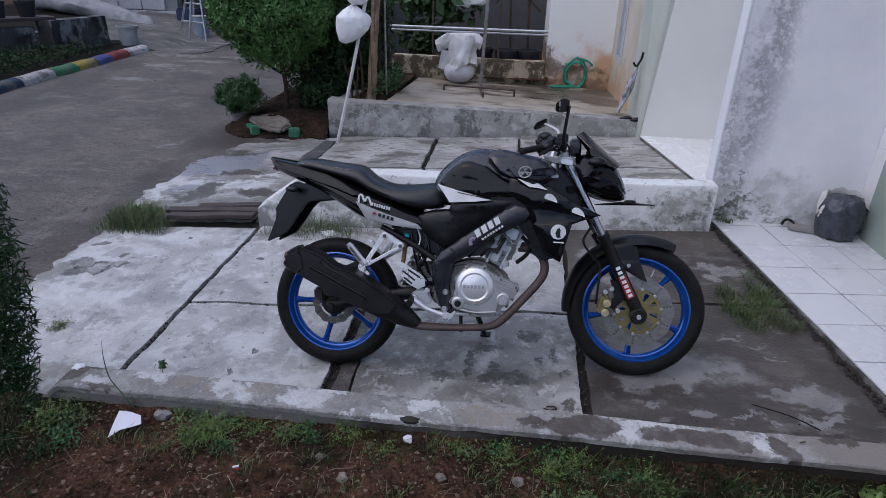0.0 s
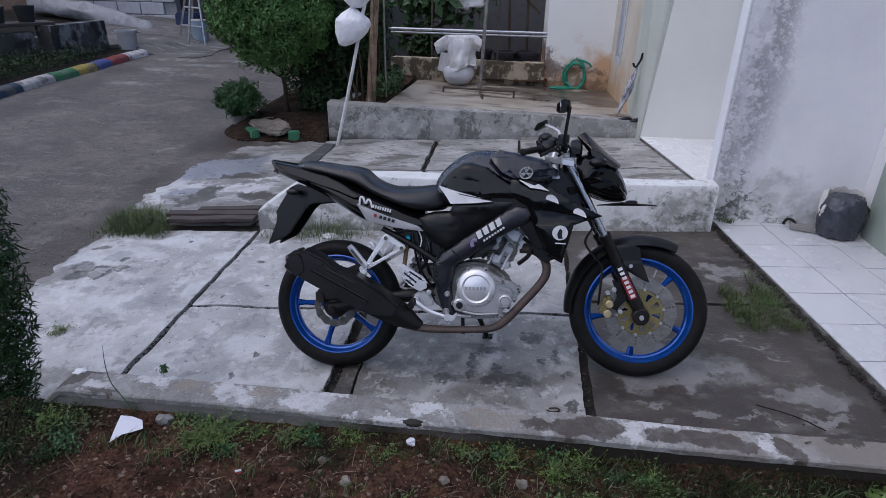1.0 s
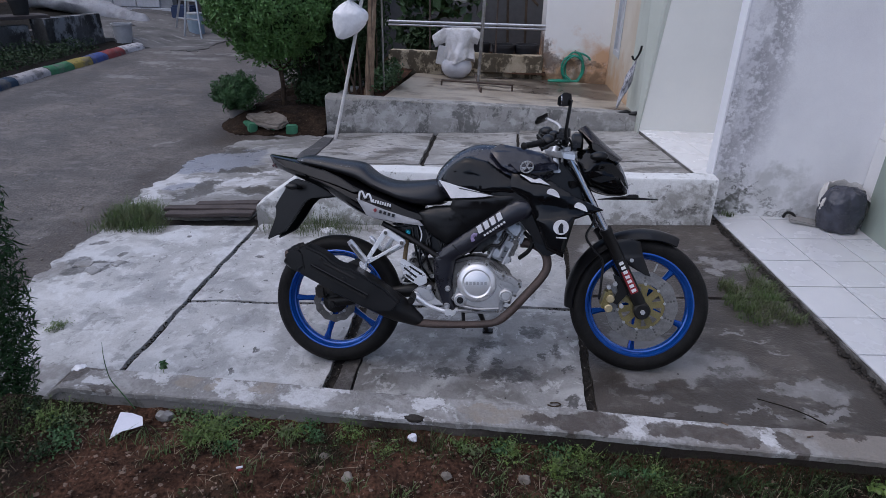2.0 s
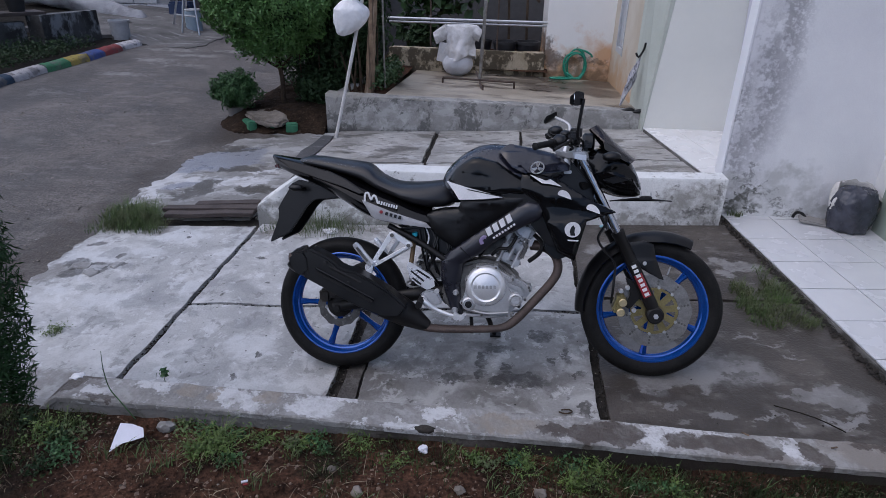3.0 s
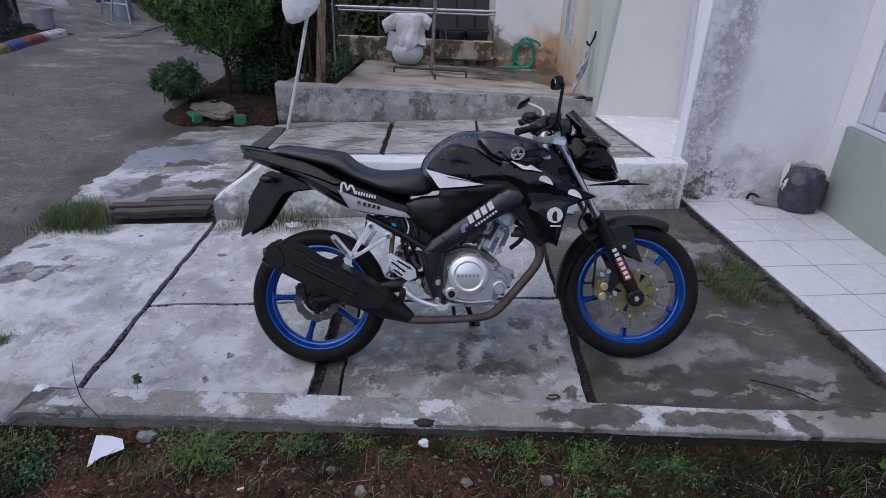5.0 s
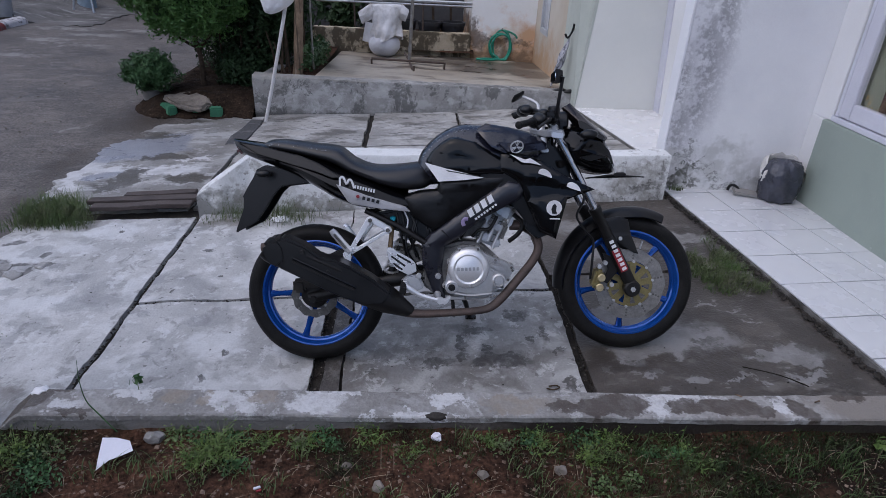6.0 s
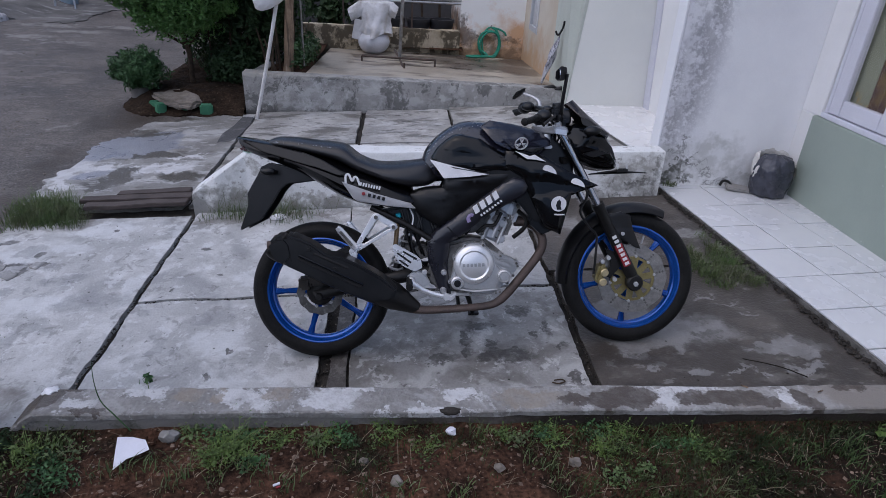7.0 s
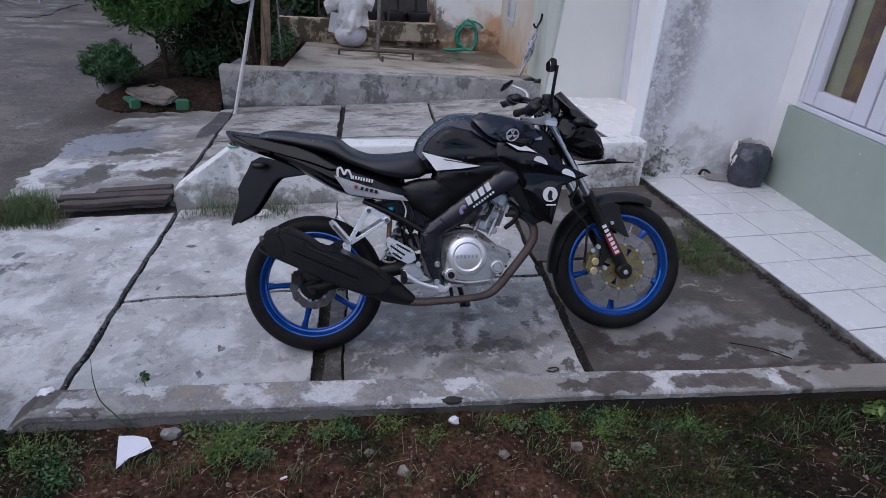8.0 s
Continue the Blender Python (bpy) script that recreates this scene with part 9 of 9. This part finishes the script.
for i, (x, y, r) in enumerate(((-0.1, 9.0, 0.16), (0.22, 9.05, 0.17), (-0.42, 9.1, 0.13))):
    bm = bmesh.new()
    lathe(bm, [(r * 0.75, 0.18), (r, 0.46), (r * 1.06, 0.46), (r * 1.06, 0.50), (r * 0.9, 0.50), (r * 0.7, 0.25), (0.001, 0.25), (0.001, 0.18)], (x, y, 0.0), 28, True, "z")
    tagged(finish(bm, "flower_pot", paint("dark_pot", (0.03, 0.03, 0.035), 0.5)), "black plastic flower pot in the shade", "pot", "pots behind the rail")
for x0, z0_, x1, z1_ in ((-0.05, 0.5, -0.12, 1.9), (0.2, 0.5, 0.15, 2.0), (0.35, 1.0, -0.3, 1.6)):
    bm = bmesh.new()
    tube(bm, [(x0, 9.2, z0_), (x1, 9.25, z1_)], 0.018, 8, 1)
    tagged(finish(bm, "stick", BARK), "thin wooden stick among the pots", "stick")

# hose on the wall
bm = bmesh.new()
pts = []
for i in range(120):
    turn = 3.6 * i / 119
    a = radians(80) - 2 * math.pi * turn
    rx, rz = 0.135 - 0.018 * math.sin(2.1 * turn), 0.185 + 0.022 * math.sin(1.7 * turn + 0.6)
    pts.append((0.868 + 0.014 * math.sin(2.6 * turn) + rx * math.cos(a), 8.69 - 0.014 * turn, 0.268 - 0.010 * turn + rz * math.sin(a)))
tube(bm, pts, 0.0125, 8, 1)
tube(bm, [pts[-1], (0.76, 8.62, 0.16), (0.84, 8.56, platform_top(0.84, 8.5) + 0.02), (0.66, 8.47, platform_top(0.66, 8.45) + 0.015), (0.54, 8.50, platform_top(0.54, 8.5) + 0.015), (0.70, 8.56, platform_top(0.70, 8.5) + 0.02), (0.93, 8.55, platform_top(0.92, 8.5) + 0.02)], 0.0125, 8, 5)
tube(bm, [(0.90, 8.69, 0.455), (0.98, 8.69, 0.44), (1.06, 8.69, 0.40), (1.09, 8.69, 0.36)], 0.012, 8, 4)
tagged(finish(bm, "hose", HOSEM), "coiled green garden hose hung on the wall", "hose")
bm = bmesh.new()
tube(bm, [(0.875, 8.72, 0.47), (0.875, 8.66, 0.47), (0.875, 8.655, 0.49)], 0.008, 6, 1)
tagged(finish(bm, "wall_tap", STEEL), "small metal tap on the stained wall", "tap")
# closed umbrella
um = empty("umbrella", "closed striped grey umbrella leaning in the corner", "umbrella")
top, foot = Vector((1.315, 6.60, 0.72)), Vector((1.17, 6.62, platform_top(1.17, 6.6) + 0.01))
bm = bmesh.new()
rings = []
for t in np.linspace(0.10, 0.97, 28):
    r = 0.006 + 0.034 * math.sin(math.pi * min(1.0, (t - 0.08) / 0.5) / 2) * (1 - max(0, t - 0.45) / 0.58)
    c = top.lerp(foot, t)
    rings.append([c + Vector((r * (1 + 0.30 * math.cos(3 * a + 13 * t)) * math.cos(a), r * (1 + 0.30 * math.cos(3 * a + 13 * t)) * math.sin(a), 0)) for a in np.linspace(0, 2 * math.pi, 30, endpoint=False)])
loft(bm, rings)
part("canopy", bm, layer(material("umbrella_cloth", (0.50, 0.50, 0.54), (0.36, 0.36, 0.40), 18, 0.6), (0.09, 0.09, 0.11), 30.0, 0.50, 0.55, amount=0.8, stretch=(2.0, 2.0, 0.25)), um, "wrapped grey striped cloth")
bm = bmesh.new()
tube(bm, [top + Vector((0.02, 0, 0.10)), top, foot], 0.006, 8, 1)
part("shaft", bm, STEEL, um)
bm = bmesh.new()
tube(bm, [top + Vector((0.02, 0, 0.10)), top + Vector((0.01, 0, 0.03)), top + Vector((-0.03, 0, -0.04)), top + Vector((-0.06, 0, 0.0))], 0.011, 8, 3)
part("handle", bm, SATIN, um)
for i, (x, y) in enumerate(((1.22, 6.42), (1.33, 6.40))):
    bm = bmesh.new()
    z = platform_top(x, 6.4)
    body(bm, [(x - 0.07, z, z + 0.018, 0.02), (x - 0.03, z, z + 0.03, 0.034), (x + 0.03, z, z + 0.045, 0.032), (x + 0.07, z, z + 0.03, 0.022)], 2.6, 16)
    bmesh.ops.translate(bm, verts=bm.verts, vec=(0, y, 0))
    tagged(finish(bm, "sandal", SATIN), "dark rubber sandal on the platform edge", "sandal", "pair of sandals")

# ---- things on the terrace ----
bag = empty("bin_bag", "tied grey plastic bin bag against the green wall", "bag")
bm = bmesh.new()
bmesh.ops.create_icosphere(bm, subdivisions=5, radius=1.0)
for vv in bm.verts:
    p = vv.co.copy()
    m = max(math.hypot(p.x, p.y), abs(p.z))
    q = p.lerp(p / m, 0.55)
    ang = math.atan2(p.y, p.x)
    k = 1 + wob(p, 1.8, 0.05) + 0.030 * math.sin(9 * ang + 3 * p.z) * (0.4 + abs(p.z)) + 0.05 * abs(wob(Vector((p.x * 3, p.y * 3, p.z * 1.2)), 3.2, 1.0)) + wob(Vector((p.x * 2, p.y * 2, p.z * 5)), 3, 0.03)
    top = max(0, q.z - 0.45)
    vv.co = Vector((2.115 + q.x * 0.128 * k * (1 - 0.35 * top), 3.735 + q.y * 0.112 * k * (1 - 0.35 * top), 0.248 + q.z * 0.140 * (1 + 0.5 * (k - 1))))
    vv.co.z = max(vv.co.z, 0.117)
part("sack", bm, BLACKBAG, bag, "", 60)
bm = bmesh.new()
rings = []
for j, (r, z) in enumerate(((0.138, 0.315), (0.143, 0.350), (0.136, 0.385), (0.112, 0.398), (0.106, 0.380), (0.120, 0.345))):
    rings.append([Vector((2.122 + r * math.cos(a) * (1 + 0.03 * math.sin(5 * a + j)), 3.745 + r * 0.80 * math.sin(a), z - 0.075 * (1 - max(0, math.sin(a))) ** 2 + 0.007 * math.sin(7 * a + j) + 0.004 * math.cos(13 * a))) for a in np.linspace(radians(-20), radians(200), 40)])
vr = [[bm.verts.new(p) for p in r] for r in rings]
for ra, rb in zip(vr, vr[1:]):
    for i in range(39):
        bm.faces.new((ra[i], ra[i + 1], rb[i + 1], rb[i]))
part("white_rim", bm, material("off_white_sack_cloth", (0.62, 0.60, 0.58), (0.5, 0.48, 0.46), 12, 0.8), bag, "turned-down off-white sack rim", 70)
trowel = empty("trowel", "grey dustpan lying against the mouldy wall", "tool")
bm = bmesh.new()
box(bm, (1.945, 3.79, 0.134), (0.17, 0.075, 0.022), 0.006, pose(0, 0, 0, 10, 6, -14))
part("blade", bm, paint("dull_grey_plastic", (0.30, 0.29, 0.28), 0.6), trowel)
bm = bmesh.new()
tube(bm, [(1.84, 3.84, 0.130), (1.855, 3.845, 0.162), (1.885, 3.83, 0.165), (1.905, 3.81, 0.14)], 0.009, 8, 4)
part("grip", bm, MATTE, trowel)

# ---- across the road ----
for i, (y0, y1, c) in enumerate(((6.55, 7.70, (0.02, 0.045, 0.08)), (7.70, 8.36, (0.42, 0.40, 0.40)), (8.36, 8.86, (0.04, 0.17, 0.08)), (8.86, 9.28, (0.34, 0.26, 0.06)), (9.28, 9.74, (0.05, 0.08, 0.25)), (9.74, 10.22, (0.26, 0.05, 0.05)), (10.22, 10.75, (0.56, 0.54, 0.55)))):
    bm = bmesh.new()
    rings = []
    for t in np.linspace(0, 1, 9):
        y = y0 + 0.006 + (y1 - y0 - 0.012) * t
        z = zr(-6.7, y)
        dx = wob((y, 0, 2), 2.0, 0.04)
        rings.append([Vector((x + dx, y, zz)) for x, zz in ((-6.63, z - 0.1), (-6.645, z + 0.06), (-6.68, z + 0.095 + wob((y, 1, 1), 6, 0.05)), (-6.76, z + 0.115 + wob((y, 5, 1), 6, 0.03)), (-6.84, z + 0.10), (-6.87, z - 0.1))])
    loft(bm, rings)
    kp = layer(layer(paint("kerb_paint", tuple(q * 1.05 for q in c), 0.85, grain=0.15, bump=0.5), (0.13, 0.12, 0.11), 5.0, 0.50, 0.60, amount=0.7, shift=(i, 0, 0)), (0.05, 0.045, 0.04), 12.0, 0.56, 0.64, amount=0.7)
    tagged(finish(bm, "kerb_stone", kp, None, 60), "rough roadside kerb stone with faded %s paint" % ("blue", "white", "green", "yellow", "blue", "red", "white")[i], "kerb", "painted kerb along the road")
bucket = empty("bucket", "dirty white plastic bucket by the verge", "bucket")
bm = bmesh.new()
lathe(bm, [(0.14, 0.0), (0.170, 0.34), (0.182, 0.34), (0.182, 0.375), (0.160, 0.375), (0.130, 0.02), (0.001, 0.02), (0.001, 0.0)], (-7.05, 10.86, 0.06), 28, True, "z")
part("pail", bm, paint("dirty_white_plastic", (0.44, 0.44, 0.45), 0.6), bucket)
bm = bmesh.new()
tube(bm, [(-7.23, 10.84, 0.41), (-7.19, 11.06, 0.38), (-7.05, 11.06, 0.37), (-6.91, 11.06, 0.38), (-6.87, 10.84, 0.41)], 0.006, 6, 4)
part("bail", bm, STEEL, bucket)
bm = bmesh.new()
tube(bm, [(-10.9, 13.6, 0.62), (-9.6, 13.4, 0.50), (-8.5, 13.2, 0.32), (-8.0, 13.1, 0.22), (-7.85, 13.07, 0.15)], (0.20, 0.21, 0.19, 0.13, 0.03), 18, 5)
for vv in bm.verts:
    vv.co += Vector((0, wob(vv.co, 3, 0.10), wob(vv.co + Vector((5, 0, 0)), 3, 0.10) + wob(vv.co, 9, 0.04)))
tagged(finish(bm, "tarpaulin_roll", layer(paint("dull_white_tarpaulin", (0.38, 0.38, 0.40), 0.7, bump=0.9), (0.16, 0.16, 0.17), 4.0, 0.5, 0.6, amount=0.5)), "long white tarpaulin roll lying on rubble", "tarpaulin")
for i, (x, y, s) in enumerate(((-8.6, 12.4, 0.5), (-7.9, 12.2, 0.4), (-9.4, 12.8, 0.5), (-7.7, 12.8, 0.35))):
    bm = bmesh.new()
    box(bm, (0, 0, 0), (s * 1.6, s, 0.16), 0.03)
    for vv in bm.verts:
        vv.co += Vector((wob(vv.co, 4, 0.06), wob(vv.co, 5, 0.06), wob(vv.co, 3, 0.04)))
    ob = finish(bm, "rubble_slab", YARD, None, 40)
    ob.matrix_basis = pose(x, y, 0.08, 4, 3, 20 * i)
    tagged(ob, "broken pale concrete slab lying on the verge", "rubble", "broken slabs on the verge")
ladder = empty("step_ladder", "grey metal step ladder standing at the bend", "ladder")
apex = Vector((-6.42, 12.5, 1.75))
for f0 in ((-7.05, 12.6, 0.0), (-6.20, 12.1, 0.0), (-6.62, 12.2, 0.0), (-6.95, 13.0, 0.0)):
    bm = bmesh.new()
    tube(bm, [f0, apex], 0.022, 8, 1)
    part("leg", bm, ALU, ladder)
for t in (0.22, 0.42, 0.62):
    bm = bmesh.new()
    a, b = Vector((-7.05, 12.6, 0)).lerp(apex, t), Vector((-6.20, 12.1, 0)).lerp(apex, t)
    tube(bm, [a, b], 0.018, 8, 1)
    part("rung", bm, ALU, ladder)
can = empty("paint_can", "paint can with a blue label by the ladder", "can")
bm = bmesh.new()
disc(bm, (-6.62, 12.75, 0.03), 0.16, 0.42, 24, "z", 0.01)
part("can_body", bm, paint("can_blue", (0.30, 0.38, 0.45), 0.5), can)
bm = bmesh.new()
disc(bm, (-6.62, 12.75, 0.45), 0.165, 0.03, 24, "z", 0.008)
part("lid", bm, paint("can_lid", (0.55, 0.55, 0.55), 0.5), can)
for i, (x, y, s, c) in enumerate((( -7.5, 14.0, (0.5, 0.4, 0.5), (0.03, 0.05, 0.11)), (-6.1, 13.6, (0.4, 0.4, 0.6), (0.07, 0.05, 0.045)), (-5.3, 14.2, (0.7, 0.5, 0.8), (0.05, 0.045, 0.05)), (-6.9, 14.3, (0.5, 0.4, 0.7), (0.06, 0.045, 0.04)))):
    bm = bmesh.new()
    box(bm, (x, y, s[2] / 2 + 0.02), s, 0.04)
    for vv in bm.verts:
        vv.co += Vector((wob(vv.co, 3, 0.05), wob(vv.co, 4, 0.05), 0))
    tagged(finish(bm, "stored_crate", paint("dark_crate", c, 0.8), None, 40), "dark crate stored in the shade at the bend", "crate")
table = empty("plant_shelf", "dark wooden shelf with pots above the verge", "shelf")
bm = bmesh.new()
box(bm, (-8.35, 9.2, 0.62), (1.9, 0.5, 0.05), 0.008, pose(0, 0, 0, 0, 0, 55))
part("board", bm, PLANKM, table)
for x, y in ((-8.8, 8.5), (-7.9, 9.9), (-8.4, 9.2)):
    bm = bmesh.new()
    box(bm, (x, y, 0.28), (0.07, 0.07, 0.62), 0.006)
    part("leg", bm, PLANKM, table)
for i, (x, y, r, c) in enumerate(((-8.75, 8.65, 0.14, (0.22, 0.20, 0.19)), (-8.5, 9.0, 0.13, (0.14, 0.12, 0.11)), (-8.25, 9.35, 0.15, (0.03, 0.03, 0.03)), (-8.0, 9.7, 0.15, (0.025, 0.025, 0.025)))):
    bm = bmesh.new()
    lathe(bm, [(r * 0.75, 0), (r, 0.22), (r * 1.05, 0.22), (r * 1.05, 0.25), (r * 0.85, 0.25), (r * 0.7, 0.05), (0.001, 0.05), (0.001, 0)], (x, y, 0.648), 22, True, "z")
    tagged(finish(bm, "flower_pot", paint("old_pot", c, 0.8)), "old flower pot standing on the shelf", "pot", "pots on the shelf")
verge = empty("verge_weeds", "dark weeds growing on the earth verge", "weeds")
rs = np.random.RandomState(31)
spots = []
for _ in range(9000):
    y = rs.uniform(6.2, 10.0)
    x = rs.uniform(-8.3, -6.95)
    spots.append(((x, y, zr(x, y) + 0.12 + 0.18 * rs.rand() ** 2), (0, 0, 1)))
leaves("foliage", spots, 0.026, LEAFDARK, verge, 32)

# ---- pieces of the walls and floors, last ----
BLOCK = paint("white_block_paint", (0.52, 0.52, 0.55), 0.85, bump=0.2)
blocks = tagged(empty("block_wall", "white painted concrete block wall", "wall"), kind="structure")
bm = bmesh.new()
box(bm, (0, 0, 0), (0.58, 0.06, 0.27), 0.012, segs=1)
first = part("block", bm, BLOCK, blocks)
first.location = (-8.45, 14.68, 0.25)
for r in range(7):
    for c in range(6):
        if r or c:
            o = new("block", first.data)
            o.parent = blocks
            o.location = (-8.45 - 0.6 * c - (0.3 if r % 2 else 0), 14.68 + 0.006 * ((r * 3 + c) % 3), 0.25 + 0.285 * r)

terrace = tagged(empty("terrace", "raised terrace paved with white glazed square tiles", "terrace"), kind="structure")
TZ, ANG = 0.112, 6.4
bm = bmesh.new()
solid(bm, [(1.418, 3.90, -0.1), (2.5, 3.90, -0.1), (2.6, -3.0, -0.1), (2.165, -3.0, -0.1)], (0, 0, TZ - 0.006 + 0.1), 0.004)
SIDE = material("grimy_terrace_edge", (0.22, 0.21, 0.20), (0.09, 0.085, 0.075), 9, 0.85, bump=0.3)
layer(SIDE, (0.05, 0.045, 0.04), 7.0, 0.5, 0.58, amount=0.85)
part("terrace_base", bm, SIDE, terrace, "grimy concrete edge of the terrace")
bm = bmesh.new()
box(bm, (0.147, -0.147, 0), (0.287, 0.287, 0.008), 0.0012, segs=1)
tile = part("tile", bm, TILE, terrace)
u, w = Vector((math.cos(radians(ANG)), math.sin(radians(ANG)), 0)), Vector((-math.sin(radians(ANG)), math.cos(radians(ANG)), 0))
org = Vector((1.425, 3.800, TZ - 0.002))
tile.matrix_basis = Matrix.Translation(org) @ pose(0, 0, 0, 0, 0, ANG)
for i in range(4):
    for j in range(-1, 16):
        if (i, j) == (0, 0):
            continue
        o = new("tile", tile.data)
        o.parent = terrace
        h = 0.0006 * ((i * 7 + j * 5) % 3)
        o.matrix_basis = Matrix.Translation(org + u * 0.2935 * i - w * 0.2935 * j + Vector((0, 0, h))) @ pose(0, 0, 0, 0, 0, ANG)
terrace2 = tagged(empty("neighbour_terrace", "neighbouring terrace paved with white tiles", "terrace"), kind="structure")
U2, W2 = Vector((math.cos(radians(9.4)), math.sin(radians(9.4)), 0)), Vector((math.sin(radians(9.4)), -math.cos(radians(9.4)), 0))
O2 = Vector((1.356, 6.206, 0.058))
bm = bmesh.new()
solid(bm, [(1.357, 6.205, -0.2), (1.722, 4.005, -0.2), (2.3, 4.005, -0.2), (2.3, 6.205, -0.2)], (0, 0, 0.252), 0.004)
part("terrace_base", bm, SIDE, terrace2)
bm = bmesh.new()
box(bm, (0, 0, 0), (0.2988, 0.2988, 0.008), 0.0006, segs=1)
t2 = part("tile", bm, TILEN, terrace2)
t2.matrix_basis = Matrix.Translation(O2 + U2 * 0.15 + W2 * 0.15) @ pose(0, 0, 0, 0, 0, 9.4)
for i in range(3):
    for j in range(7):
        if i or j:
            o = new("tile", t2.data)
            o.parent = terrace2
            o.matrix_basis = Matrix.Translation(O2 + U2 * (0.15 + 0.3 * i) + W2 * (0.15 + 0.3 * j)) @ pose(0, 0, 0, 0, 0, 9.4)
